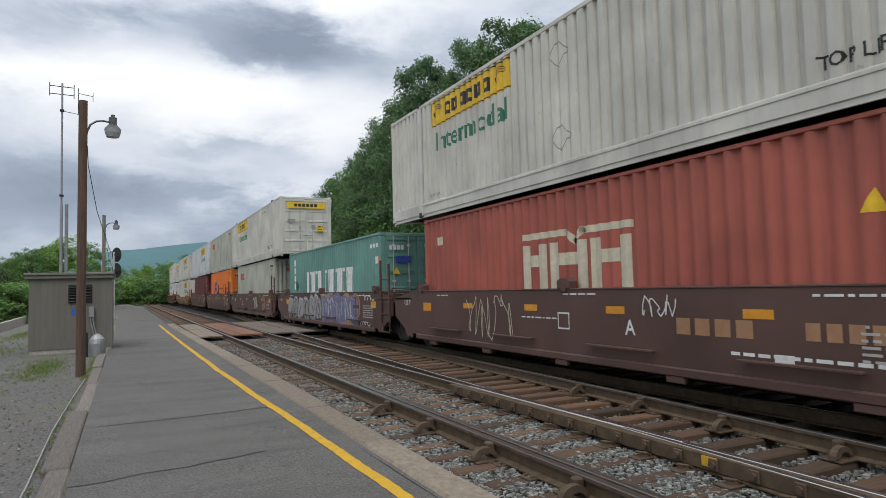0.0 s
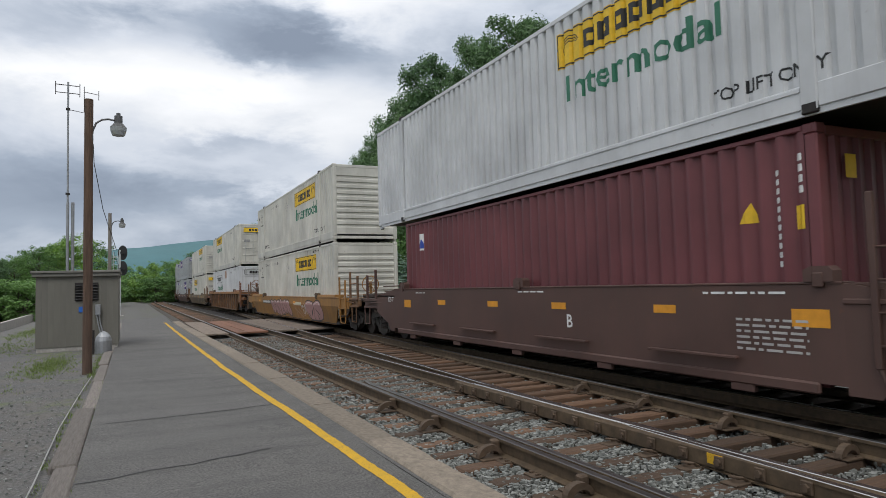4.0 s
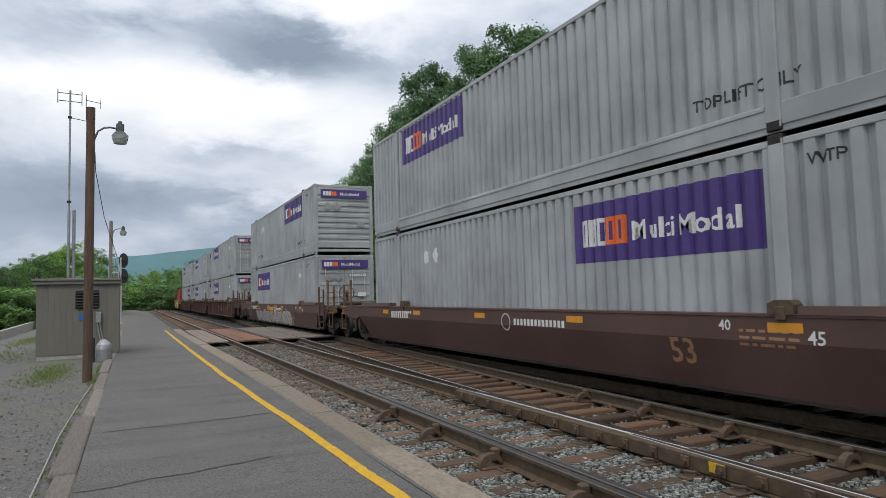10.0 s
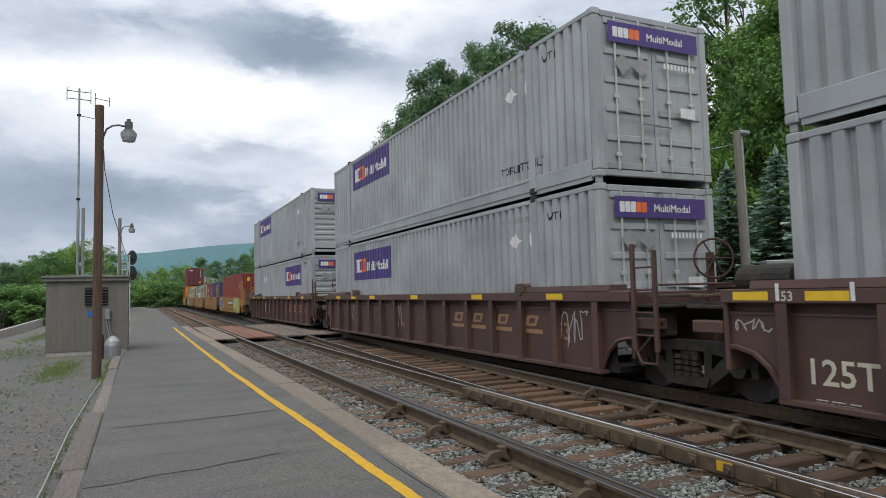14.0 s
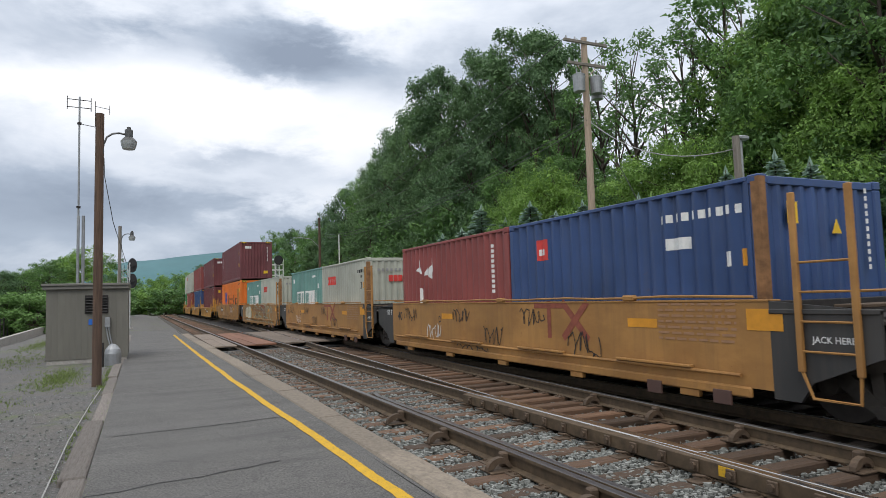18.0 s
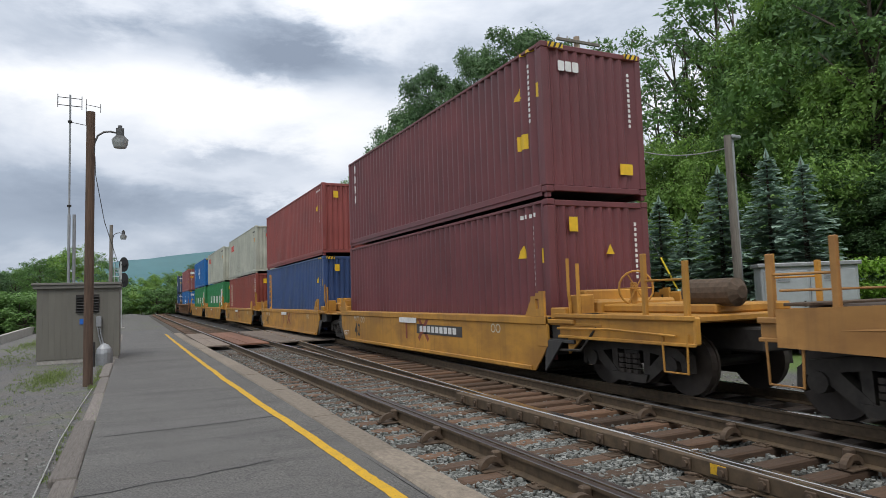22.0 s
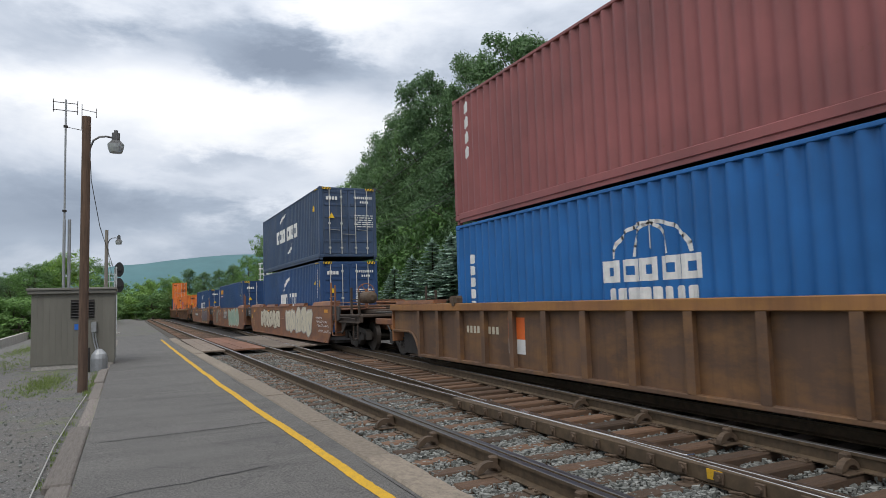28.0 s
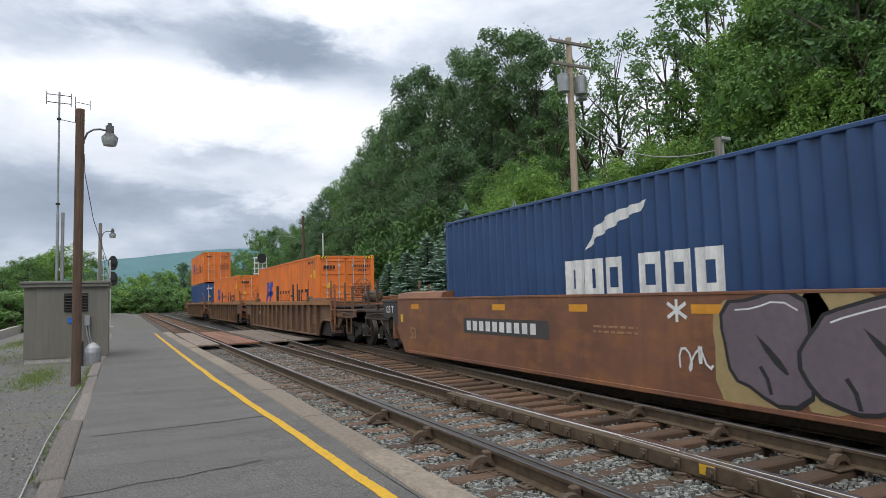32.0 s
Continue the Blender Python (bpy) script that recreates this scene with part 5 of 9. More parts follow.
# trees beyond the bend and left of the yard
for az, d, k, el in ((-0.4, 150, 0, 2.2), (0.8, 170, 2, 2.3), (1.7, 180, 2, 2.6), (2.6, 190, 0, 2.6), (3.6, 200, 2, 2.8), (4.5, 210, 1, 3.3), (5.7, 200, 1, 3.0), (6.9, 190, 1, 3.2), (8.0, 175, 1, 3.6), (9.2, 165, 0, 4.4), (10.6, 150, 0, 6.1), (12, 135, 1, 6.3), (13.2, 122, 0, 6.3), (1.4, 230, 6, 2.3), (3, 240, 6, 2.4), (5.2, 240, 6, 2.6), (-1.5, 140, 0, 2.5), (8.2, 220, 6, 3.4), (11.2, 180, 6, 5.4)):
    WOODS.append((k, az, d, el, 0.9))
for az, d, k, el in ((-2.6, 95, 0, 4.1), (-4.4, 86, 2, 4.9), (-5.4, 84, 2, 4.2), (-6.3, 80, 0, 3.8), (-7.1, 82, 1, 3.0), (-7.9, 76, 0, 3.1), (-9.2, 72, 1, 2.9), (-10.5, 72, 0, 3.0), (-7.5, 100, 6, 2.7), (-5, 110, 6, 3.0), (-9, 95, 6, 2.6), (-12, 70, 1, 3.0), (-13.5, 66, 0, 3)):
    WOODS.append((k, az, d, el, 1.1))
for az, d, el in ((-6.2, 70, 1.4), (-8.6, 66, 1.2), (-4.4, 72, 1.3), (-7.2, 64, 1.1), (-10, 66, 1.2), (-2.6, 90, 1.6), (-1.8, 110, 1.5)):
    WOODS.append((7, az, d, el, 1.5))
for i in range(26):
    az = -4 + i * 0.7
    WOODS.append((rw.choice((5, 7)), az + rw.uniform(-0.3, 0.3), 128 + 1.2 * max(0, az) ** 1.7 + rw.uniform(0, 14), rw.uniform(0.9, 1.7), 1.6))
SPRUCES = [(1, 21.6, 50, 0.8), (0, 23.2, 48, 0.85), (0, 25.0, 45, 1.0), (1, 26.7, 42, 1.1), (0, 28.5, 40, 1.2), (1, 30.6, 37.5, 1.1), (0, 32.8, 35, 1.1), (1, 35.0, 33, 1.05), (0, 37.3, 31, 1.0), (1, 39.6, 29.5, 1.0), (0, 42.0, 28, 0.95), (1, 44.2, 26, 0.95), (1, 46.3, 25, 0.8), (0, 48.9, 24, 0.97), (0, 52.5, 23, 1.0), (1, 54.9, 21.5, 0.98)]
build_woods()

# ---- train: paints ----
BEND_Z, BEND_RATIO = 0.9, 0.27
BENT = [False]
PAINT = {
    "white": painted("white_container_paint", (0.57, 0.555, 0.5), 0.5, 0.28, (0.3, 0.27, 0.22), 0.4),
    "cool_white": painted("cool_white_container_paint", (0.57, 0.58, 0.59), 0.45, 0.16, (0.35, 0.33, 0.3), 0.2),
    "silver": painted("silver_grey_container_paint", (0.34, 0.357, 0.368), 0.5, 0.3, (0.22, 0.21, 0.2), 0.1),
    "rust_red": painted("rust_red_container_paint", (0.36, 0.088, 0.06), 0.55, 0.35, (0.14, 0.06, 0.05), 0.3),
    "teal": painted("teal_container_paint", (0.13, 0.285, 0.25), 0.55, 0.35, (0.14, 0.2, 0.17), 0.7),
    "pale_grey": painted("pale_grey_container_paint", (0.41, 0.42, 0.355), 0.55, 0.35, (0.26, 0.24, 0.19), 0.5),
    "orange": painted("orange_container_paint", (0.72, 0.175, 0.022), 0.5, 0.22, (0.35, 0.12, 0.04), 0.2),
    "maroon": painted("maroon_container_paint", (0.145, 0.037, 0.042), 0.5, 0.3, (0.09, 0.045, 0.045), 0.2),
    "dull_red": painted("dull_red_container_paint", (0.25, 0.055, 0.048), 0.55, 0.3, (0.12, 0.05, 0.05), 0.25),
    "brick": painted("brick_red_container_paint", (0.235, 0.05, 0.036), 0.5, 0.2, (0.13, 0.05, 0.04), 0.25),
    "faded_maroon": painted("faded_maroon_container_paint", (0.27, 0.082, 0.08), 0.55, 0.35, (0.2, 0.09, 0.085), 0.25),
    "bright_blue": painted("bright_blue_container_paint", (0.004, 0.118, 0.37), 0.5, 0.2, (0.012, 0.09, 0.24), 0.15),
    "navy": painted("navy_container_paint", (0.014, 0.055, 0.16), 0.42, 0.22, (0.035, 0.05, 0.09), 0.2),
    "dusty_navy": painted("dusty_navy_container_paint", (0.03, 0.06, 0.125), 0.5, 0.4, (0.1, 0.105, 0.11), 0.35),
    "mid_blue": painted("mid_blue_container_paint", (0.025, 0.062, 0.18), 0.45, 0.35, (0.08, 0.09, 0.12), 0.3),
    "green": painted("green_container_paint", (0.022, 0.19, 0.065), 0.5, 0.25, (0.05, 0.12, 0.06), 0.2),
    "car_brown": painted("brown_freight_car_paint", (0.085, 0.042, 0.032), 0.6, 0.4, (0.07, 0.046, 0.036), 0.3),
    "car_rust": painted("faded_rust_brown_car_paint", (0.175, 0.072, 0.038), 0.6, 0.45, (0.1, 0.055, 0.038), 0.5, blot=(0.3, 0.125, 0.04)),
    "car_ochre": painted("dirty_ochre_car_paint", (0.28, 0.138, 0.034), 0.6, 0.55, (0.13, 0.08, 0.04), 0.5, blot=(0.34, 0.16, 0.03)),
    "car_umber": painted("dark_umber_car_paint", (0.12, 0.066, 0.038), 0.65, 0.5, (0.065, 0.042, 0.028), 0.5, blot=(0.23, 0.115, 0.042)),
    "car_chord": painted("orange_brown_chord_paint", (0.28, 0.125, 0.042), 0.6, 0.45, (0.14, 0.07, 0.035), 0.5, blot=(0.36, 0.17, 0.04)),
    "car_yellow": painted("yellow_freight_car_paint", (0.46, 0.225, 0.03), 0.55, 0.5, (0.2, 0.1, 0.03), 0.6, blot=(0.3, 0.14, 0.03)),
    "car_tan": painted("tan_freight_car_paint", (0.37, 0.185, 0.048), 0.6, 0.45, (0.19, 0.1, 0.04), 0.5, blot=(0.27, 0.125, 0.035)),
    "car_mud": painted("muddy_grey_brown_car_paint", (0.145, 0.11, 0.072), 0.7, 0.5, (0.09, 0.07, 0.05), 0.4, blot=(0.21, 0.125, 0.06)),
}
INK = {k: plain("ink_" + k, c, 0.55, 0, 0.12, 9, 0) for k, c in {
    "black": (0.02, 0.02, 0.02), "white": (0.74, 0.74, 0.72), "yellow": (0.78, 0.5, 0.02), "red": (0.62, 0.05, 0.04), "green": (0.03, 0.17, 0.1),
    "purple": (0.07, 0.04, 0.2), "orange": (0.8, 0.16, 0.03), "blue": (0.03, 0.07, 0.36), "amber": (0.7, 0.3, 0.02), "grey": (0.3, 0.3, 0.3), "pink": (0.42, 0.24, 0.23), "dun": (0.23, 0.16, 0.07), "pale": (0.45, 0.43, 0.41),
    "lime": (0.42, 0.55, 0.14), "teal_spray": (0.07, 0.17, 0.2), "buff": (0.33, 0.26, 0.17), "stone": (0.21, 0.21, 0.17), "umber_patch": (0.13, 0.085, 0.06), "violet": (0.22, 0.14, 0.3), "sky": (0.25, 0.4, 0.45), "cream": (0.6, 0.55, 0.42), "scrape": (0.08, 0.075, 0.065), "lilac": (0.15, 0.115, 0.135), "sand": (0.36, 0.27, 0.12), "slate": (0.17, 0.165, 0.27), "lilac_line": (0.36, 0.33, 0.5), "dark_green": (0.03, 0.1, 0.07), "mint": (0.3, 0.42, 0.33), "faded": (0.35, 0.19, 0.1)}.items()}

SIZES = {"40": (12.19, 2.44, 2.9), "20": (6.06, 2.44, 2.59), "53": (16.15, 2.59, 2.9)}


def ribs(kind):
    """Stations (y, depth) of the pressed side sheet, from the near end to the far end."""
    L = SIZES[kind][0]
    a, b = -L / 2 + 0.16, L / 2 - 0.16
    n = int((b - a) / (0.268 if kind == "53" else 0.278))
    p = (b - a) / n
    d = 0.056 if kind == "53" else 0.06
    cut = (0.0, 0.52, 0.61, 0.9) if kind == "53" else (0.0, 0.26, 0.5, 0.76)
    out = []
    for i in range(n):
        y = a + i * p
        out += [(y + cut[0] * p, 0.0), (y + cut[1] * p, 0.0), (y + cut[2] * p, d), (y + cut[3] * p, d)]
    return out + [(b, 0.0)]


RIBS = {k: ribs(k) for k in SIZES}


def depth_at(kind, y):
    r = RIBS[kind]
    if y <= r[0][0] or y >= r[-1][0]:
        return 0.0
    for (ya, da), (yb, db) in zip(r, r[1:]):
        if ya <= y <= yb:
            return da + (db - da) * (y - ya) / max(1e-9, yb - ya)
    return 0.0


def side_sheet(kind, mat):
    L, W, H = SIZES[kind]
    s = Shape()
    z0, z1 = (0.30, H - 0.1) if kind == "53" else (0.16, H - 0.07)
    for y, d in RIBS[kind]:
        s.v += [(-W / 2 + 0.012 + d, y, z0), (-W / 2 + 0.012 + d, y, z1)]
    n = len(RIBS[kind])
    s.f = [(2 * i, 2 * i + 1, 2 * i + 3, 2 * i + 2) for i in range(n - 1)]
    return s.mesh("side_wall", mat, kind != "53")


def end_sheet(kind, mat):
    """A pressed end wall; upright ribs, or lying ones on the long boxes."""
    L, W, H = SIZES[kind]
    s = Shape()
    if kind == "53":
        zs = [0.2]
        for i in range(9):
            z = 0.45 + i * 0.235
            zs += [z, z + 0.03, z + 0.1, z + 0.13]
        zs.append(H - 0.12)
        ds = [0.0] + [0.0, 0.035, 0.035, 0.0] * 9 + [0.0]
        for z, d in zip(zs, ds):
            s.v += [(-W / 2 + 0.13, -L / 2 + 0.02 + d, z), (W / 2 - 0.13, -L / 2 + 0.02 + d, z)]
        n = len(zs)
    else:
        n = 0
        x = -W / 2 + 0.13
        while x < W / 2 - 0.13 - 0.2:
            for dx, d in ((0, 0), (0.06, 0), (0.11, 0.045), (0.17, 0.045)):
                s.v += [(x + dx, -L / 2 + 0.02 + d, 0.14), (x + dx, -L / 2 + 0.02 + d, H - 0.1)]
                n += 1
            x += 0.22
        s.v += [(W / 2 - 0.13, -L / 2 + 0.02, 0.14), (W / 2 - 0.13, -L / 2 + 0.02, H - 0.1)]
        n += 1
    s.f = [(2 * i, 2 * i + 1, 2 * i + 3, 2 * i + 2) for i in range(n - 1)]
    return s.mesh("end_wall", mat)


def box_parts(root, kind, paint, near_end):
    """A steel shipping box: frame, pressed walls, roof, castings, and doors where they show."""
    L, W, H = SIZES[kind]
    mat = PAINT[paint]
    k = (kind, paint)
    side = kept(("side", *k), lambda: side_sheet(kind, mat))
    part("side_wall", side, root)
    part("side_wall", side, root, at=pose(0, 0, 0, 0, 0, 180))
    part("roof", kept(("roof", *k), lambda: Shape().box(-W / 2 + 0.06, W / 2 - 0.06, -L / 2 + 0.08, L / 2 - 0.08, H - 0.05, H - 0.02).mesh("roof", mat)), root)
    part("floor", kept(("floor", *k), lambda: Shape().box(-W / 2 + 0.06, W / 2 - 0.06, -L / 2 + 0.1, L / 2 - 0.1, 0.05, 0.14).mesh("floor", M_DARKSTEEL)), root, "dark underframe")
    post = kept(("post", *k), lambda: Shape().box(-0.08, 0.08, -0.08, 0.08, 0.118, H - 0.118, 0.02).mesh("corner_post", mat))
    cast = kept("casting" + paint, lambda: Shape().box(-0.082, 0.082, -0.089, 0.089, 0, 0.118, 0.014).box(-0.086, -0.04, -0.035, 0.035, 0.03, 0.085).box(-0.05, 0.05, -0.05, 0.05, -0.1, 0.004, 0.01).mesh("corner_casting", mat))
    for sx in (-1, 1):
        for sy in (-1, 1):
            part("corner_post", post, root, at=pose(sx * (W / 2 - 0.08), sy * (L / 2 - 0.08), 0))
            for z in (0, H - 0.118):
                part("corner_casting", cast, root, at=pose(sx * (W / 2 - 0.081), sy * (L / 2 - 0.088), z, 0, 0, 0 if sx < 0 else 180))
    top = kept(("top", *k), lambda: Shape().box(-0.03, 0.03, -L / 2 + 0.18, L / 2 - 0.18, H - 0.10 if kind == "53" else H - 0.075, H - 0.012, 0.01).mesh("top_rail", mat))
    low = kept(("low", *k), lambda: (Shape().box(-0.03, 0.03, -L / 2 + 0.18, L / 2 - 0.18, 0.03, 0.31, 0.01).box(-0.042, -0.03, -L / 2 + 2.1, L / 2 - 2.1, 0.24, 0.29, 0.004).box(-0.012, 0.03, -L / 2 + 0.2, L / 2 - 0.2, -0.045, 0.035) if kind == "53" else Shape().box(-0.03, 0.03, -L / 2 + 0.18, L / 2 - 0.18, 0.02, 0.165, 0.012).box(-0.008, 0.03, -L / 2 + 0.2, L / 2 - 0.2, -0.055, 0.025)).mesh("bottom_rail", mat))
    for sx in (-1, 1):
        part("top_rail", top, root, at=pose(sx * (W / 2 - 0.034), 0, 0, 0, 0, 0 if sx < 0 else 180))
        part("bottom_rail", low, root, at=pose(sx * (W / 2 - 0.034), 0, 0, 0, 0, 0 if sx < 0 else 180))
    if kind == "53":
        lift = kept(("lift", *k), lambda: Shape().box(-0.045, 0.02, -0.1, 0.1, 0.0, H - 0.01, 0.012).mesh("lift_post", mat))
        cast2 = kept(("cast53", *k), lambda: Shape().box(-0.07, 0.05, -0.1, 0.1, 0, 0.13, 0.014).mesh("lift_casting", M_DARKSTEEL))
        for sx in (-1, 1):
            for y in (-6.09, 6.09):
                part("lift_post", lift, root, at=pose(sx * (W / 2 - 0.026), y, 0, 0, 0, 0 if sx < 0 else 180))
                part("lift_casting", cast2, root, at=pose(sx * (W / 2 - 0.05), y, H - 0.09, 0, 0, 0 if sx < 0 else 180))
                part("lift_casting", cast2, root, at=pose(sx * (W / 2 - 0.05), y, -0.03, 0, 0, 0 if sx < 0 else 180))
    bar = kept(("endbar", *k), lambda: Shape().box(-W / 2 + 0.17, W / 2 - 0.17, -0.05, 0.03, -0.055, 0.055, 0.012).mesh("end_rail", mat))
    for sy in (-1, 1):
        for z in (0.075, H - 0.075):
            part("end_rail", bar, root, at=pose(0, sy * (L / 2 - 0.06), z, 0, 0, 0 if sy < 0 else 180))
    wall = kept(("end", *k), lambda: end_sheet(kind, mat))
    part("end_wall", wall, root, at=pose(0, 0, 0, 0, 0, 180))
    if near_end == "wall":
        part("end_wall", wall, root)
    else:
        leaf = kept(("leaf", *k), lambda: door_leaf(kind, mat))
        rod = kept(("rod", kind), lambda: Shape().tube((0, 0, 0.12), (0, 0, H - 0.12), 0.019, 8).box(-0.05, 0.05, -0.02, 0.03, 0.35, 0.42, 0.006).box(-0.05, 0.05, -0.02, 0.03, H - 0.45, H - 0.38, 0.006).box(-0.05, 0.05, -0.02, 0.03, 1.35, 1.42, 0.006).mesh("locking_rod", M_ROD))
        grip = kept("grip", lambda: Shape().tube((0, -0.045, 0), (0.42, -0.045, -0.03), 0.014, 6).mesh("door_handle", M_GALV))
        for sx in (-1, 1):
            d = part("door", leaf, root, at=pose(0, 0, 0) if sx < 0 else Matrix.Diagonal((-1, 1, 1, 1)))
            for z in (0.14, 0.62, 1.12, 1.62, 2.12, H - 0.25):
                part("door_bar", kept(("dbar", *k), lambda: door_bar(kind, mat)), d, at=pose(0, 0, z))
            for x in (0.3, 0.8):
                part("locking_rod", rod, root, "galvanised locking rod", at=pose(sx * x * (W / 2.44) , -L / 2 - 0.012, 0))
                part("door_handle", grip, root, at=pose(sx * x * (W / 2.44) - (0.42 if sx > 0 else 0), -L / 2 - 0.01, 0.95 + 0.18 * (x > 0.5)))


def door_leaf(kind, mat):
    L, W, H = SIZES[kind]
    s = Shape()
    x0, x1, y = -W / 2 + 0.14, -0.008, -L / 2
    s.box(x0, x1, y + 0.03, y + 0.07, 0.14, H - 0.13)
    return s.mesh("door", mat)


def door_bar(kind, mat):
    L, W, H = SIZES[kind]
    return Shape().box(-W / 2 + 0.23, -0.098, -L / 2 + 0.004, -L / 2 + 0.03, 0, 0.11, 0.008).mesh("door_bar", mat)


# ---- marks painted on the near wall: u metres from its far end, z from the floor ----
def clip_strip(poly, a, b):
    for sign, lim in ((1, a), (-1, -b)):
        out = []
        for i, p in enumerate(poly):
            q = poly[(i + 1) % len(poly)]
            pi, qi = sign * p[0] >= lim, sign * q[0] >= lim
            if pi:
                out.append(p)
            if pi != qi:
                t = (sign * lim - p[0]) / (q[0] - p[0])
                out.append((sign * lim, p[1] + t * (q[1] - p[1])))
        poly = out
        if len(poly) < 3:
            return []
    return poly


def islands(faces, verts):
    """Sorts faces into connected groups, by corners that coincide."""
    root, seen = {}, {}

    def find(i):
        while root[i] != i:
            root[i] = root[root[i]]
            i = root[i]
        return i
    for k, f in enumerate(faces):
        root[k] = k
        for i in f:
            c = tuple(round(q, 4) for q in verts[i])
            if c in seen:
                root[find(k)] = find(seen[c])
            else:
                seen[c] = k
    groups = {}
    for k, f in enumerate(faces):
        groups.setdefault(find(k), []).append(f)
    return list(groups.values())


def lay(s, name, mat, root, label, most=7):
    """Paint that lies on a wall: each shape a part, or one part for the small print."""
    groups = islands(s.f, s.v)
    ob = None

    def build(faces):
        idx, vs, fs = {}, [], []
        for f in faces:
            q = []
            for i in f:
                c = tuple(round(w, 5) for w in s.v[i])
                if c not in idx:
                    idx[c] = len(vs)
                    vs.append(s.v[i])
                if idx[c] not in q:
                    q.append(idx[c])
            if len(q) > 2:
                fs.append(tuple(q))
        me = bpy.data.meshes.new(name)
        me.from_pydata(vs, [], fs)
        me.materials.append(mat)
        return me
    if len(groups) > most:
        ob = part(name, build(s.f), root)
        tagged(ob, label or "small painted print on the steel", kind="stuff")
        return ob
    for g in groups:
        ob = part(name, build(g), root, label)
    return ob


def wall_mark(root, kind, polys, ink, label="", name="marking", off=0.004, most=7):
    """Flat shapes laid on the pressed wall, following its ribs."""
    L, W, H = SIZES[kind]
    s = Shape()
    breaks = [-L / 2] + [y for y, _ in RIBS[kind]] + [L / 2]
    for poly in polys:
        py = [(L / 2 - u, z) for u, z in poly]
        lo, hi = min(p[0] for p in py), max(p[0] for p in py)
        for a, b in zip(breaks, breaks[1:]):
            if b <= lo or a >= hi:
                continue
            c = clip_strip(py, a, b)
            if len(c) >= 3:
                s.add([(-W / 2 + 0.012 + depth_at(kind, y) - off, y, z) for y, z in c], [tuple(range(len(c)))])
    return lay(s, name, INK[ink], root, label, most)


def flat_mark(root, polys, ink, x, label="", name="marking"):
    """Flat shapes on a plate: (y, z) at x; on bent plates they follow the lower half inwards."""
    s = Shape()
    for k, poly in enumerate(polys):
        if BENT[0]:
            zy = [(b, a) for a, b in poly]
            for lo, hi in ((-9, BEND_Z), (BEND_Z, 9)):
                c = clip_strip(zy, lo, hi)
                if len(c) > 2:
                    s.add([(x + max(0.0, BEND_Z - z) * BEND_RATIO, y, z) for z, y in c], [tuple(range(len(c)))])
            continue
        step = 0.0003 * (k % 9) if len(poly) == 4 else 0.0
        s.add([(x - step, y, z) for y, z in poly], [tuple(range(len(poly)))])
    return lay(s, name, INK[ink], root, label)


def end_mark(root, kind, polys, ink, label="", name="marking", off=0.012):
    L = SIZES[kind][0]
    s = Shape()
    for poly in polys:
        s.add([(x, -L / 2 - off, z) for x, z in poly], [tuple(range(len(poly)))])
    return lay(s, name, INK[ink], root, label, 3)


def rect(u, z, w, h):
    return [(u, z), (u + w, z), (u + w, z + h), (u, z + h)]


def slab(u, z, w, h, c=0.12):
    c *= min(w, h)
    return [(u + c, z), (u + w - c, z), (u + w, z + c), (u + w, z + h - c), (u + w - c, z + h), (u + c, z + h), (u, z + h - c), (u, z + c)]


def ring(u, z, w, h, t):
    """A plain upright frame."""
    o, i = rect(u, z, w, h), rect(u + t, z + t, w - 2 * t, h - 2 * t)
    c = min(0.3 * t, 0.12)
    return [[o[k], o[(k + 1) % 4], i[(k + 1) % 4], i[k]] for k in range(4)]


def blocks(u, z, w, h, n, gap=0.22):
    """A row of n plain blocks that stands for a name; large ones are hollow."""
    p = w / n
    if h > 0.3:
        return [q for i in range(n) for q in ring(u + i * p, z, p * (1 - gap), h, min(0.36 * p * (1 - gap), 0.3 * h))]
    return [slab(u + i * p, z, p * (1 - gap), h) for i in range(n)]


def ribbon(pts, w):
    out = []
    for (a, b), (c, d) in zip(pts, pts[1:]):
        ln = math.hypot(c - a, d - b) or 1
        nx, ny = -(d - b) / ln * w / 2, (c - a) / ln * w / 2
        ex, ey = (c - a) / ln * w * 0.35, (d - b) / ln * w * 0.35
        out.append([(a - nx - ex, b - ny - ey), (c - nx + ex, d - ny + ey), (c + nx + ex, d + ny + ey), (a + nx - ex, b + ny - ey)])
    return out


LETTERS = {}


def words(body, u, z, h, tall=1.0, wide=1.0):
    """Readable words as triangles, h metres high, from the built-in font."""
    if body not in LETTERS:
        cu = bpy.data.curves.new("words", "FONT")
        cu.body, cu.size, cu.resolution_u, cu.offset = body, 1.0, 2, 0.014
        ob = bpy.data.objects.new("words", cu)
        me = bpy.data.meshes.new_from_object(ob)
        LETTERS[body] = [[(me.vertices[i].co.x, me.vertices[i].co.y) for i in p.vertices] for p in me.polygons]
        bpy.data.objects.remove(ob)
        bpy.data.curves.remove(cu)
        bpy.data.meshes.remove(me)
    k = h / 0.7
    return [[(u + x * k * wide, z + y * k * tall) for x, y in t] for t in LETTERS[body]]


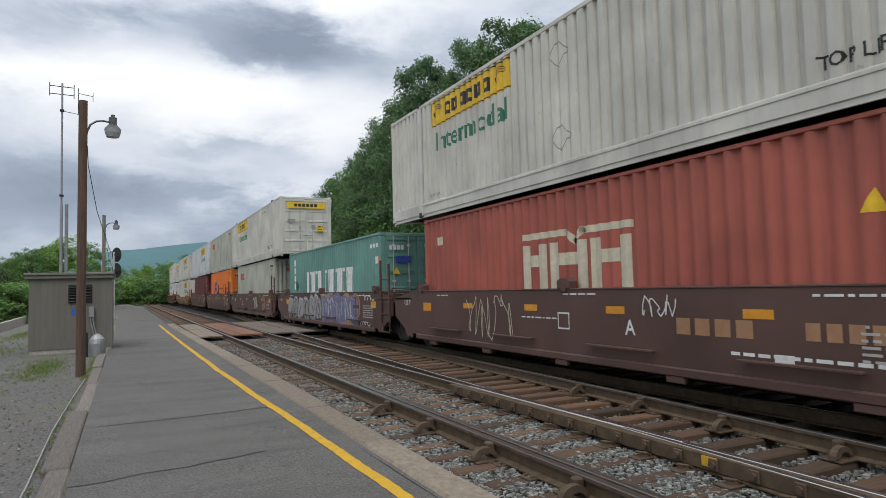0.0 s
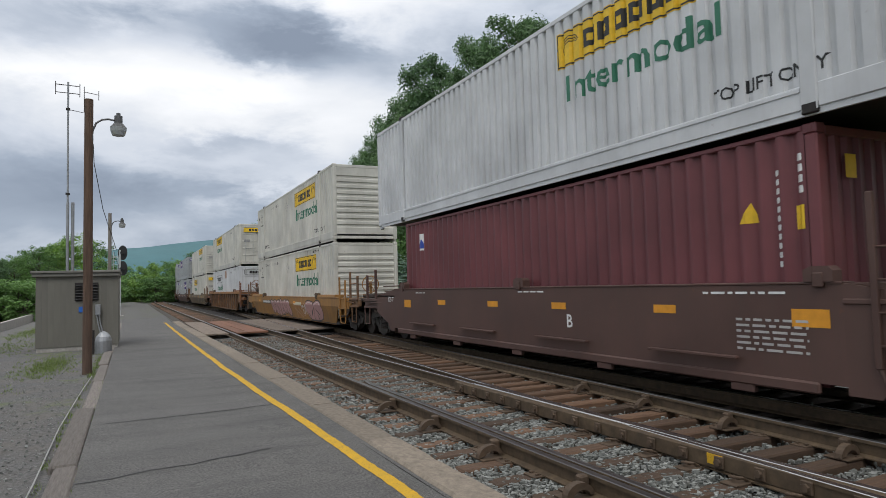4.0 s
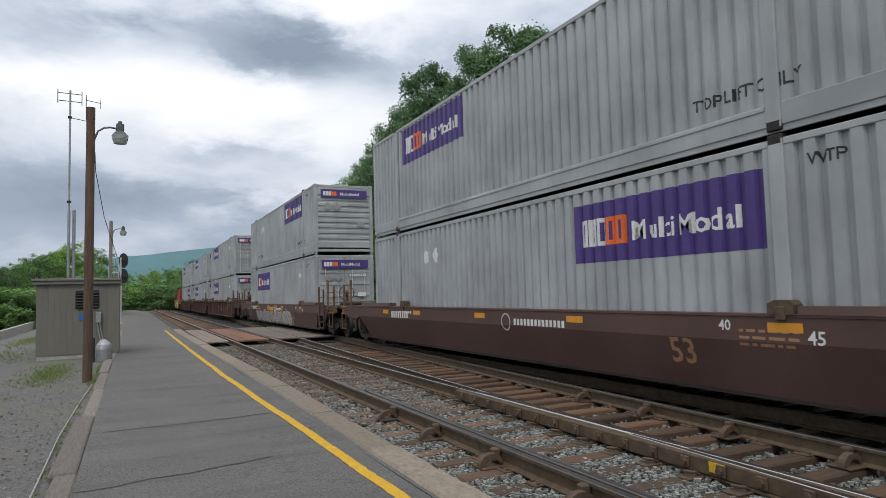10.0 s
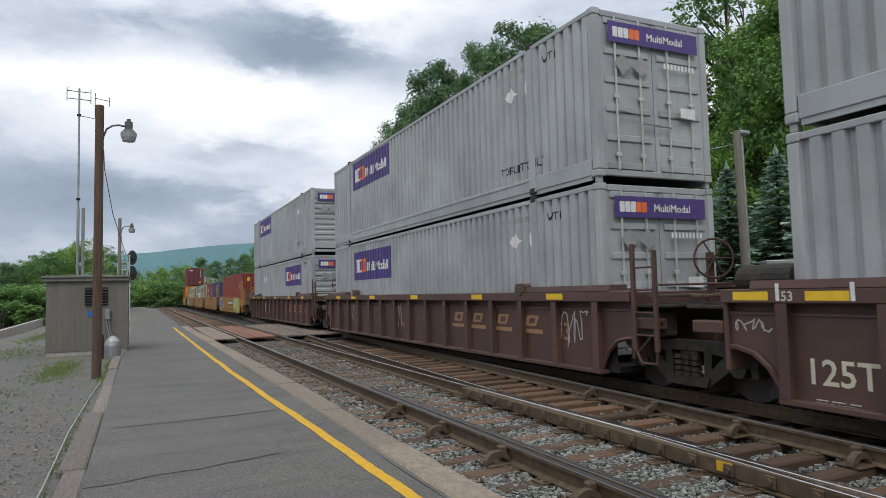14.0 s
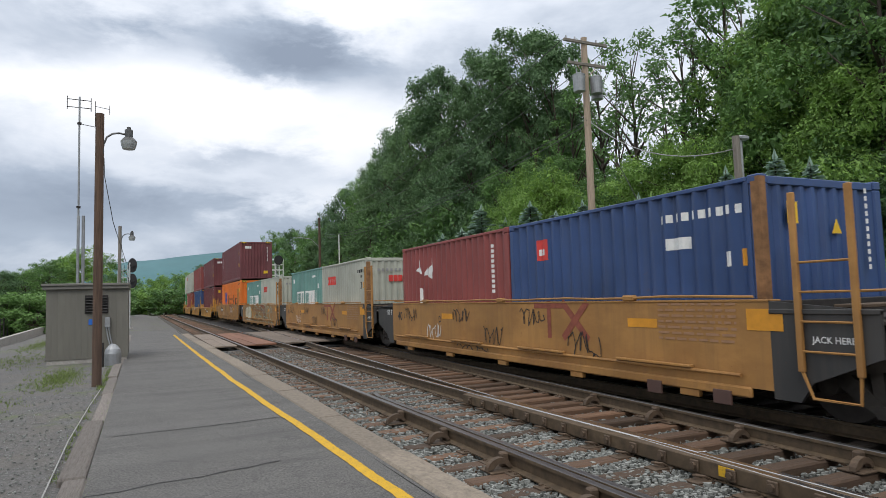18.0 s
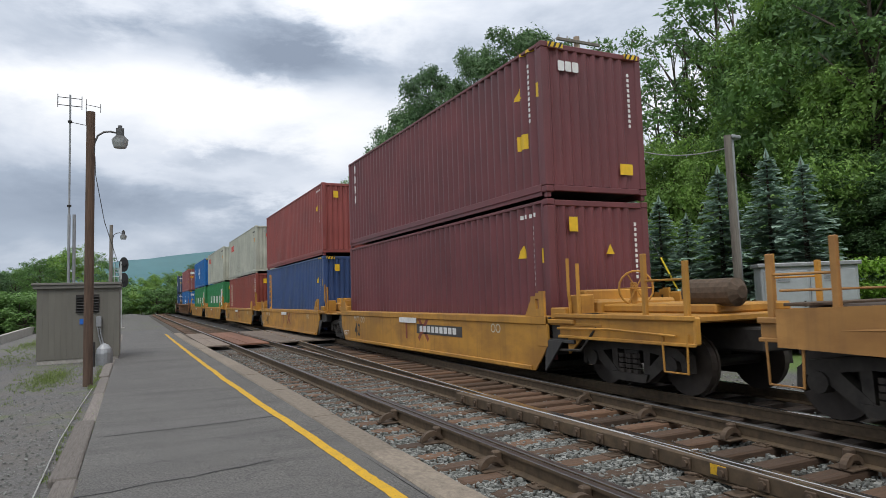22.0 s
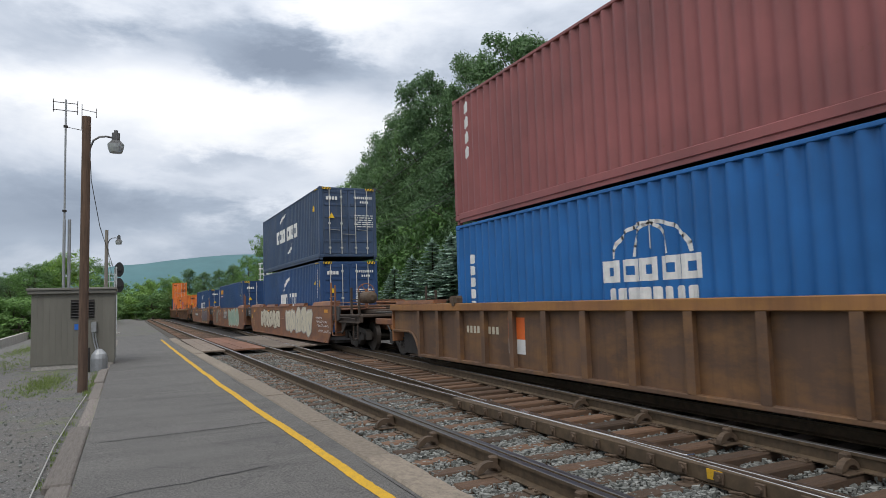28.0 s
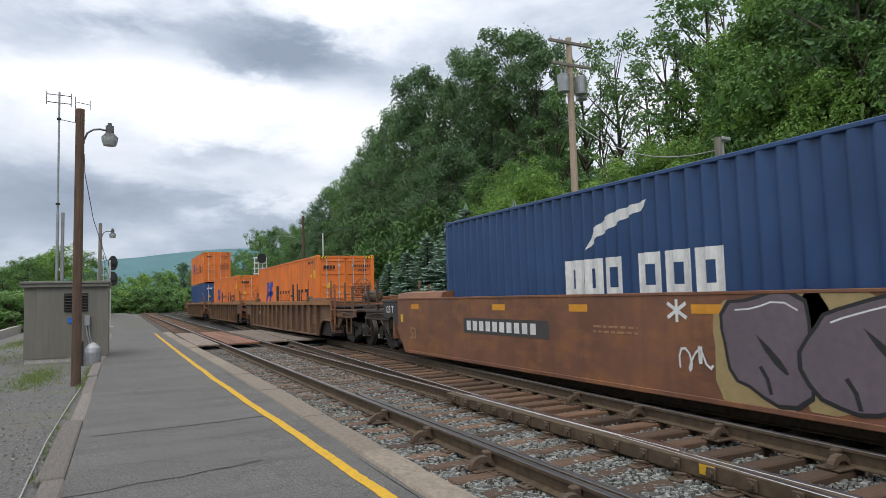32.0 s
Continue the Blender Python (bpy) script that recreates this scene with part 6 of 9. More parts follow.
# ---- well cars ----
def truck_parts(car, y, wheel_gap=1.78):
    """A three-piece freight truck standing on the rails."""
    t = part("truck", kept("bolster", lambda: Shape().box(-1.1, 1.1, -0.16, 0.16, 0.42, 0.66, 0.03).mesh("bolster", M_GREASY)), car, at=pose(0, y, 0))

    def frame_mesh():
        s = Shape()
        s.prism([(-1.16, 0.60), (-1.02, 0.70), (-0.40, 0.78), (0.40, 0.78), (1.02, 0.70), (1.16, 0.60), (1.1, 0.52), (0.3, 0.64), (-0.3, 0.64), (-1.1, 0.52)], "x", -0.1, 0.1)
        for g in (-1, 1):
            s.prism([(g * 0.95, 0.56), (g * 0.66, 0.60), (g * 0.26, 0.26), (g * 0.38, 0.16)], "x", -0.09, 0.09)
            s.prism([(g * 0.30, 0.66), (g * 0.44, 0.66), (g * 0.40, 0.2), (g * 0.28, 0.2)], "x", -0.08, 0.08)
            s.prism([(g * 1.16, 0.6), (g * 1.18, 0.36), (g * 1.08, 0.34), (g * 1.04, 0.56)], "x", -0.09, 0.09)
        s.prism([(-0.42, 0.28), (0.42, 0.28), (0.36, 0.15), (-0.36, 0.15)], "x", -0.13, 0.13)
        s.tube((-0.13, -0.89, 0.46), (0.1, -0.89, 0.46), 0.13, 10).tube((-0.13, 0.89, 0.46), (0.1, 0.89, 0.46), 0.13, 10)
        return s.mesh("side_frame", M_GREASY)
    spring = kept("spring", lambda: Shape().tube((0, 0, 0.26), (0, 0, 0.32), 0.075, 10).tube((0, 0, 0.34), (0, 0, 0.40), 0.075, 10).tube((0, 0, 0.42), (0, 0, 0.48), 0.075, 10).tube((0, 0, 0.50), (0, 0, 0.56), 0.075, 10).mesh("spring", M_WHEEL))
    fr = kept("side_frame", frame_mesh)

    def wheel_mesh():
        s = Shape()
        s.tube((-0.055, 0, 0), (0.055, 0, 0), 0.457, 28).tube((0.05, 0, 0), (0.085, 0, 0), 0.485, 28)
        s.tube((-0.10, 0, 0), (0.1, 0, 0), 0.15, 14)
        return s.mesh("wheel", M_WHEEL)
    wh = kept("wheel", wheel_mesh)
    ax = kept("axle", lambda: Shape().tube((-1.0, 0, 0), (1.0, 0, 0), 0.085, 10).mesh("axle", M_GREASY))
    for sx in (-1, 1):
        part("side_frame", fr, t, at=pose(sx * 1.02, 0, 0))
        for i in (-0.2, 0.0, 0.2):
            part("spring", spring, t, at=pose(sx * 1.1, i * 0.8, 0.02))
        for sy in (-1, 1):
            part("wheel", wh, t, at=pose(sx * 0.755, sy * wheel_gap / 2, 0.457, 0, 0, 0 if sx < 0 else 180))
    for sy in (-1, 1):
        part("axle", ax, t, at=pose(0, sy * wheel_gap / 2, 0.457))


CAR_KINDS = {  # half length of the side plates, half width, bottom and top of the plates, slope of the ends
    "flat": (6.45, 1.47, 0.28, 1.50, 0.0), "slope": (9.3, 1.50, 0.20, 1.22, 1.0), "ribbed": (9.3, 1.50, 0.18, 1.50, 0.0),
    "pipe": (6.32, 1.47, 0.24, 1.43, 0.0), "low": (6.3, 1.50, 0.15, 1.15, 0.0), "wide": (8.95, 1.50, 0.12, 1.52, 0.9)}


M_CHARCOAL = painted("charcoal_end_paint", (0.035, 0.034, 0.033), 0.6, 0.35, (0.09, 0.075, 0.06), 0.3)


def car_end(car, kind, paint, key, mat, hl, hw, z0, z1, half, sy):
    """One end of a car: bulkhead, drawbar, platform, ladder and plates; drawn for the near end, turned for the far one."""
    turn = pose(0, 0, 0, 0, 0, 0 if sy < 0 else 180)
    # seen from the near side, the ladder of a turned end stands on the other wall: draw both walls alike
    reach = min(1.45, half - hl - 0.05)
    gear_mat = M_GRIME if kind == "wide" else PAINT["car_umber"] if kind == "slope" or kind == "ribbed" and paint == "car_rust" else mat
    e = -hl - reach

    def both(name, tag, make, material, label=""):
        """The same piece on both walls, each a part."""
        for sx in (-1, 1):
            def one():
                s = Shape()
                make(s, sx)
                return s.mesh(name, material)
            part(name, kept((tag, *key, half, sx), one), car, label, at=turn)

    def bulkhead():
        s = Shape().box(-hw + 0.04, hw - 0.04, -hl - 0.02, -hl + 0.05, z0 + 0.3, z1 - 0.02, 0.01)
        return s.box(-0.42, 0.42, -half + 0.1, -hl, 0.66, 1.0, 0.03).mesh("bulkhead", M_DARKSTEEL if kind in ("low", "pipe") else mat)
    part("bulkhead", kept(("bulk", *key, half), bulkhead), car, at=turn)
    deck = {"flat": 1.2, "pipe": 1.2, "low": 1.04, "slope": 1.05, "ribbed": 1.3, "wide": 1.4}[kind]
    part("end_platform", kept(("deck", *key, half), lambda: Shape().box(-hw + 0.06, hw - 0.06, e, -hl, deck - 0.05, deck, 0.01).mesh("end_platform", M_GREASY if kind in ("slope", "ribbed", "flat", "pipe") else mat)), car, at=turn)
    if kind in ("flat", "pipe"):
        dark = M_CHARCOAL if kind == "pipe" else mat
        for sx in (-1, 1):
            long_end = kind == "pipe" and half > 9
            if long_end:
                part("end_plate", kept(("lplate", *key, half, sx), lambda: Shape().prism([(-hl, z0 + 0.03), (-hl - 0.75, z0 + 0.03), (-hl - 1.35, 0.82), (-hl - 2.9, 0.86), (-hl - 2.9, 1.3), (-hl, z1 - 0.02)], "x", sx * (hw - 0.02) - 0.02, sx * (hw - 0.02) + 0.02).mesh("end_plate", mat)), car, at=turn)
                continue
            part("end_plate", kept(("eplate", *key, half, sx), lambda: Shape().prism([(-hl, z0 + 0.03), (-hl - 0.34, z0 + 0.03), (-hl - 0.5, 0.5), (e - 0.0, 0.82), (e, 1.3), (-hl, z1 - 0.02)], "x", sx * (hw - 0.02) - 0.02, sx * (hw - 0.02) + 0.02).box(sx * (hw - 0.03) - 0.05, sx * (hw - 0.03) + 0.03, e, -hl, 1.26, 1.32, 0.01).mesh("end_plate", dark)), car, "charcoal end plate with cut-away corner" if kind == "pipe" else "", at=turn)
    if kind == "low":
        def gusset(s, sx):
            x0, x1 = sx * hw - 0.025, sx * hw + 0.025
            y = -hl + 0.02
            s.box(x0, x1, y, y + 0.16, z1, z1 + 0.45).box(x0, x1, y + 0.26, y + 0.42, z1, z1 + 0.36).box(x0, x1, y + 0.16, y + 0.26, z1, z1 + 0.13).box(x0, x1, y + 0.16, y + 0.26, z1 + 0.31, z1 + 0.42)
            s.prism([(y + 0.42, z1), (y + 0.62, z1), (y + 0.42, z1 + 0.3)], "x", x0, x1)
        both("bracket", "gusset", gusset, mat, "upright bracket with a slotted hole")

        def shelf(s, sx):
            a, b = sorted((sx * (hw - 0.02), sx * 0.75))
            s.box(a, b, -hl - 0.76, -hl, 1.02, 1.1, 0.015)
            s.box(*sorted((sx * (hw - 0.06), sx * (hw - 0.4))), -hl - 0.5, -hl - 0.06, 1.1, 1.3, 0.02)
            s.box(*sorted((sx * (hw - 0.2), sx * (hw - 0.5))), -hl - 0.76, -hl - 0.46, 1.1, 1.52, 0.02)
        both("shelf", "shelf", shelf, mat, "stepped yellow end shelf")

        def sill(s, sx):
            s.box(*sorted((sx * (hw - 0.12), sx * (hw - 0.35))), -hl - 0.72, -hl, 0.72, 1.02, 0.02)
            s.box(*sorted((sx * (hw - 0.04), sx * (hw - 0.3))), -hl - 0.72, -hl, 0.69, 0.75, 0.01)
        both("end_sill", "esill", sill, M_CHARCOAL, "charcoal end sill")

        def wedge(s, sx):
            s.prism([(-hl + 0.1, 0.16), (-hl + 0.05, 0.72), (-hl - 0.45, 0.72)], "x", sx * (hw - 0.03) - 0.02, sx * (hw - 0.03) + 0.02)
        both("end_plate", "wedge", wedge, M_CHARCOAL, "charcoal diagonal end plate")

        def stanchion(s, sx):
            s.box(*sorted((sx * (hw + 0.01), sx * (hw - 0.12))), -hl - 0.02, -hl + 0.3, 0.6, 1.0, 0.015)
        both("stanchion", "stan", stanchion, mat)
        hump = Shape().box(-0.9, 0.9, -hl - 0.75, -hl - 0.12, 1.1, 1.42, 0.05).box(-0.75, 0.75, -hl - 0.2, -hl + 0.02, 1.1, 1.6, 0.03)
        part("end_box", kept(("ebox", *key), lambda: hump.mesh("end_box", mat)), car, at=turn)
    if kind == "wide":
        def hatch(s, sx):
            s.prism([(sx * (hw - 0.0), z1 + 0.01), (sx * (hw - 0.06), z1 + 0.13), (sx * (hw - 0.36), z1 + 0.17), (sx * (hw - 0.36), z1 + 0.01)], "y", -hl + 0.45, -hl + 3.1)
        both("hatch", "hatch", hatch, mat, "sloped rusty ledge over the end of the well")

        def side_box(s, sx):
            s.prism([(-hl + 0.42, z1 - 0.06), (-hl - 0.62, z1 - 0.1), (-hl - 0.62, 1.02), (-hl - 0.2, 0.97), (-hl + 0.02, z1 - 0.46), (-hl + 0.42, 0.72)], "x", *sorted((sx * (hw - 0.05), sx * (hw + 0.006))))
            s.box(*sorted((sx * (hw - 0.02), sx * (hw + 0.02))), -hl - 0.62, -hl + 0.42, z1 - 0.1, z1 - 0.04, 0.008)
        both("side_box", "sbox", side_box, M_CHARCOAL, "charcoal end plate of the well")
    if kind in ("ribbed", "slope"):
        def lid(s, sx):
            s.prism([(sx * (hw + 0.02), z1 + 0.005), (sx * (hw - 0.0), z1 + 0.1), (sx * (hw - 0.34), z1 + 0.1), (sx * (hw - 0.34), z1 + 0.005)], "y", -hl + 0.45, -hl + 2.9)
        both("top_ledge", "lid", lid, mat)
    if kind in ("slope", "ribbed"):
        # dark wheel house that closes the well above the truck
        ya, yb = (-hl + 0.55, -hl + 2.1) if kind == "ribbed" else (-hl - 0.3, -hl + 1.25)

        def wheel_house(s, sx):
            inset = 0.17 if kind == "ribbed" else 0.6
            s.box(*sorted((sx * (hw - inset), sx * (hw - inset - 0.02))), ya, yb, 0.2, 0.95)
        both("wheel_house", "whouse", wheel_house, M_DARKSTEEL)

        def sill_beam(s, sx):
            s.box(*sorted((sx * (hw - 0.02), sx * (hw - 0.22))), e + 0.12, -hl - 0.03, 0.93, 1.1, 0.02)
        both("end_sill", "beam", sill_beam, mat)
    # ladder posts with rungs and a stirrup
    top = {"flat": 2.4, "pipe": 2.7, "low": 2.15, "slope": 1.95, "ribbed": 2.2, "wide": 2.35}[kind]
    y0 = {"flat": -hl - 0.35, "pipe": -hl - (0.40 if half < 9 else 2.2), "low": -hl - 0.52, "slope": -hl - 0.25, "ribbed": -hl - 0.12, "wide": -hl + 0.28}[kind]
    if sy > 0:
        top = z1
    gap = {"low": 0.4, "wide": 0.5}.get(kind, 0.66)
    if kind == "ribbed":
        gap = 0.45
    foot = 0.34 if kind in ("flat", "pipe", "slope") else 0.45

    def ladder(s, sx):
        x = sx * (hw + 0.03)
        if kind == "low":
            x = sx * (hw - 0.16)
            s.path([(x, y0, 1.1), (x, y0, 1.4), (x + sx * 0.04, y0 - 0.02, 1.55), (x + sx * 0.04, y0 - 0.02, top)], 0.03, 6).path([(x, y0 - gap * 0.6, 1.1), (x, y0 - gap * 0.6, top - 0.1)], 0.035, 6)
            return
        s.box(x - 0.028, x + 0.028, y0 - 0.035, y0 + 0.035, 0.62, top, 0.008).box(x - 0.028, x + 0.028, y0 - gap - 0.035, y0 - gap + 0.035, 0.62, top - 0.12, 0.008)
        s.path([(x, y0, 0.64), (x, y0 - 0.12, foot), (x, y0 - gap + 0.02, foot), (x, y0 - gap, 0.64)], 0.02, 6)
        z = 0.85
        while z < min(top - 0.2, 1.9):
            s.path([(x, y0, z), (x, y0 - gap, z)], 0.014, 6)
            z += 0.33
    if kind == "pipe":
        x = -hw - 0.03
        post = kept(("lpost", *key, half, sy), lambda: Shape().box(x - 0.028, x + 0.028, -0.035, 0.035, 0.62, top - 0.06, 0.008).mesh("ladder_post", mat))
        part("ladder_post", post, car, "upright ladder post", at=turn @ pose(0, y0, 0.0))
        part("ladder_post", post, car, "upright ladder post", at=turn @ pose(0, y0 - gap, 0.0))
        part("stirrup", kept(("stir", *key, half, sy), lambda: Shape().path([(x, y0, 0.64), (x, y0 - 0.12, foot), (x, y0 - gap + 0.02, foot), (x, y0 - gap, 0.64)], 0.02, 6).mesh("stirrup", mat)), car, at=turn)
        rung = kept(("rung", *key, half, sy), lambda: Shape().path([(x, y0, 0), (x, y0 - gap, 0)], 0.014, 6).mesh("rung", mat))
        for i in range(4):
            if 0.85 + 0.33 * i < min(top - 0.2, 1.9):
                part("rung", rung, car, at=turn @ pose(0, 0, 0.85 + 0.33 * i))
    else:
        s_ = Shape()
        ladder(s_, -1)
        part("ladder", kept(("ladder", *key, half, sy), lambda: s_.mesh("ladder", mat)), car, "ladder posts with rungs and a stirrup", at=turn)
    if kind != "low":
        part("handrail", kept(("hand", *key, half), lambda: Shape().path([(-hw + 0.05, y0 - gap, z1 + 0.08), (hw - 0.05, y0 - gap, z1 + 0.08)], 0.016, 6).mesh("handrail", mat)), car, at=turn)
        part("crossover_step", kept(("xstep", *key, half), lambda: Shape().box(-hw + 0.08, hw - 0.08, y0 - gap, y0 - gap + 0.32, z1 - 0.1, z1 - 0.06, 0.008).mesh("crossover_step", M_BRACE)), car, at=turn)
    if half - hl > 2.2:
        # the long outer end over the truck
        y1 = -half + 0.35
        part("outer_deck", kept(("odeck", *key, half), lambda: Shape().box(-hw + 0.18, hw - 0.18, y1, -hl - 0.4, 1.1, 1.2, 0.02).box(-0.8, 0.8, y1 + 0.2, -hl - 0.6, 1.2, 1.34, 0.03).mesh("outer_deck", gear_mat if kind == "low" else M_GRIME)), car, at=turn)

        def edge_beam(s, sx):
            zl = 0.8 if kind == "low" else 0.93
            s.box(*sorted((sx * (hw - 0.07), sx * (hw - 0.2))), y1, -hl - 0.3, zl, 1.18, 0.02)
            s.box(*sorted((sx * (hw - 0.02), sx * (hw - 0.1))), y1, -hl - 0.2, 1.13, 1.2, 0.01)
            s.box(*sorted((sx * (hw - 0.03), sx * (hw - 0.1))), y1, -hl - 0.3, zl - 0.02, zl + 0.03, 0.01)
            s.path([(sx * (hw - 0.03), -hl - 0.3, zl + 0.14), (sx * (hw - 0.01), (y1 - hl) / 2, zl + 0.17), (sx * (hw - 0.03), y1 + 0.3, zl + 0.12)], 0.02, 6)
            s.prism([(-hl - 0.5, 0.95), (-hl - 1.1, 0.95), (-hl - 0.5, 0.5)], "x", sx * (hw - 0.12) - 0.02, sx * (hw - 0.12) + 0.02)
        both("edge_beam", "obeam", edge_beam, gear_mat)

        def stake(s, sx):
            for y, h in ((y1 + 0.15, 1.95), (y1 + 0.95, 2.1)):
                s.box(*sorted((sx * (hw - 0.08), sx * (hw - 0.15))), y - 0.04, y + 0.04, 1.16, h, 0.01)
            s.path([(sx * (hw - 0.12), y1 + 0.15, 1.7), (sx * (hw - 0.12), y1 + 0.95, 1.7)], 0.016, 6)
            s.path([(sx * (hw - 0.04), y1 + 0.1, 0.95), (sx * (hw - 0.04), y1 + 0.12, 0.42), (sx * (hw - 0.04), y1 + 0.55, 0.42), (sx * (hw - 0.04), y1 + 0.57, 0.95)], 0.018, 6)
        both("stake", "ostake", stake, gear_mat, "upright posts with a grab rail and stirrup")
    if half > 9.7 or kind in ("slope", "ribbed"):
        part("brake_gear", kept(("gear", *key, half), lambda: Shape().box(-hw + 0.1, -hw + 0.5, e + 0.2, e + 0.62, 0.82, 1.2, 0.03).tube((-hw + 0.15, e + 0.85, 0.75), (0.4, e + 0.85, 0.75), 0.12, 12).path([(-hw + 0.1, e + 0.1, 1.05), (-hw + 0.02, e + 0.5, 0.6), (-hw + 0.1, -hl, 0.55)], 0.025, 6).mesh("brake_gear", M_GREASY)), car, "greasy brake cylinder and rods", at=turn)
    if half > 10:
        part("coupler", kept(("coupler", round(half, 1)), lambda: Shape().box(-0.11, 0.11, -half - 0.12, -half + 0.7, 0.72, 0.98, 0.03).box(-0.2, 0.2, -half - 0.14, -half + 0.12, 0.68, 1.0, 0.05).mesh("coupler", M_GREASY)), car, at=turn)
        part("air_hose", kept(("hose", round(half, 1)), lambda: Shape().path([(-0.5, -half + 0.3, 0.85), (-0.48, -half + 0.05, 0.6), (-0.45, -half - 0.1, 0.35), (-0.4, -half - 0.3, 0.3)], 0.03, 8).mesh("air_hose", M_BLACK)), car, at=turn)


def well_car(kind, paint, halves, near_truck, far_truck, ladder_near=True, extras=None):
    hl, hw, z0, z1, sl = CAR_KINDS[kind]
    if kind == "ribbed":
        hl = 9.75 if min(halves) > 10 else 8.95
    mat = PAINT[paint]
    dull = kind == "ribbed" and paint == "car_rust"
    body_mat, chord_mat = (PAINT["car_umber"], PAINT["car_chord"]) if dull else (mat, mat)
    key = (kind, paint, round(hl, 2))
    car = thing("well_car", "", "freight car", "well cars of the train")
    inner = SIZES["53"][1] / 2 + 0.03 if kind in ("slope", "ribbed", "wide") else 1.25

    def plate():
        s = Shape()
        if kind == "slope":
            zb, xi = BEND_Z, -hw + BEND_RATIO * (BEND_Z - z0)
            s.prism([(-hl - 1.15, zb - 0.06), (-hl, zb - 0.1), (-hl + 0.12, zb), (hl - 0.12, zb), (hl, zb - 0.1), (hl + 1.15, zb - 0.06), (hl + 1.15, z1), (-hl - 1.15, z1)], "x", -hw, -hw + 0.035)
            low = [(-hw, -hl + 0.12, zb), (-hw, hl - 0.12, zb), (xi, hl - sl, z0), (xi, -hl + sl, z0)]
            s.add(low + [(x + 0.035, y, z) for x, y, z in low], [(0, 1, 2, 3), (7, 6, 5, 4), (0, 4, 5, 1), (1, 5, 6, 2), (2, 6, 7, 3), (3, 7, 4, 0)])
            s.box(-hw - 0.012, -inner, -hl, hl, z1 - 0.03, z1 + 0.012, 0.006)
        elif kind == "wide":
            s.prism([(-hl + sl, z0), (hl - sl, z0), (hl, z1 - 0.42), (hl, z1), (-hl, z1), (-hl, z1 - 0.42)], "x", -hw, -hw + 0.035)
            s.box(-hw - 0.012, -inner, -hl, hl, z1 - 0.03, z1 + 0.012, 0.006)
            s.box(-hw - 0.02, -hw, -hl + 1.2, hl - 1.2, z0, z0 + 0.07, 0.008)
        elif kind == "ribbed":
            zt = z1 - 0.1 if dull else z1 - 0.29
            edge = [(hl, 0.78), (hl, zt), (-hl, zt), (-hl, 0.78)]
            arch = [(y + (0.0 if dull else 1.0), z) for y, z in ((hl - 1.15, 0.78), (hl - 1.4, 0.72), (hl - 1.6, 0.56), (hl - 1.75, 0.35), (hl - 1.82, z0))]
            s.prism([(-y, z) for y, z in arch] + arch[::-1] + edge, "x", -hw + 0.1, -hw + 0.13)
            for sg in (-1, 1):
                lip = [(-hw + 0.07, sg * y, z) for y, z in [(hl, 0.78)] + arch]
                s.path(lip, 0.035, 5)
            if not dull:
                s.box(-hw + 0.085, -hw + 0.14, -hl, hl, zt - 0.03, zt + 0.012, 0.006)
                s.box(-hw + 0.165, -hw + 0.185, -hl, hl, zt - 0.1, z1 - 0.1)
        elif kind == "low":
            s.prism([(-hl + 0.4, z0), (hl - 0.4, z0), (hl, z0 + 0.45), (hl, z1), (-hl, z1), (-hl, z0 + 0.45)], "x", -hw, -hw + 0.03)
            s.box(-hw - 0.03, -inner, -hl, hl, z1 - 0.16, z1, 0.02)
            s.box(-hw - 0.04, -hw, -hl + 0.5, hl - 0.5, z0, z0 + 0.09, 0.015)
        else:
            s.prism([(-hl, z0 + 0.12), (hl, z0 + 0.12), (hl, z1), (-hl, z1)], "x", -hw, -hw + 0.03)
            s.box(-hw - 0.012, -inner, -hl, hl, z1 - 0.03, z1, 0.008)
            s.box(-hw - 0.035, -hw + 0.03, -hl + 0.3, hl - 0.3, z0, z0 + 0.13, 0.02)
        return s.mesh("side_plate", body_mat)
    side = kept(("plate", *key), plate)
    for sx in (-1, 1):
        part("side_plate", side, car, at=pose(0, 0, 0, 0, 0, 0 if sx < 0 else 180))
    if kind == "ribbed":
        chord = kept(("chord", *key), lambda: Shape().box(-hw - 0.02, -inner, -hl, hl, z1 - 0.17, z1, 0.012).mesh("top_chord", chord_mat))
        sill_end = 1.85 if dull else 0.75
        sill = kept(("sill", *key), lambda: Shape().box(-hw - 0.01, -inner, -hl + sill_end, hl - sill_end, z0 - 0.01, z0 + 0.06, 0.01).mesh("bottom_sill", body_mat))
        rib = kept(("rib", *key), lambda: Shape().prism([(-hw - 0.01, z1 - 0.17), (-hw + 0.1, z1 - 0.17), (-hw + 0.1, z0 + 0.05), (-hw - 0.005, z0 + 0.05)], "y", -0.045, 0.045).box(-hw - 0.014, -hw - 0.004, -0.075, 0.075, z0 + 0.06, z1 - 0.17).mesh("rib", body_mat))
        for sx in (-1, 1):
            part("top_chord", chord, car, at=pose(0, 0, 0, 0, 0, 0 if sx < 0 else 180))
            part("bottom_sill", sill, car, at=pose(0, 0, 0, 0, 0, 0 if sx < 0 else 180))
            for i in range(15):
                y = (-hl + sill_end + 0.1) * (1 - i / 7)
                part("rib", rib, car, at=pose(0, y if sx < 0 else -y, 0, 0, 0, 0 if sx < 0 else 180))
    # floor of the well and cross bearers
    part("well_floor", kept(("wfloor", *key), lambda: Shape().box(-inner, inner, -hl + 0.5, hl - 0.5, z0 + 0.02, z0 + 0.12).mesh("well_floor", M_DARKSTEEL)), car)
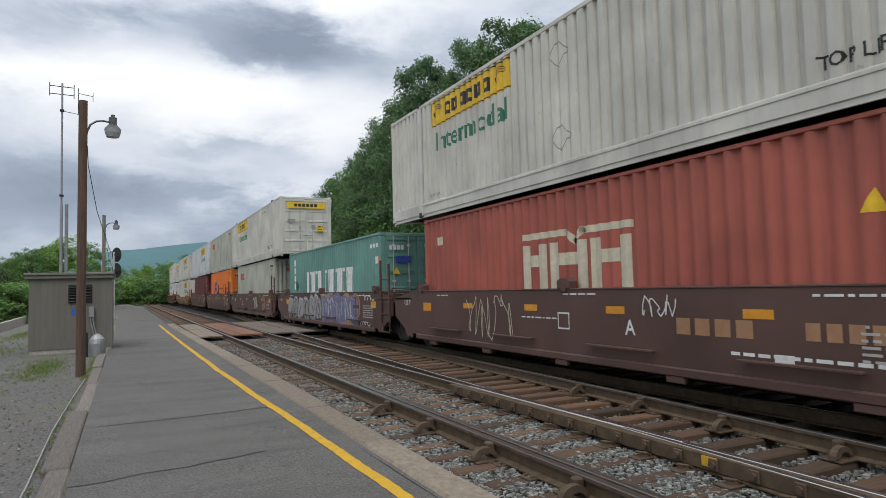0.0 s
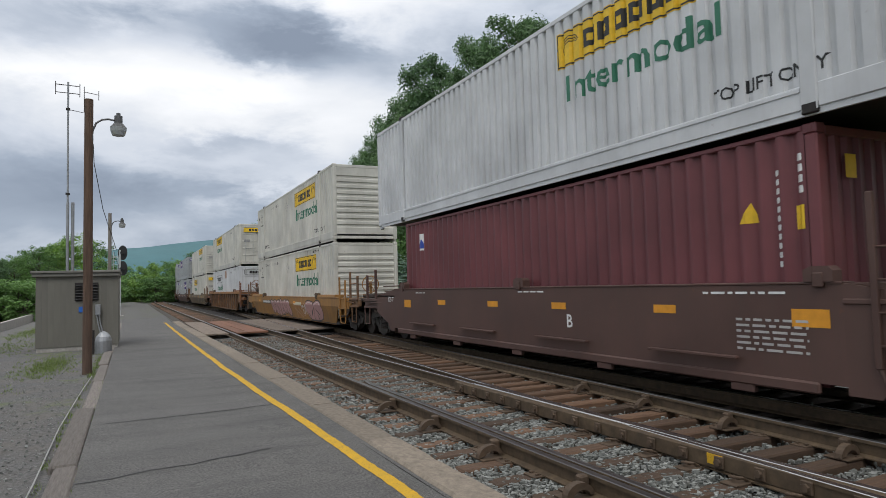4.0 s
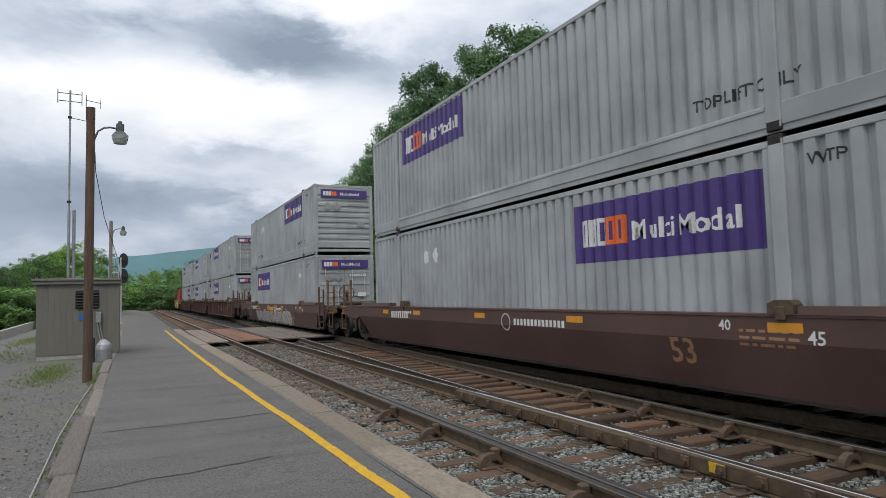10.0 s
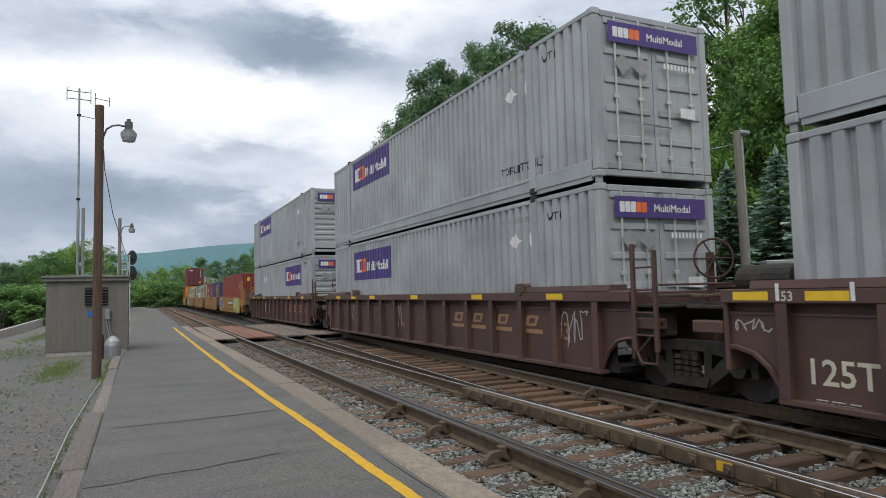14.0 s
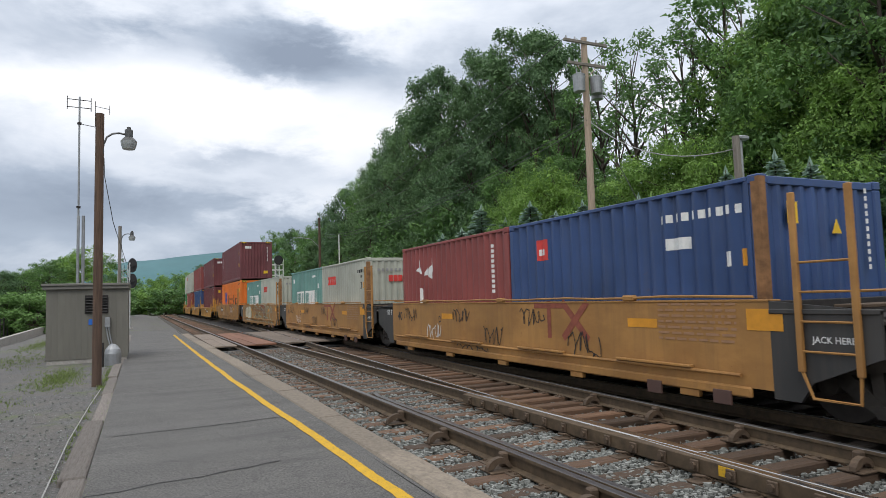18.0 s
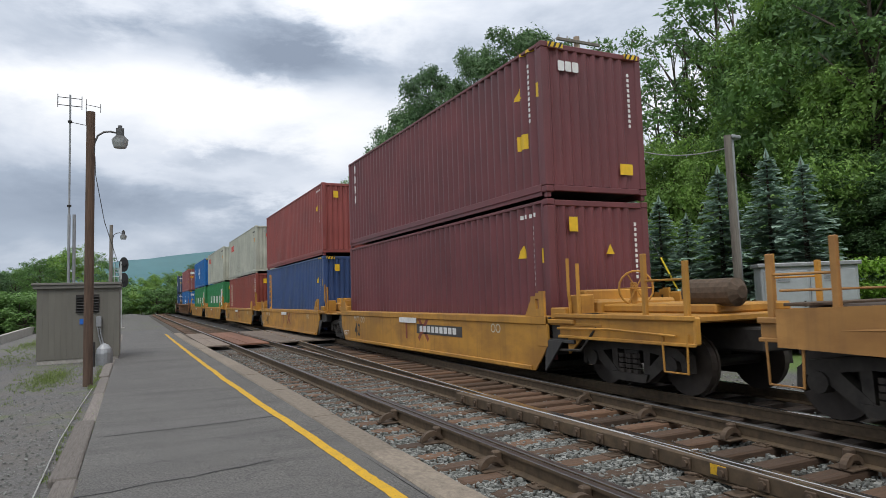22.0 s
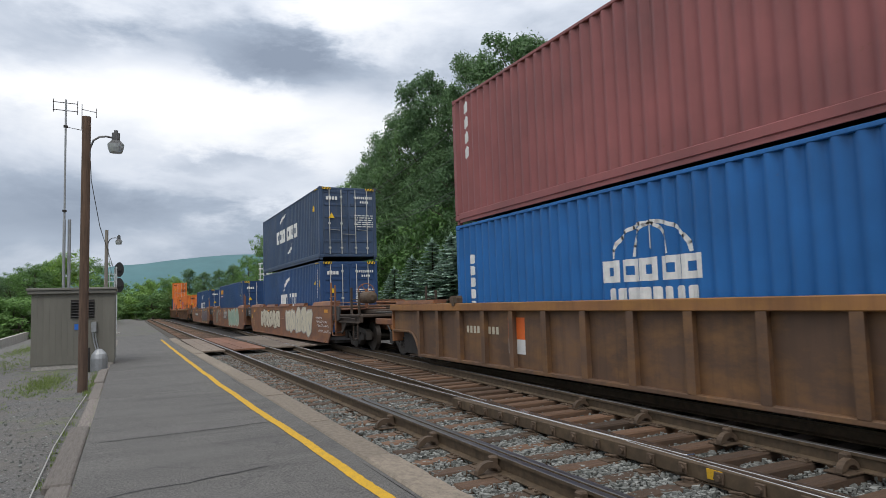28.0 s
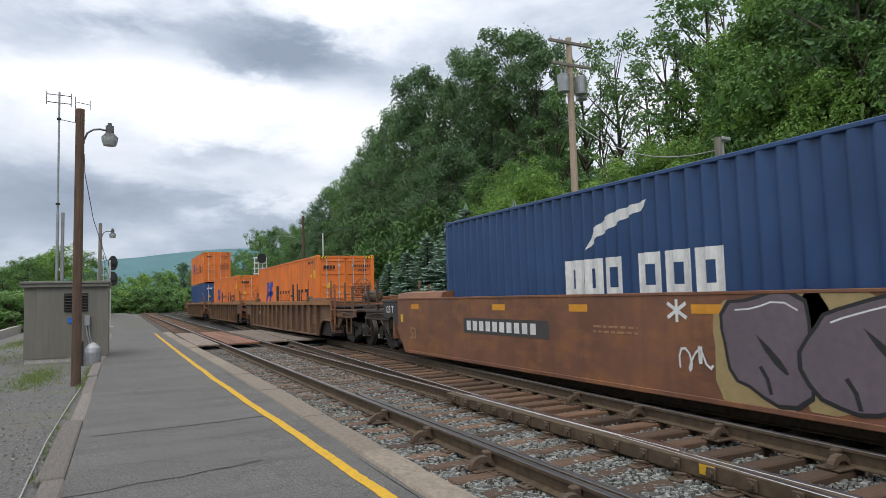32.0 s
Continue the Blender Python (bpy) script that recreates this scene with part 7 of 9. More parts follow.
    if kind in ("flat", "pipe"):
        foot = kept(("foot", *key), lambda: Shape().box(-hw - 0.02, -hw + 0.06, -0.17, 0.17, z0 - 0.09, z0 + 0.01, 0.012).mesh("pad", mat))
        for i in range(5):
            part("pad", foot, car, at=pose(0, -hl + 1.3 + i * (2 * hl - 2.6) / 4, 0))
        step = kept(("ledge", *key), lambda: Shape().box(-hw - 0.11, -hw - 0.035, -0.75, 0.75, z0 + 0.30, z0 + 0.335, 0.006).mesh("ledge", mat))
        for y in (-4.4, -1.5, 1.5, 4.4):
            part("ledge", step, car, at=pose(0, y, 0))
        if kind == "pipe":
            part("top_pipe", kept(("tpipe", *key), lambda: Shape().path([(-hw - 0.01, y, z1 + 0.045 + 0.012 * math.sin(y * 2.3)) for y in steps(-hl + 0.2, hl - 0.2, 16)], 0.018, 6).mesh("top_pipe", mat)), car, "thin air pipe on the top edge")
            for y in (-3.9, 0.0, 3.9):
                part("pipe_clip", kept(("tclip", *key), lambda: Shape().box(-hw - 0.035, -hw + 0.06, -0.13, 0.13, z1 - 0.005, z1 + 0.085, 0.02).mesh("pipe_clip", mat)), car, at=pose(0, y, 0))
            part("pipe", kept(("pipe", *key), lambda: Shape().path([(-hw - 0.06, hl - 0.3, z0 + 0.27), (-hw - 0.06, -hl + 0.4, z0 + 0.27)], 0.025, 8).mesh("pipe", mat)), car, "thin pipe along the side")
    for sy in (-1, 1):
        half = halves[0] if sy < 0 else halves[1]
        car_end(car, kind, paint, key, mat, hl, hw, z0, z1, half, sy)
    if kind in ("flat", "ribbed", "slope"):
        # guides that centre the boxes, on the edge of the well
        saddle = kept(("saddle", *key), lambda: Shape().prism([(-0.17, 0.0), (0.17, 0.0), (0.17, 0.13), (0.08, 0.17), (-0.12, 0.17), (-0.17, 0.12)], "x", -hw - 0.03, -hw + 0.13).box(-hw - 0.045, -hw + 0.0, -0.06, 0.06, -0.06, 0.1, 0.01).mesh("guide", M_BRACE if kind != "flat" else mat))
        for y in ((-6.2, -0.15, 5.8) if kind == "flat" else (-hl + 3.1, hl - 4.0)):
            part("guide", saddle, car, at=pose(0, y, z1))
    if kind == "wide" and halves[0] > 10:
        for y0, y1 in ((5.4, 4.6), (3.6, 1.53), (0.47, -1.66), (-2.71, -4.5)):
            part("top_ledge", kept(("tledge", *key, y0), lambda: Shape().prism([(-hw - 0.03, 0), (-hw + 0.16, 0), (-hw + 0.16, 0.11), (-hw + 0.02, 0.11)], "y", y1, y0).mesh("top_ledge", mat)), car, at=pose(0, 0, z1 + 0.012))
    if near_truck is not None:
        truck_parts(car, near_truck)
    if far_truck is not None:
        truck_parts(car, far_truck)
    if extras:
        wheel_y = -hl - (1.3 if kind == "low" else 0.75)

        def brake():
            s = Shape()
            ring = arc(0, 0, 0.29, 0.29, 0, 360, 18)
            s.path([(x, 0, z) for x, z in ring], 0.018, 6)
            for a in range(0, 360, 60):
                s.tube((0, 0, 0), (0.28 * math.cos(radians(a)), 0, 0.28 * math.sin(radians(a))), 0.013, 5)
            return s.tube((0, 0, 0), (0, 0.16, 0), 0.05, 8).box(-0.05, 0.05, 0.1, 0.18, -0.75, 0.1, 0.01).mesh("brake_wheel", mat)
        part("brake_wheel", kept(("brake", paint), brake), car, "spoked hand brake wheel", at=pose(-0.55, wheel_y, z1 + 0.45, 0, 0, -25))
        tank_at = {"wide": (-0.75, wheel_y - 0.75, 1.75), "low": (-0.6, -9.25, 1.5)}.get(kind, (-0.5, wheel_y - 0.9, 1.62))
        if kind != "slope":
            part("air_tank", kept(("tank", paint), lambda: Shape().tube((-0.42, 0, 0), (0.42, 0, 0), 0.2, 16).tube((-0.5, 0, 0), (-0.42, 0, 0), 0.09, 12, 0.2).tube((0.42, 0, 0), (0.5, 0, 0), 0.2, 12, 0.09).mesh("air_tank", M_BRACE if paint in ("car_yellow", "car_rust") else M_GREASY)), car, "rusty cylindrical air tank", at=pose(*tank_at, 0, 0, 90))
    return car, (hl, hw, z0, z1)

# ---- what is painted on boxes and cars; names of firms stand as plain blocks ----
def column(u, z_top, w, h, n, gap=0.2):
    """Blocks one below another."""
    p = h / n
    return [slab(u, z_top - (i + 1) * p + p * gap / 2, w, p * (1 - gap)) for i in range(n)]


def small_bars(u, z, w, h, rows, seed=0):
    """Small print that cannot be read."""
    rnd = random.Random(seed)
    out = []
    for i in range(rows):
        x = 0.0
        zz = z - i * h / rows
        while x < w - 0.02:
            ln = min(rnd.uniform(0.05, 0.22), w - x)
            out.append(rect(u + x, zz - h / rows * 0.5, ln, h / rows * 0.42))
            x += ln + 0.045
    return out


def number_bars(u, z, w, h, n):
    return [rect(u + i * w / n, z, w / n * 0.55, h) for i in range(n)]


def diamond(u, z, r):
    return [(u, z - r), (u + r, z), (u, z + r), (u - r, z)]


def hoop(pts, w):
    return ribbon(list(pts) + [pts[0]], w)


def hauler_panel(root, kind, u, z, w, h, word_z, word_h, panel="yellow", word="green"):
    if panel:
        wall_mark(root, kind, [rect(u, z, w, h)], panel, "yellow name panel")
    edge = [(u + 0.03, z + 0.03), (u + w - 0.03, z + 0.03), (u + w - 0.03, z + h - 0.03), (u + 0.03, z + h - 0.03)]
    dark = hoop(edge, 0.025) + blocks(u + w * 0.2, z + h * 0.25, w * 0.6, h * 0.48, 6)
    for s in (0, 1):
        c = u + (0.1 if s == 0 else 0.9) * w
        for i in range(3):
            dark += ribbon(arc(c, z + h * 0.5, w * 0.05 + i * 0.03, h * (0.16 + 0.08 * i), 20, 200, 7), 0.018)
    wall_mark(root, kind, dark, "black", "dark lettering blocks", off=0.007)
    k = word_h
    wall_mark(root, kind, words("Intermodal", u + w * 0.05, word_z, k * 1.12, 1.0, 1.2), word, "dark green word")


def hauler_end(root, kind, near_end):
    z = 2.3 if near_end == "door" else 2.45
    w = 0.98 if near_end == "door" else 0.42
    off = 0.05 if near_end == "door" else 0.03
    end_mark(root, kind, [rect(-w, z, 2 * w, 0.3)], "yellow", "yellow name panel", off=off)
    end_mark(root, kind, blocks(-w * 0.62, z + 0.08, w * 1.24, 0.15, 6), "black", off=off + 0.003)
    end_mark(root, kind, [rect(-0.95, 1.68, 0.4, 0.08), rect(-0.95, 1.58, 0.4, 0.07), rect(0.25, 1.3, 0.2, 0.16)], "grey", off=off)
    end_mark(root, kind, [rect(0.55, 1.15, 0.3, 0.32)], "yellow", off=off)
    end_mark(root, kind, small_bars(0.58, 1.42, 0.24, 0.22, 3, 5), "black", off=off + 0.003)
    if near_end == "wall":
        end_mark(root, kind, hoop(diamond(-0.6, 2.0, 0.2), 0.02) + hoop(diamond(-0.6, 0.8, 0.2), 0.02) + number_bars(-0.25, 2.15, 0.6, 0.09, 9), "grey", off=off)


def top_lift(root, kind, u, z=0.44):
    wall_mark(root, kind, words("TOP LIFT ONLY", u, z, 0.16), "black", "stencilled lifting note")


def m_hauler(root, kind, near_end, z=2.13, wz=1.52, u=2.73):
    hauler_panel(root, kind, u, z, 3.7, 0.64, wz, 0.4)
    top_lift(root, kind, 12.75)
    wall_mark(root, kind, words("TOP LIFT ONLY", 2.5, 0.42, 0.07), "grey")
    wall_mark(root, kind, hoop(diamond(8.02, 2.26, 0.26), 0.02) + hoop(diamond(8.02, 0.75, 0.26), 0.02), "grey", "placard holders")
    wall_mark(root, kind, number_bars(11.2, 2.5, 1.1, 0.1, 10), "grey")
    hauler_end(root, kind, near_end)


def m_hauler_low(root, kind, near_end):
    m_hauler(root, kind, near_end, 1.88, 1.27, 3.2)


def m_hauler_mid(root, kind, near_end, z=1.93):
    hauler_panel(root, kind, 9.46, z, 3.74, 0.64, z - 0.62, 0.4)
    top_lift(root, kind, 12.8)
    hauler_end(root, kind, near_end)


def m_hauler_high(root, kind, near_end):
    m_hauler_mid(root, kind, near_end, 2.2)


def post_note(root, kind):
    """Lifting note stencilled on the far bay, its last line too worn to read."""
    wall_mark(root, kind, words("WP", 1.12, 2.3, 0.15) + words("OF", 1.15, 2.05, 0.12), "black", "stencilled lifting note")
    wall_mark(root, kind, number_bars(0.92, 1.84, 0.85, 0.08, 9) + [rect(0.42, 2.25, 0.06, 0.16), rect(1.13, 2.48, 0.2, 0.02)], "black")


def m_hauler_big(root, kind, near_end):
    hauler_panel(root, kind, 9.75, 1.95, 3.77, 0.64, 1.3, 0.46)
    wall_mark(root, kind, words("STACK LIMIT 3 HIGH", 12.95, 2.66, 0.09), "black")
    wall_mark(root, kind, words("STACK LIMIT 3 HIGH", 2.25, 2.45, 0.15, 1.0, 0.62), "black", "stencilled stacking note")
    wall_mark(root, kind, [rect(4.3 + i * 0.175, 2.46, 0.05, 0.12) for i in range(10) if i != 4], "black")
    post_note(root, kind)
    wall_mark(root, kind, hoop(diamond(8.0, 2.2, 0.25), 0.02), "grey")


def m_hauler_big_top(root, kind, near_end):
    hauler_panel(root, kind, 9.75, 1.95, 3.77, 0.64, 1.3, 0.46)
    wall_mark(root, kind, words("TOP LIFT ONLY", 2.25, 0.46, 0.19, 1.0, 0.66), "black", "stencilled lifting note")
    wall_mark(root, kind, [rect(4.3 + i * 0.175, 2.46, 0.05, 0.12) for i in range(10) if i != 4], "black")
    post_note(root, kind)
    top_lift(root, kind, 13.3, 0.46)
    wall_mark(root, kind, hoop(diamond(8.0, 2.2, 0.25), 0.02), "grey")


def m_hauler_plain(root, kind, near_end):
    hauler_panel(root, kind, 2.9, 1.84, 3.58, 0.66, 1.22, 0.42, None)
    wall_mark(root, kind, [rect(8.42, 2.17, 0.8, 0.62)], "faded", "faded orange patch")
    wall_mark(root, kind, number_bars(11.16, 2.5, 1.15, 0.1, 11), "grey")
    wall_mark(root, kind, words("STACK LIMIT 3 HIGH", 13.06, 2.66, 0.1), "black")
    end_mark(root, kind, hoop([(-0.95, 2.3), (0.95, 2.3), (0.95, 2.6), (-0.95, 2.6)], 0.025) + blocks(-0.6, 2.37, 1.2, 0.16, 6), "black", off=0.05)


def parcel_panel(root, kind, u, z, w=3.75, h=0.98):
    wall_mark(root, kind, [rect(u, z, w, h)], "purple", "purple name panel")
    wall_mark(root, kind, blocks(u + 0.18, z + h * 0.27, 0.66, h * 0.46, 3, 0.1), "white", off=0.007)
    wall_mark(root, kind, blocks(u + 0.84, z + h * 0.27, 0.46, h * 0.46, 2, 0.1), "orange", off=0.007)
    wall_mark(root, kind, words("MultiModal", u + 1.42, z + h * 0.3, h * 0.3, 1.0, 1.05), "white", off=0.007)


def parcel_end(root, kind, near_end):
    off = 0.05 if near_end == "door" else 0.03
    for a, b in (((-1.0, 0.98), (0.0, 1.0)),) if near_end == "door" else (((-1.0, 1.0), (0.0, 1.0)),):
        end_mark(root, kind, [rect(-1.02, 2.32, 2.04, 0.36)], "purple", "purple name panel", off=off)
    end_mark(root, kind, blocks(-0.92, 2.41, 0.36, 0.18, 3, 0.1), "white", off=off + 0.003)
    end_mark(root, kind, blocks(-0.56, 2.41, 0.24, 0.18, 2, 0.1), "orange", off=off + 0.003)
    end_mark(root, kind, words("MultiModal", -0.18, 2.43, 0.13), "white", off=off + 0.003)
    end_mark(root, kind, [diamond(-0.72, 1.95, 0.19), diamond(-0.32, 1.95, 0.19)], "grey", off=off)
    end_mark(root, kind, number_bars(0.2, 1.98, 0.75, 0.1, 9) + [rect(0.55, 1.1, 0.35, 0.2)], "white" if near_end == "door" else "grey", off=off)


def m_parcel(root, kind, near_end, z=1.78):
    parcel_panel(root, kind, 2.42, z)
    top_lift(root, kind, 12.95, 0.5)
    wall_mark(root, kind, words("TOP LIFT ONLY", 2.5, 0.42, 0.07), "grey")
    wall_mark(root, kind, [diamond(13.41, 2.12, 0.2), diamond(14.08, 2.12, 0.2)], "white", "white placard diamonds")
    wall_mark(root, kind, number_bars(12.85, 2.48, 1.2, 0.11, 10), "grey")
    wall_mark(root, kind, words("WTP", 14.6, 2.42, 0.14), "black")
    parcel_end(root, kind, near_end)


def m_parcel_low(root, kind, near_end):
    m_parcel(root, kind, near_end, 1.6)


def m_parcel_mid(root, kind, near_end, z=1.6):
    parcel_panel(root, kind, 10.2, z)
    wall_mark(root, kind, [diamond(3.88, 2.1, 0.2), diamond(4.48, 2.12, 0.2)], "white", "white placard diamonds")
    wall_mark(root, kind, words("WTP", 14.55, 2.5, 0.14), "black")
    top_lift(root, kind, 12.9, 0.5)
    parcel_end(root, kind, near_end)


def m_parcel_mid_high(root, kind, near_end):
    m_parcel_mid(root, kind, near_end, 1.77)
    top_lift(root, kind, 2.6, 0.5)


def box_code(root, kind, u, ink="white", z=2.45, tall=1.2):
    """The number that runs down near the door end, and the small plates beside it."""
    wall_mark(root, kind, column(u, z, 0.085, tall, 11, 0.35), ink)
    wall_mark(root, kind, [[(u - 0.5, z - 0.62), (u - 0.22, z - 0.62), (u - 0.36, z - 0.36)]], "yellow", "yellow warning triangle")
    wall_mark(root, kind, [rect(u + 0.25, z - 0.75, 0.14, 0.28)], "yellow")


def hazard(root, kind, near_end):
    L, W, H = SIZES[kind]
    for a, b in ((-1.1, -0.75), (0.75, 1.1)):
        end_mark(root, kind, [rect(a, H - 0.125, b - a, 0.1)], "yellow", "striped top corner", off=0.053)
        end_mark(root, kind, [[(a + i * 0.12, H - 0.125), (a + i * 0.12 + 0.05, H - 0.125), (a + i * 0.12 + 0.1, H - 0.025), (a + i * 0.12 + 0.05, H - 0.025)] for i in range(3)], "black", "", off=0.056)
    wall_mark(root, kind, [rect(L - 0.75, H - 0.09, 0.5, 0.06)], "yellow", "striped top corner", off=0.02)


def end_code(root, kind, near_end, ink="white"):
    off = 0.05 if near_end == "door" else 0.012
    if near_end == "door":
        end_mark(root, kind, number_bars(0.3, 2.42, 0.75, 0.1, 9) + number_bars(0.5, 2.24, 0.4, 0.09, 4) + small_bars(0.25, 1.75, 0.8, 0.55, 6, 3), ink, off=off)
        end_mark(root, kind, blocks(-0.95, 2.35, 0.5, 0.14, 4), ink, off=off)
        end_mark(root, kind, [[(-0.85, 1.6), (-0.6, 1.6), (-0.725, 1.82)]], "yellow", off=off)
    else:
        end_mark(root, kind, column(0.82, 2.5, 0.06, 1.15, 11, 0.35), ink, off=off)
        end_mark(root, kind, [[(0.1, 1.85), (0.3, 1.85), (0.2, 2.05)], rect(-0.75, SIZES[kind][2] - 0.62, 0.2, 0.28)], "yellow", off=off)


def m_steel_line(root, kind, near_end):
    roof = ribbon([(4.55, 2.08), (6.0, 2.08), (6.2, 1.9), (6.42, 2.08), (7.6, 2.08)], 0.12)
    wall_mark(root, kind, roof, "cream", "pale roof line of the emblem")
    legs = []
    for a, b in ((4.52, 5.32), (5.5, 6.5), (6.66, 7.58)):
        legs += [rect(a, 1.06, 0.26, 0.86), rect(b - 0.26, 1.06, 0.26, 0.86), rect(a + 0.265, 1.5, b - a - 0.53, 0.22)]
    wall_mark(root, kind, legs, "cream", "pale blocks of the emblem")
    wall_mark(root, kind, number_bars(0.55, 2.2, 0.75, 0.2, 4), "cream")
    box_code(root, kind, 11.6, "cream")
    end_code(root, kind, near_end)


def m_teal(root, kind, near_end):
    wall_mark(root, kind, blocks(3.2, 1.0, 2.2, 0.95, 5) + blocks(5.95, 1.0, 3.62, 0.95, 8), "white", "row of white letter blocks")
    wall_mark(root, kind, column(0.95, 2.6, 0.26, 1.4, 4), "white")
    wall_mark(root, kind, number_bars(11.2, 2.46, 0.75, 0.12, 8) + [rect(11.7, 1.95, 0.14, 0.22)], "white")
    wall_mark(root, kind, [rect(11.9, 1.95, 0.14, 0.24)], "amber")
    wall_mark(root, kind, [slab(1.15, 1.12, 0.5, 0.5, 0.4)], "dark_green")
    end_code(root, kind, near_end)
    end_mark(root, kind, [rect(-0.75, 1.95, 0.5, 0.2)], "blue", off=0.055)


def m_red_name(root, kind, near_end):
    wall_mark(root, kind, blocks(1.2, 1.98, 1.42, 0.42, 4, 0.12), "red", "red name blocks")
    wall_mark(root, kind, number_bars(11.0, 2.48, 0.9, 0.1, 10) + number_bars(11.3, 2.3, 0.4, 0.1, 4) + hoop([(11.42, 1.9), (11.6, 1.9), (11.6, 2.14), (11.42, 2.14)], 0.02), "black")
    wall_mark(root, kind, [rect(11.75, 1.9, 0.13, 0.24)], "amber")
    if near_end == "wall":
        end_mark(root, kind, blocks(-0.55, 2.2, 0.66, 0.2, 4, 0.12), "red")
        end_mark(root, kind, number_bars(-0.7, 2.5, 1.3, 0.09, 11), "grey")
    else:
        end_code(root, kind, near_end, "black")


def m_red_name_worn(root, kind, near_end):
    m_red_name(root, kind, near_end)
    rnd = random.Random(2)
    scuffs = []
    for a, b in ((5.6, 6.65), (9.65, 10.7)):
        for i in range(9):
            u = a + (b - a) * i / 9
            scuffs.append(rect(u, 0.4, 0.06, rnd.uniform(0.75, 0.98)))
    wall_mark(root, kind, scuffs, "grey", "scraped bluish patches")


def m_red_name_scraped(root, kind, near_end):
    """Dark scrapes where spreaders rubbed the paint along the bottom."""
    m_red_name(root, kind, near_end)
    rnd = random.Random(6)
    L = SIZES[kind][0]
    marks = []
    for i in range(9):
        y = RIBS[kind][(len(RIBS[kind]) // 4 - 3 - i * 2) * 4 + 1][0]
        u, h = L / 2 - y, rnd.uniform(0.35, 0.75)
        marks.append([(u - 0.02, 0.3), (u + 0.04, 0.28), (u + 0.03, 0.3 + h), (u + 0.0, 0.34 + h)])
    wall_mark(root, kind, marks, "scrape", "dark scraped streaks along the bottom", most=12)


def m_orange(root, kind, near_end):
    hazard(root, kind, near_end)
    wall_mark(root, kind, [[(2.05, 1.06), (2.3, 1.06), (2.95, 2.1), (2.35, 2.1)], [(2.75, 1.06), (3.15, 1.06), (3.75, 2.12), (3.05, 2.12)], [(2.3, 1.35), (3.75, 1.42), (3.75, 1.62), (2.3, 1.6)]], "blue", "blue slanted emblem")
    tall, low = 1.84, 1.58
    b = [slab(4.52, 1.0, 0.62, tall - 1.0)]
    for u in (5.28, 5.86, 6.42, 6.98):
        b += ring(u, 1.0, 0.46, low - 1.0, 0.13)
    b += [rect(7.55, 1.28, 0.32, 0.1), slab(8.0, 1.0, 0.3, tall - 1.0), slab(8.75, 1.0, 0.2, tall - 1.0), slab(9.1, 1.0, 0.2, low - 1.0), *ring(9.5, 1.0, 0.5, low - 1.0, 0.13), *ring(10.15, 1.0, 0.5, low - 1.0, 0.13), slab(10.72, 1.0, 0.18, tall + 0.1 - 1.0)]
    wall_mark(root, kind, b, "black", "tall black name blocks")
    wall_mark(root, kind, [[(11.15, 2.05), (11.45, 2.05), (11.3, 2.3)], rect(11.7, 2.0, 0.17, 0.32)], "yellow")
    wall_mark(root, kind, number_bars(10.9, 2.6, 0.85, 0.1, 8), "black")
    end_code(root, kind, near_end, "black")


def m_small_badge(root, kind, near_end):
    wall_mark(root, kind, [rect(0.85, 2.1, 0.34, 0.44)], "white", "small white badge")
    wall_mark(root, kind, [[(0.9, 2.15), (1.15, 2.15), (1.02, 2.4)]], "blue", off=0.007)
    box_code(root, kind, 11.6)
    wall_mark(root, kind, column(11.9, 2.6, 0.09, 0.5, 4, 0.3), "white")
    end_code(root, kind, near_end)


def m_white_bird(root, kind, near_end):
    wall_mark(root, kind, [[(1.0, 1.9), (1.25, 2.2), (1.35, 1.8)], [(1.55, 1.75), (1.75, 2.1), (1.85, 1.8)], [(1.75, 1.8), (2.1, 2.2), (2.15, 1.85), (1.95, 1.65)], slab(1.1, 1.0, 0.26, 0.42)], "white", "white emblem shapes")
    wall_mark(root, kind, column(5.3, 2.3, 0.07, 1.1, 10, 0.35), "white")
    end_code(root, kind, near_end)


def m_red_tag(root, kind, near_end):
    wall_mark(root, kind, [rect(1.0, 1.8, 0.34, 0.4)], "red", "small red tag")
    wall_mark(root, kind, blocks(1.05, 1.9, 0.24, 0.12, 3), "white", off=0.007)
    wall_mark(root, kind, number_bars(4.3, 2.14, 1.5, 0.12, 10) + [rect(4.42, 1.74, 0.44, 0.17), rect(5.45, 1.45, 0.12, 0.2)], "white")
    wall_mark(root, kind, [rect(5.7, 1.45, 0.12, 0.22)], "amber")
    end_code(root, kind, near_end)
    L, W, H = SIZES[kind]
    part("rust_patch", Shape().box(-W / 2 - 0.003, -W / 2 + 0.12, -L / 2 - 0.003, -L / 2 + 0.12, 0.2, H - 0.03).mesh("rust_patch", M_RUST), root, "rusty corner post")


def m_teal_short(root, kind, near_end):
    wall_mark(root, kind, blocks(1.2, 1.0, 1.5, 0.62, 5) + blocks(2.95, 1.0, 2.15, 0.62, 8), "white", "row of white letter blocks")
    wall_mark(root, kind, number_bars(4.2, 2.2, 0.9, 0.09, 7) + [rect(0.4, 2.05, 0.16, 0.2), rect(5.3, 1.7, 0.1, 0.2)], "white")
    end_code(root, kind, near_end)


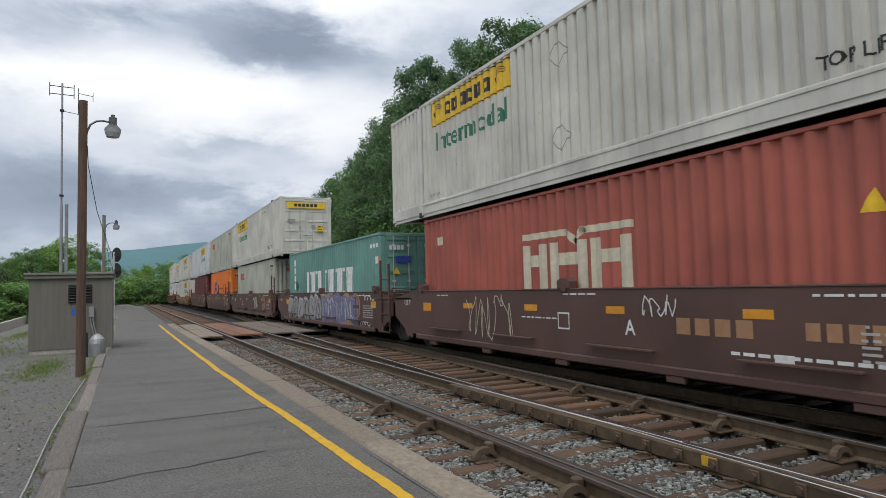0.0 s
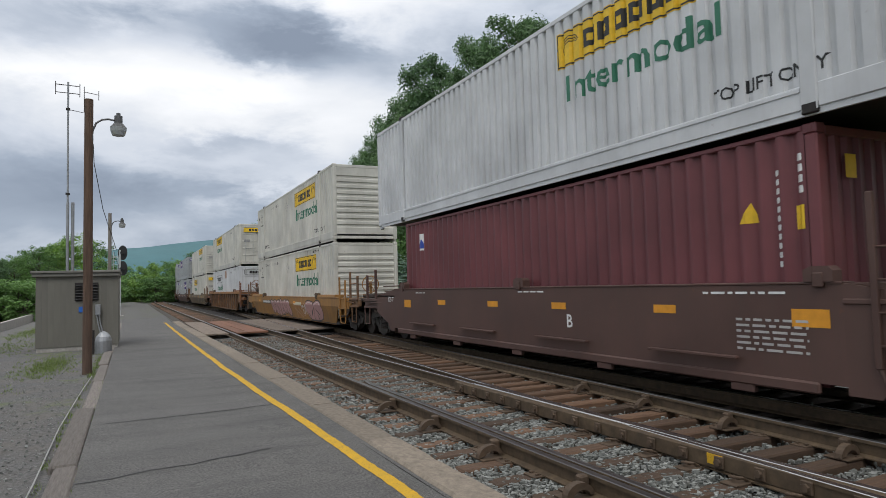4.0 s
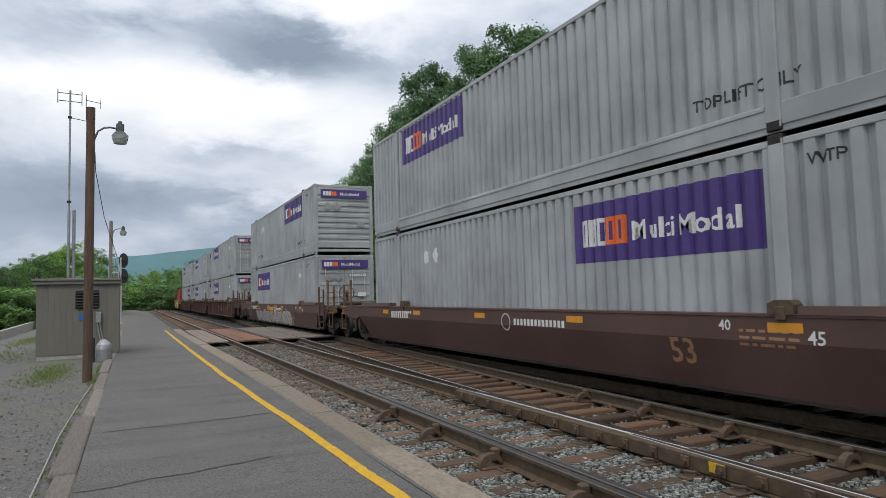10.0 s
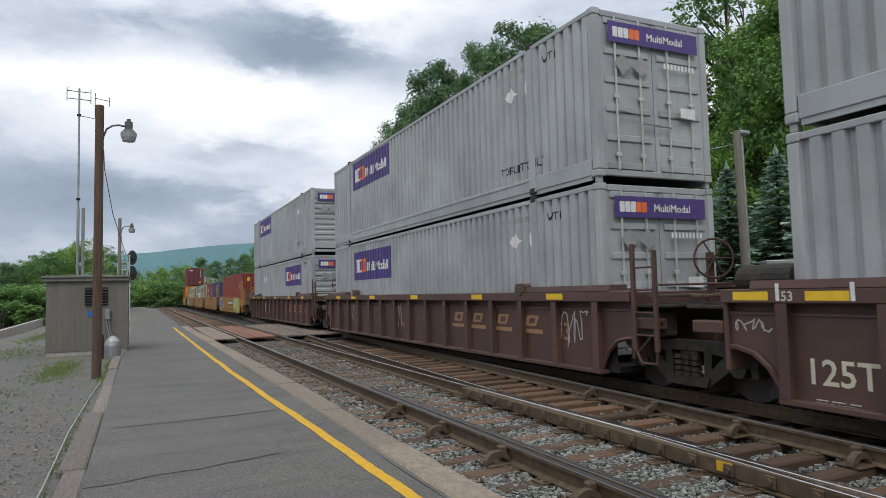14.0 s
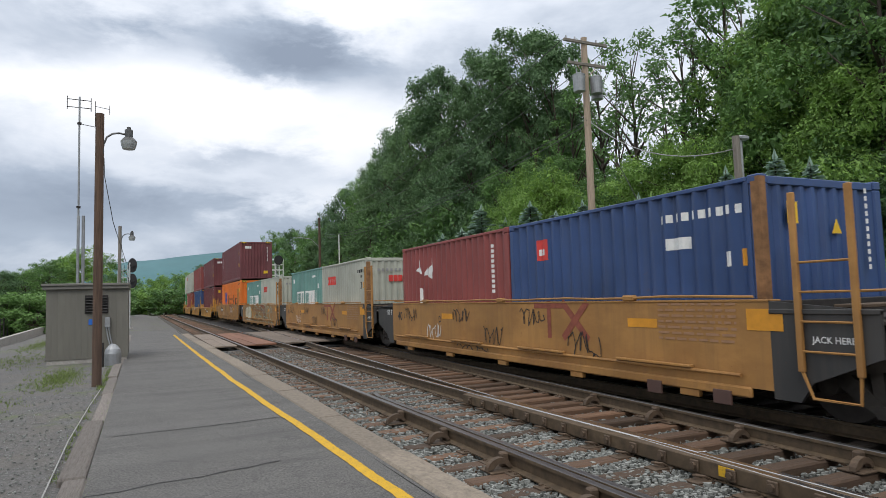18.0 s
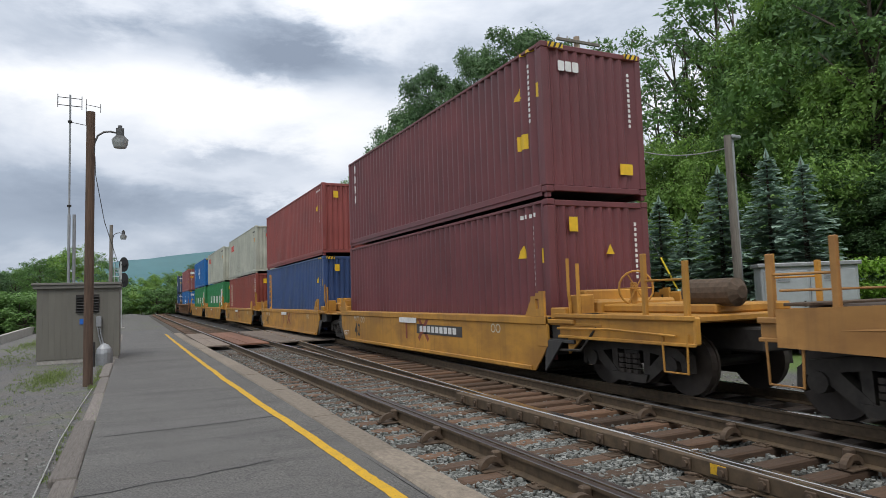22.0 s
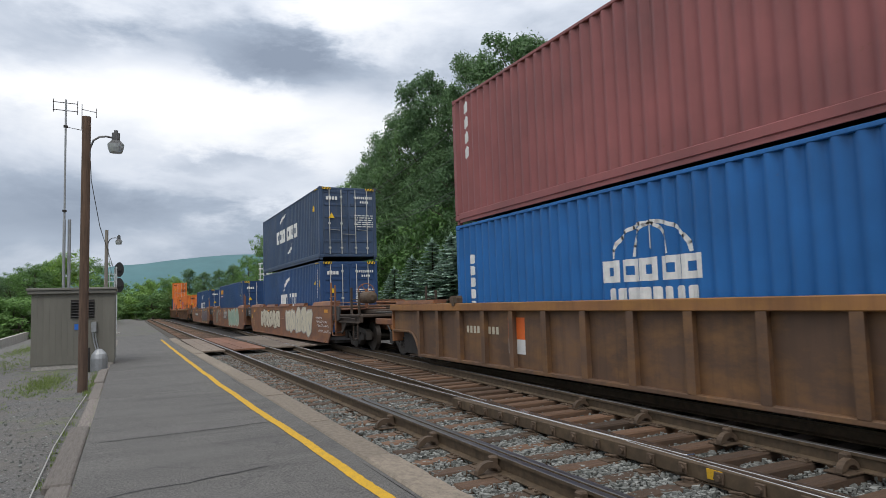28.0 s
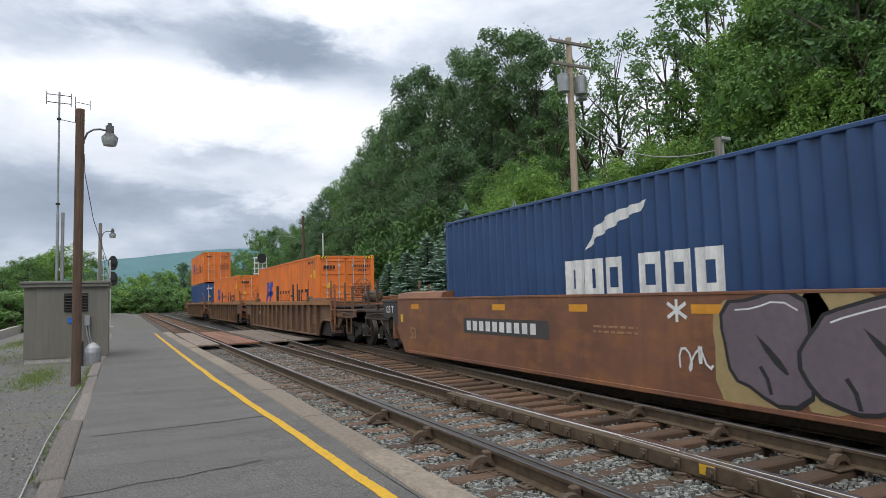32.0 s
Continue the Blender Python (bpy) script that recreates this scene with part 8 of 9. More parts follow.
def m_red_name_short(root, kind, near_end):
    wall_mark(root, kind, blocks(0.85, 1.77, 1.16, 0.33, 4, 0.12), "red", "red name blocks")
    wall_mark(root, kind, number_bars(4.8, 2.1, 1.0, 0.11, 8) + number_bars(5.2, 1.92, 0.4, 0.1, 4) + hoop([(5.2, 1.55), (5.35, 1.55), (5.35, 1.76), (5.2, 1.76)], 0.02), "black")
    wall_mark(root, kind, [rect(5.5, 1.55, 0.12, 0.22)], "amber")
    end_mark(root, kind, blocks(-0.45, 1.75, 0.7, 0.22, 4, 0.12), "red")
    end_mark(root, kind, number_bars(-0.85, 2.1, 1.4, 0.1, 9), "grey")
    # rust round the corner posts
    L, W, H = SIZES[kind]
    part("rust_patch", Shape().box(-W / 2 - 0.003, -W / 2 + 0.12, -L / 2 - 0.003, -L / 2 + 0.1, 0.3, H - 0.15).mesh("rust_patch", M_RUST), root, "rusty corner post")


def m_upright_name(root, kind, near_end):
    hazard(root, kind, near_end)
    wall_mark(root, kind, column(0.5, 2.75, 0.24, 1.4, 4, 0.25), "white", "upright white name blocks")
    box_code(root, kind, 11.65, z=2.6)
    wall_mark(root, kind, [rect(11.2, 0.95, 0.34, 0.3)], "yellow")
    if near_end == "wall":
        end_mark(root, kind, blocks(-0.85, 2.35, 0.5, 0.2, 3, 0.12), "white")
        end_mark(root, kind, [rect(0.55, 0.4, 0.32, 0.22)], "yellow")
        end_mark(root, kind, column(0.82, 2.5, 0.06, 1.15, 11, 0.35), "white")
    else:
        end_code(root, kind, near_end)
        end_mark(root, kind, blocks(-0.98, 2.15, 0.55, 0.3, 3, 0.12), "white", off=0.055)
        end_mark(root, kind, [rect(-0.98, 1.7, 0.42, 0.2)], "amber", off=0.055)


def m_code_only(root, kind, near_end):
    box_code(root, kind, 11.6)
    wall_mark(root, kind, number_bars(11.2, 2.6, 0.6, 0.08, 6), "white")
    end_code(root, kind, near_end)


def m_yellow_panel(root, kind, near_end):
    hazard(root, kind, near_end)
    wall_mark(root, kind, [rect(0.62, 0.7, 0.45, 1.9)], "amber", "upright yellow name panel")
    wall_mark(root, kind, column(0.72, 2.5, 0.24, 1.7, 6, 0.2), "navy_ink", off=0.007)
    box_code(root, kind, 11.6)
    end_code(root, kind, near_end)


def m_upright_wide(root, kind, near_end):
    wall_mark(root, kind, column(1.02, 2.52, 0.34, 1.7, 6, 0.16), "cream", "upright pale name blocks")
    box_code(root, kind, 11.7, z=2.6)
    end_code(root, kind, near_end)


def m_green(root, kind, near_end):
    b = []
    for a, w in ((2.64, 0.8), (4.8, 0.9), (7.05, 0.8), (9.29, 0.78)):
        b += [slab(a, 1.1, w * 0.32, 0.64), slab(a + w * 0.68, 1.1, w * 0.32, 0.64), rect(a + w * 0.2, 1.12 if a < 4 or a > 9 else 1.36, w * 0.6, 0.16), rect(a + w * 0.2, 1.58, w * 0.6, 0.15 if a > 4 else 0.001)]
    wall_mark(root, kind, b, "white", "four wide white blocks")
    wall_mark(root, kind, [rect(10.57, 0.9, 0.44, 1.38)], "white", "white upright panel")
    wall_mark(root, kind, small_bars(10.64, 2.15, 0.3, 1.1, 4, 7), "red", off=0.007)
    box_code(root, kind, 11.75, z=2.6)
    end_code(root, kind, near_end)


def globe(u, z, r):
    return ribbon(arc(u, z, r, r * 0.62, 0, 180, 14), 0.06) + ribbon(arc(u, z, r * 0.45, r * 0.6, 0, 180, 10), 0.05) + ribbon([(u, z + 0.1), (u, z + r * 0.6)], 0.05)


def m_globe(root, kind, near_end):
    hazard(root, kind, near_end)
    wall_mark(root, kind, globe(6.1, 1.62, 0.72) + [list(reversed([(a, 3.0 - b) for a, b in q])) for q in globe(6.1, 1.62, 0.72)] + blocks(5.05, 1.4, 2.1, 0.26, 5, 0.15), "white", "white globe emblem with blocks")
    wall_mark(root, kind, column(0.68, 2.2, 0.2, 1.4, 5, 0.2), "white")
    end_code(root, kind, near_end)


def m_globe_low(root, kind, near_end):
    hazard(root, kind, near_end)
    wall_mark(root, kind, blocks(5.2, 1.36, 2.08, 0.35, 5, 0.12) + blocks(5.3, 1.0, 1.9, 0.27, 8, 0.2) + globe(6.24, 1.76, 0.78), "white", "white globe emblem with blocks")
    wall_mark(root, kind, column(0.58, 2.2, 0.2, 1.3, 5, 0.2), "white")
    box_code(root, kind, 11.75, z=2.6)
    end_code(root, kind, near_end)
    end_mark(root, kind, ribbon(arc(-0.72, 2.3, 0.2, 0.13, 0, 360, 12), 0.03) + blocks(-0.92, 2.25, 0.42, 0.1, 5, 0.15), "white", off=0.055)


def swoosh(u, z, du, dz, turn=1):
    a = [(u, z), (u + du * 0.12, z + dz * 0.5), (u + du * 0.45, z + dz * 0.85), (u + du, z + dz)]
    b = [(u + du * 0.96, z + dz * 0.82), (u + du * 0.6, z + dz * 0.62), (u + du * 0.2, z + dz * 0.3)]
    return [[a[0], b[2], a[1]], [a[1], b[2], b[1], a[2]], [a[2], b[1], b[0], a[3]]]


def m_navy_low(root, kind, near_end):
    hazard(root, kind, near_end)
    wall_mark(root, kind, blocks(4.65, 1.06, 1.5, 0.64, 3, 0.12) + blocks(6.42, 1.06, 1.66, 0.66, 3, 0.12), "white", "white name blocks")
    wall_mark(root, kind, swoosh(5.22, 1.85, 1.45, 0.66), "white", "white swoosh")
    box_code(root, kind, 11.65, z=2.6)
    end_code(root, kind, near_end)


def m_navy(root, kind, near_end):
    hazard(root, kind, near_end)
    wall_mark(root, kind, blocks(3.75, 1.24, 2.0, 0.64, 3, 0.12) + blocks(6.1, 1.24, 2.15, 0.64, 3, 0.12), "white", "white name blocks")
    wall_mark(root, kind, swoosh(4.45, 2.1, 1.4, 0.5) + [[(12.0 - a, 3.1 - b) for a, b in q] for q in swoosh(4.75, 2.05, 1.1, 0.5)], "white", "white swooshes")
    box_code(root, kind, 11.55, z=2.6)
    end_code(root, kind, near_end)


def m_yellow_name(root, kind, near_end):
    hazard(root, kind, near_end)
    wall_mark(root, kind, blocks(0.8, 2.22, 1.48, 0.33, 5, 0.14), "amber", "yellow name blocks")
    wall_mark(root, kind, blocks(0.82, 2.0, 0.25, 0.07, 2) + blocks(1.55, 2.0, 0.62, 0.07, 5), "white")
    wall_mark(root, kind, [slab(1.12, 1.97, 0.36, 0.12)], "red")
    box_code(root, kind, 11.65, z=2.5)
    end_code(root, kind, near_end)


M_RUST = plain("flaking_rust", (0.24, 0.12, 0.05), 0.85, 0, 0.45, 7, 0.4, 0.006)
INK["navy_ink"] = PAINT["navy"]
MARKS = {"m_hauler": m_hauler, "m_hauler_low": m_hauler_low, "m_hauler_mid": m_hauler_mid, "m_hauler_high": m_hauler_high, "m_hauler_big": m_hauler_big, "m_hauler_big_top": m_hauler_big_top, "m_hauler_plain": m_hauler_plain, "m_parcel": m_parcel, "m_parcel_low": m_parcel_low, "m_parcel_mid": m_parcel_mid, "m_parcel_mid_high": m_parcel_mid_high, "m_steel_line": m_steel_line, "m_teal": m_teal, "m_red_name": m_red_name, "m_red_name_worn": m_red_name_worn, "m_orange": m_orange, "m_red_name_scraped": m_red_name_scraped, "m_small_badge": m_small_badge, "m_white_bird": m_white_bird, "m_red_tag": m_red_tag, "m_teal_short": m_teal_short, "m_red_name_short": m_red_name_short, "m_upright_name": m_upright_name, "m_code_only": m_code_only, "m_yellow_panel": m_yellow_panel, "m_upright_wide": m_upright_wide, "m_green": m_green, "m_globe": m_globe, "m_globe_low": m_globe_low, "m_navy_low": m_navy_low, "m_navy": m_navy, "m_yellow_name": m_yellow_name}


# ---- markings and spray paint on the cars; y runs from the far end (+) to the near end (-) ----
def car_rects(car, dims, rows, ink, lift=0.004, label="", name="marking"):
    x = -dims[1] - lift
    flat_mark(car, [[(a, z0), (b, z0), (b, z1), (a, z1)] for a, b, z0, z1 in rows], ink, x, label, name)


def reflectors(car, dims, ys, z=1.1, w=0.42, h=0.115):
    for y in ys:
        car_rects(car, dims, [(y, y - w, z, z + h)], "amber", 0.005, "amber reflective patch", "reflector")


def car_words(car, dims, body, y, z, h, ink="white", lift=0.005):
    x = -dims[1] - lift
    flat_mark(car, [[(y - a, zz) for a, zz in t] for t in words(body, 0, z, h)], ink, x, "painted letters", "marking")


def car_bars(car, dims, y, z, w, h, rows, ink="white", seed=1, lift=0.005):
    flat_mark(car, [[(y - a, zz) for a, zz in q] for q in small_bars(0, z, w, h, rows, seed)], ink, -dims[1] - lift, "small print")


def herald(car, dims, y, z, r):
    flat_mark(car, [[(y - a, b) for a, b in arc(0, z, r, r, 0, 360, 28)[:-1]]], "faded", -dims[1] - 0.004, "faded round emblem", "emblem")
    flat_mark(car, [[(y - a, b) for a, b in q] for q in hoop(arc(0, z, r * 0.72, r * 0.72, 0, 345, 22), 0.035) + ribbon([(-r * 0.6, z), (r * 0.6, z)], 0.1) + ribbon([(0, z - r * 0.6), (0, z + r * 0.6)], 0.1)], "car_ink", -dims[1] - 0.008, "", "emblem")


def bulge(rnd, cx, cz, rx, rz, n=22):
    """An uneven rounded outline."""
    ph = [rnd.uniform(0, 6.28) for _ in range(3)]
    out = []
    for i in range(n):
        a = 2 * math.pi * i / n
        k = 1 + 0.12 * math.sin(2 * a + ph[0]) + 0.09 * math.sin(3 * a + ph[1]) + 0.05 * math.sin(5 * a + ph[2])
        sq = max(abs(math.cos(a)), abs(math.sin(a))) ** -0.55
        out.append((cx + rx * k * sq * math.cos(a), cz + rz * k * sq * math.sin(a)))
    return out


def spray(car, dims, y_far, y_near, z0, z1, n, fill, edge, seed, shine="white", halo=None):
    """Bubble-shaped spray paint: outlined bulges that overlap, with holes and shine strokes."""
    rnd = random.Random(seed)
    w = (y_far - y_near) / n
    hw = dims[1]

    def laid(root, polys, ink, x, label="", name="graffiti"):
        keep = [[(y, z) for z, y in clip_strip([(z, y) for y, z in q], dims[2] + 0.01, dims[3] - 0.02)] for q in polys]
        keep = [q for q in keep if len(q) > 2]
        return flat_mark(root, keep, ink, x, label, name) if keep else None
    g = None
    if halo:
        g = laid(car, [bulge(rnd, y_far - w * (i + 0.5), (z0 + z1) / 2, w * 0.66, (z1 - z0) * 0.54) for i in range(n)], halo, -hw - 0.0035, "spray paint halo", "graffiti")
    for i in range(n):
        cy, cz = y_far - w * (i + 0.5) + rnd.uniform(-0.08, 0.08) * w, (z0 + z1) / 2 + rnd.uniform(-0.05, 0.05) * (z1 - z0)
        h = z1 - z0
        sh = bulge(rnd, cy, cz, w * 0.54, h * 0.42)
        lift = 0.006 + 0.0022 * (i % 3)
        laid(car, [[(cy + (a - cy) * (1 + 0.09 / w), cz + (b - cz) * (1 + 0.1 / h)) for a, b in sh]], edge, -hw - lift, "spray paint outline", "graffiti")
        laid(car, [sh], fill, -hw - lift - 0.0008, "bulging spray paint shape", "graffiti")
        # slanted drops cut out of the shape, and a seam from its foot
        ty, tz = cy + rnd.uniform(-0.22, 0.22) * w, cz + rnd.uniform(-0.16, 0.16) * h
        tilt = rnd.choice((-1, 1)) * rnd.uniform(0.1, 0.22) * w
        drop = [(ty - x * w * 0.08 + tilt * z, tz + z * h * 0.16) for x, z in ((0, 1.2), (-0.6, 0.3), (-0.7, -0.5), (-0.2, -1), (0.4, -0.9), (0.7, -0.2), (0.5, 0.5))]
        laid(car, [drop], edge, -hw - lift - 0.0012, "", "graffiti")
        x = cy + rnd.uniform(-0.25, 0.25) * w
        laid(car, ribbon([(x, cz - h * 0.42), (x + 0.03 * w, cz - h * 0.3), (x + 0.1 * w, cz - h * 0.2)], 0.05), edge, -hw - lift - 0.0012, "", "graffiti")
        laid(car, ribbon([(cy + (q[0] - cy) * 0.84, cz + (q[1] - cz) * 0.84) for q in sh[3:9]], 0.02), shine, -hw - lift - 0.0014, "", "graffiti")


def scrawl(car, dims, y_far, y_near, z0, z1, ink, seed, width=0.03, loops=5):
    """A looping one-line tag."""
    rnd = random.Random(seed)
    pts = []
    n = loops * 7
    ph = rnd.uniform(0, 6)
    for i in range(n + 1):
        t = i / n
        y = y_far + (y_near - y_far) * t + 0.35 * (y_far - y_near) / loops * math.cos(t * loops * 6.28 + ph)
        z = (z0 + z1) / 2 + (z1 - z0) * 0.5 * math.sin(t * loops * 6.28 * (1 + 0.15 * math.sin(t * 9 + seed)) + ph) * rnd.uniform(0.5, 1.0)
        pts.append((y, z))
    flat_mark(car, ribbon(pts, width), ink, -dims[1] - 0.011, "sprayed tag", "graffiti")


INK["car_ink"] = PAINT["car_brown"]


def brown_unit(letter, extra=None):
    def paint(car, d):
        reflectors(car, d, (3.55, 1.1, -1.2, -3.7))
        reflectors(car, d, (5.7, -5.85), 1.0, 0.45, 0.2)
        car_words(car, d, letter, 2.7 if letter in "CD" else -1.62, 0.8, 0.22)
        car_bars(car, d, -5.1, 1.08, 0.95, 0.42, 6, "pale", 4)
        car_bars(car, d, -0.1, 1.42, 0.9, 0.06, 1, "white", 5)
        car_bars(car, d, 4.9, 1.4, 0.6, 0.05, 1, "white", 6)
        car_bars(car, d, -4.6, 1.4, 1.2, 0.07, 1, "white", 8)
        car_words(car, d, "125 T", 6.95, 1.14, 0.13)
        if extra:
            extra(car, d)
    return paint


def unit_first(car, d):
    car_rects(car, d, [(-2.63 - i * 0.32, -2.87 - i * 0.32, 0.86, 1.08) for i in range(4)] + [(-4.5 - i * 0.24, -4.67 - i * 0.24, 0.88, 1.08) for i in range(5)], "faded", 0.004, "faded name blocks")
    scrawl(car, d, 3.4, 1.5, 0.42, 1.4, "cream", 3, 0.02, 7)
    scrawl(car, d, -2.0, -2.6, 1.08, 1.4, "white", 5, 0.02, 4)
    flat_mark(car, hoop([(0.05, 0.82), (-0.25, 0.82), (-0.25, 1.08), (0.05, 1.08)], 0.025), "white", -d[1] - 0.005)
    car_bars(car, d, 1.2, 1.0, 1.1, 0.06, 1, "white", 9)
    car_rects(car, d, [(-4.1, -4.35, 0.6, 0.7)], "white")
    car_bars(car, d, -3.5, 0.7, 2.2, 0.1, 1, "white", 12)


def unit_swirls(car, d):
    spray(car, d, 5.3, -0.3, 0.36, 1.44, 6, "grey", "black", 31, "white")
    spray(car, d, -0.3, -4.45, 0.34, 1.42, 5, "slate", "violet", 32, "sky", "sand")
    for k in range(7):
        scrawl(car, d, 0.1 - 0.55 * k, -0.75 - 0.55 * k, 0.45 + 0.1 * (k % 3), 1.3 - 0.08 * (k % 2), ("pale", "sky", "white", "lilac_line")[k % 4], 220 + k, 0.028, 3)
    for k in range(6):
        scrawl(car, d, 5.2 - 0.9 * k, 4.3 - 0.9 * k, 0.4, 1.38, "black" if k % 2 else "pale", 240 + k, 0.03, 2)
    herald(car, d, -4.42, 1.02, 0.43)
    scrawl(car, d, -5.2, -6.2, 1.2, 1.42, "white", 8, 0.02, 4)
    scrawl(car, d, -4.8, -5.7, 0.42, 0.6, "white", 9, 0.02, 4)


def unit_herald(car, d):
    herald(car, d, -4.42, 1.0, 0.43)
    scrawl(car, d, -1.6, -2.8, 0.6, 1.36, "white", 14, 0.035, 4)
    scrawl(car, d, -3.2, -3.8, 1.25, 1.42, "cream", 15, 0.014, 4)


def unit_herald_plain(car, d):
    herald(car, d, -4.42, 1.0, 0.43)
    scrawl(car, d, 0.9, -0.6, 0.95, 1.35, "cream", 16, 0.012, 6)


def ochre_unit(car, d):
    reflectors(car, d, (6.8, 2.4, -2.0, -6.2), 0.92, 0.5, 0.1)
    car_rects(car, d, [(5.5, 3.2, 0.83, 1.02)], "car_dark", 0.004)
    car_rects(car, d, [(5.35 - i * 0.2, 5.22 - i * 0.2, 0.87, 0.99) for i in range(10)], "white", 0.007, "number blocks")
    spray(car, d, 3.1, -1.2, 0.32, 1.12, 6, "pink", "black", 41, "white")
    car_rects(car, d, [(-2.1, -3.6, 0.84, 0.98)], "cream")
    scrawl(car, d, -3.6, -4.3, 0.35, 0.95, "white", 43, 0.035, 3)
    spray(car, d, -4.3, -6.9, 0.26, 1.1, 2, "pink", "black", 44, "white")
    flat_mark(car, ribbon([(-2.2, 0.7), (-3.4, 0.35)], 0.09) + ribbon([(-2.4, 0.35), (-2.4, 0.75)], 0.09) + ribbon([(-2.9, 0.7), (-3.5, 0.45)], 0.09), "faded", -d[1] - 0.005)


def rust_ribbed(car, d):
    reflectors(car, d, (0.5, -2.65), 1.38, 0.5, 0.1)
    reflectors(car, d, (7.4, 4.2, -6.4), 1.38, 0.4, 0.09)
    flat_mark(car, [[(3.6, 0.78), (3.0, 0.78), (3.0, 1.2), (3.6, 1.2)]], "orange", -d[1] + 0.094, "orange poster")
    flat_mark(car, [[(3.6, 0.5), (3.0, 0.5), (3.0, 0.78), (3.6, 0.78)]], "white", -d[1] + 0.094)
    flat_mark(car, [[(5.35 - i * 0.16, 0.85), (5.25 - i * 0.16, 0.85), (5.25 - i * 0.16, 1.0), (5.35 - i * 0.16, 1.0)] for i in range(9)], "cream", -d[1] + 0.094)
    flat_mark(car, [[(-6.2 - a, z) for a, z in t] for t in words("53", 0, 0.62, 0.32)], "faded", -d[1] + 0.094, "painted letters")


def rust_ribbed_tagged(car, d):
    rust_ribbed(car, d)
    scrawl_in(car, d, 4.6, 3.6, 0.5, 1.2, "cream", 51)
    scrawl_in(car, d, 6.4, 5.8, 0.5, 0.8, "cream", 52)


def scrawl_in(car, d, a, b, z0, z1, ink, seed, width=0.022):
    scrawl(car, (d[0], d[1] - 0.105), a, b, z0, z1, ink, seed, width, 4)


def brown_ribbed(seed):
    def paint(car, d):
        rnd = random.Random(seed)
        for y in ((8.75, 7.78) if seed == 3 else (7.2,)) + (5.3, 3.3, -0.2, -3.8, -6.75):
            car_rects(car, (0, d[1] + 0.016), [(y, y - 0.5, 1.365, 1.47)], "yellow", 0.006, "yellow reflective patch", "reflector")
        at = -d[1] + 0.094
        for y in (-2.55, -3.5, -4.6, -5.7):
            flat_mark(car, [[(y - 0.12, 0.86), (y - 0.5, 0.86), (y - 0.62, 1.06), (y - 0.2, 1.06)], [(y - 0.02, 0.72), (y - 0.72, 0.72), (y - 0.72, 0.8), (y - 0.02, 0.8)]], "faded", at, "faded name blocks")
            flat_mark(car, [[(y - 0.25, 0.91), (y - 0.45, 0.91), (y - 0.5, 1.01), (y - 0.3, 1.01)]], "car_ink", at - 0.004)

        def lettered(body, y, z, h, ink, x=at):
            flat_mark(car, [[(y - a, b) for a, b in t] for t in words(body, 0, z, h)], ink, x, "painted letters")
        lettered("53", -6.86, 0.66, 0.3, "faded" if seed != 3 else "dun")
        lettered("C" if seed % 2 else "A", -0.8, 0.78, 0.16, "pale")
        if seed == 3:
            lettered("125T", 7.92, 0.44, 0.28, "cream")
            lettered("53", 8.08, 1.36, 0.11, "cream", -d[1] - 0.024)
            car_rects(car, (0, d[1] + 0.016), [(8.15, 8.1, 1.36, 1.56), (7.27, 7.22, 1.36, 1.56)], "white", 0.006)
            car_rects(car, (0, d[1] - 0.1), [(8.2, 8.08, 0.78, 0.98)], "cream", 0.006, "cream paper placard")
            flat_mark(car, [[(7.8 - a, z) for a, z in q] for q in small_bars(0, 0.28, 0.5, 0.1, 3, 34)], "pale", at, "small print")
            scrawl_in(car, d, 8.85, 8.35, 0.98, 1.14, "pale", 75, 0.02)
            lettered("20", -6.28, 1.21, 0.11, "cream", -d[1] - 0.004)
            lettered("40", -6.32, 1.04, 0.11, "cream", -d[1] - 0.004)
            for y, n in ((-7.3, "45"), (-7.78, "48")):
                lettered(n, y, 1.36, 0.11, "cream", -d[1] - 0.024)
            for y in (-7.1, -7.62, -8.25):
                car_rects(car, (0, d[1] + 0.016), [(y, y - 0.05, 1.36, 1.56)], "white", 0.006)
            for k, y in enumerate((-5.65, -6.02)):
                flat_mark(car, [[(y - a, z) for a, z in q] for q in small_bars(0, 0.66 - 0.14 * k, 0.42, 0.1, 1, 30 + k)], "pale", at, "small print")
            for k, (y0, y1) in enumerate(((0.05, -0.1), (-0.95, -1.1), (-1.9, -2.05))):
                scrawl(car, (d[0], d[1]), y0, y1, 0.55, 1.2, "pale", 61 + k, 0.02, 5)
            scrawl_in(car, d, -1.3, -1.8, 0.7, 1.1, "pale", 71, 0.024)
            scrawl_in(car, d, -6.65, -7.5, 0.98, 1.16, "pale", 72, 0.026)
            scrawl_in(car, d, -7.75, -8.7, 0.92, 1.16, "pale", 73, 0.032)
            spray(car, (d[0], d[1] - 0.105, d[2], d[3]), -7.95, -8.6, 0.4, 0.8, 2, "teal_spray", "scrape", 74, "teal_spray", "scrape")
        else:
            for k in range(3):
                y = rnd.uniform(-7.5, 7)
                scrawl_in(car, d, y, y - rnd.uniform(0.5, 1.0), 0.5, 1.25, rnd.choice(("pale", "cream", "pale")), seed * 10 + k)
    return paint


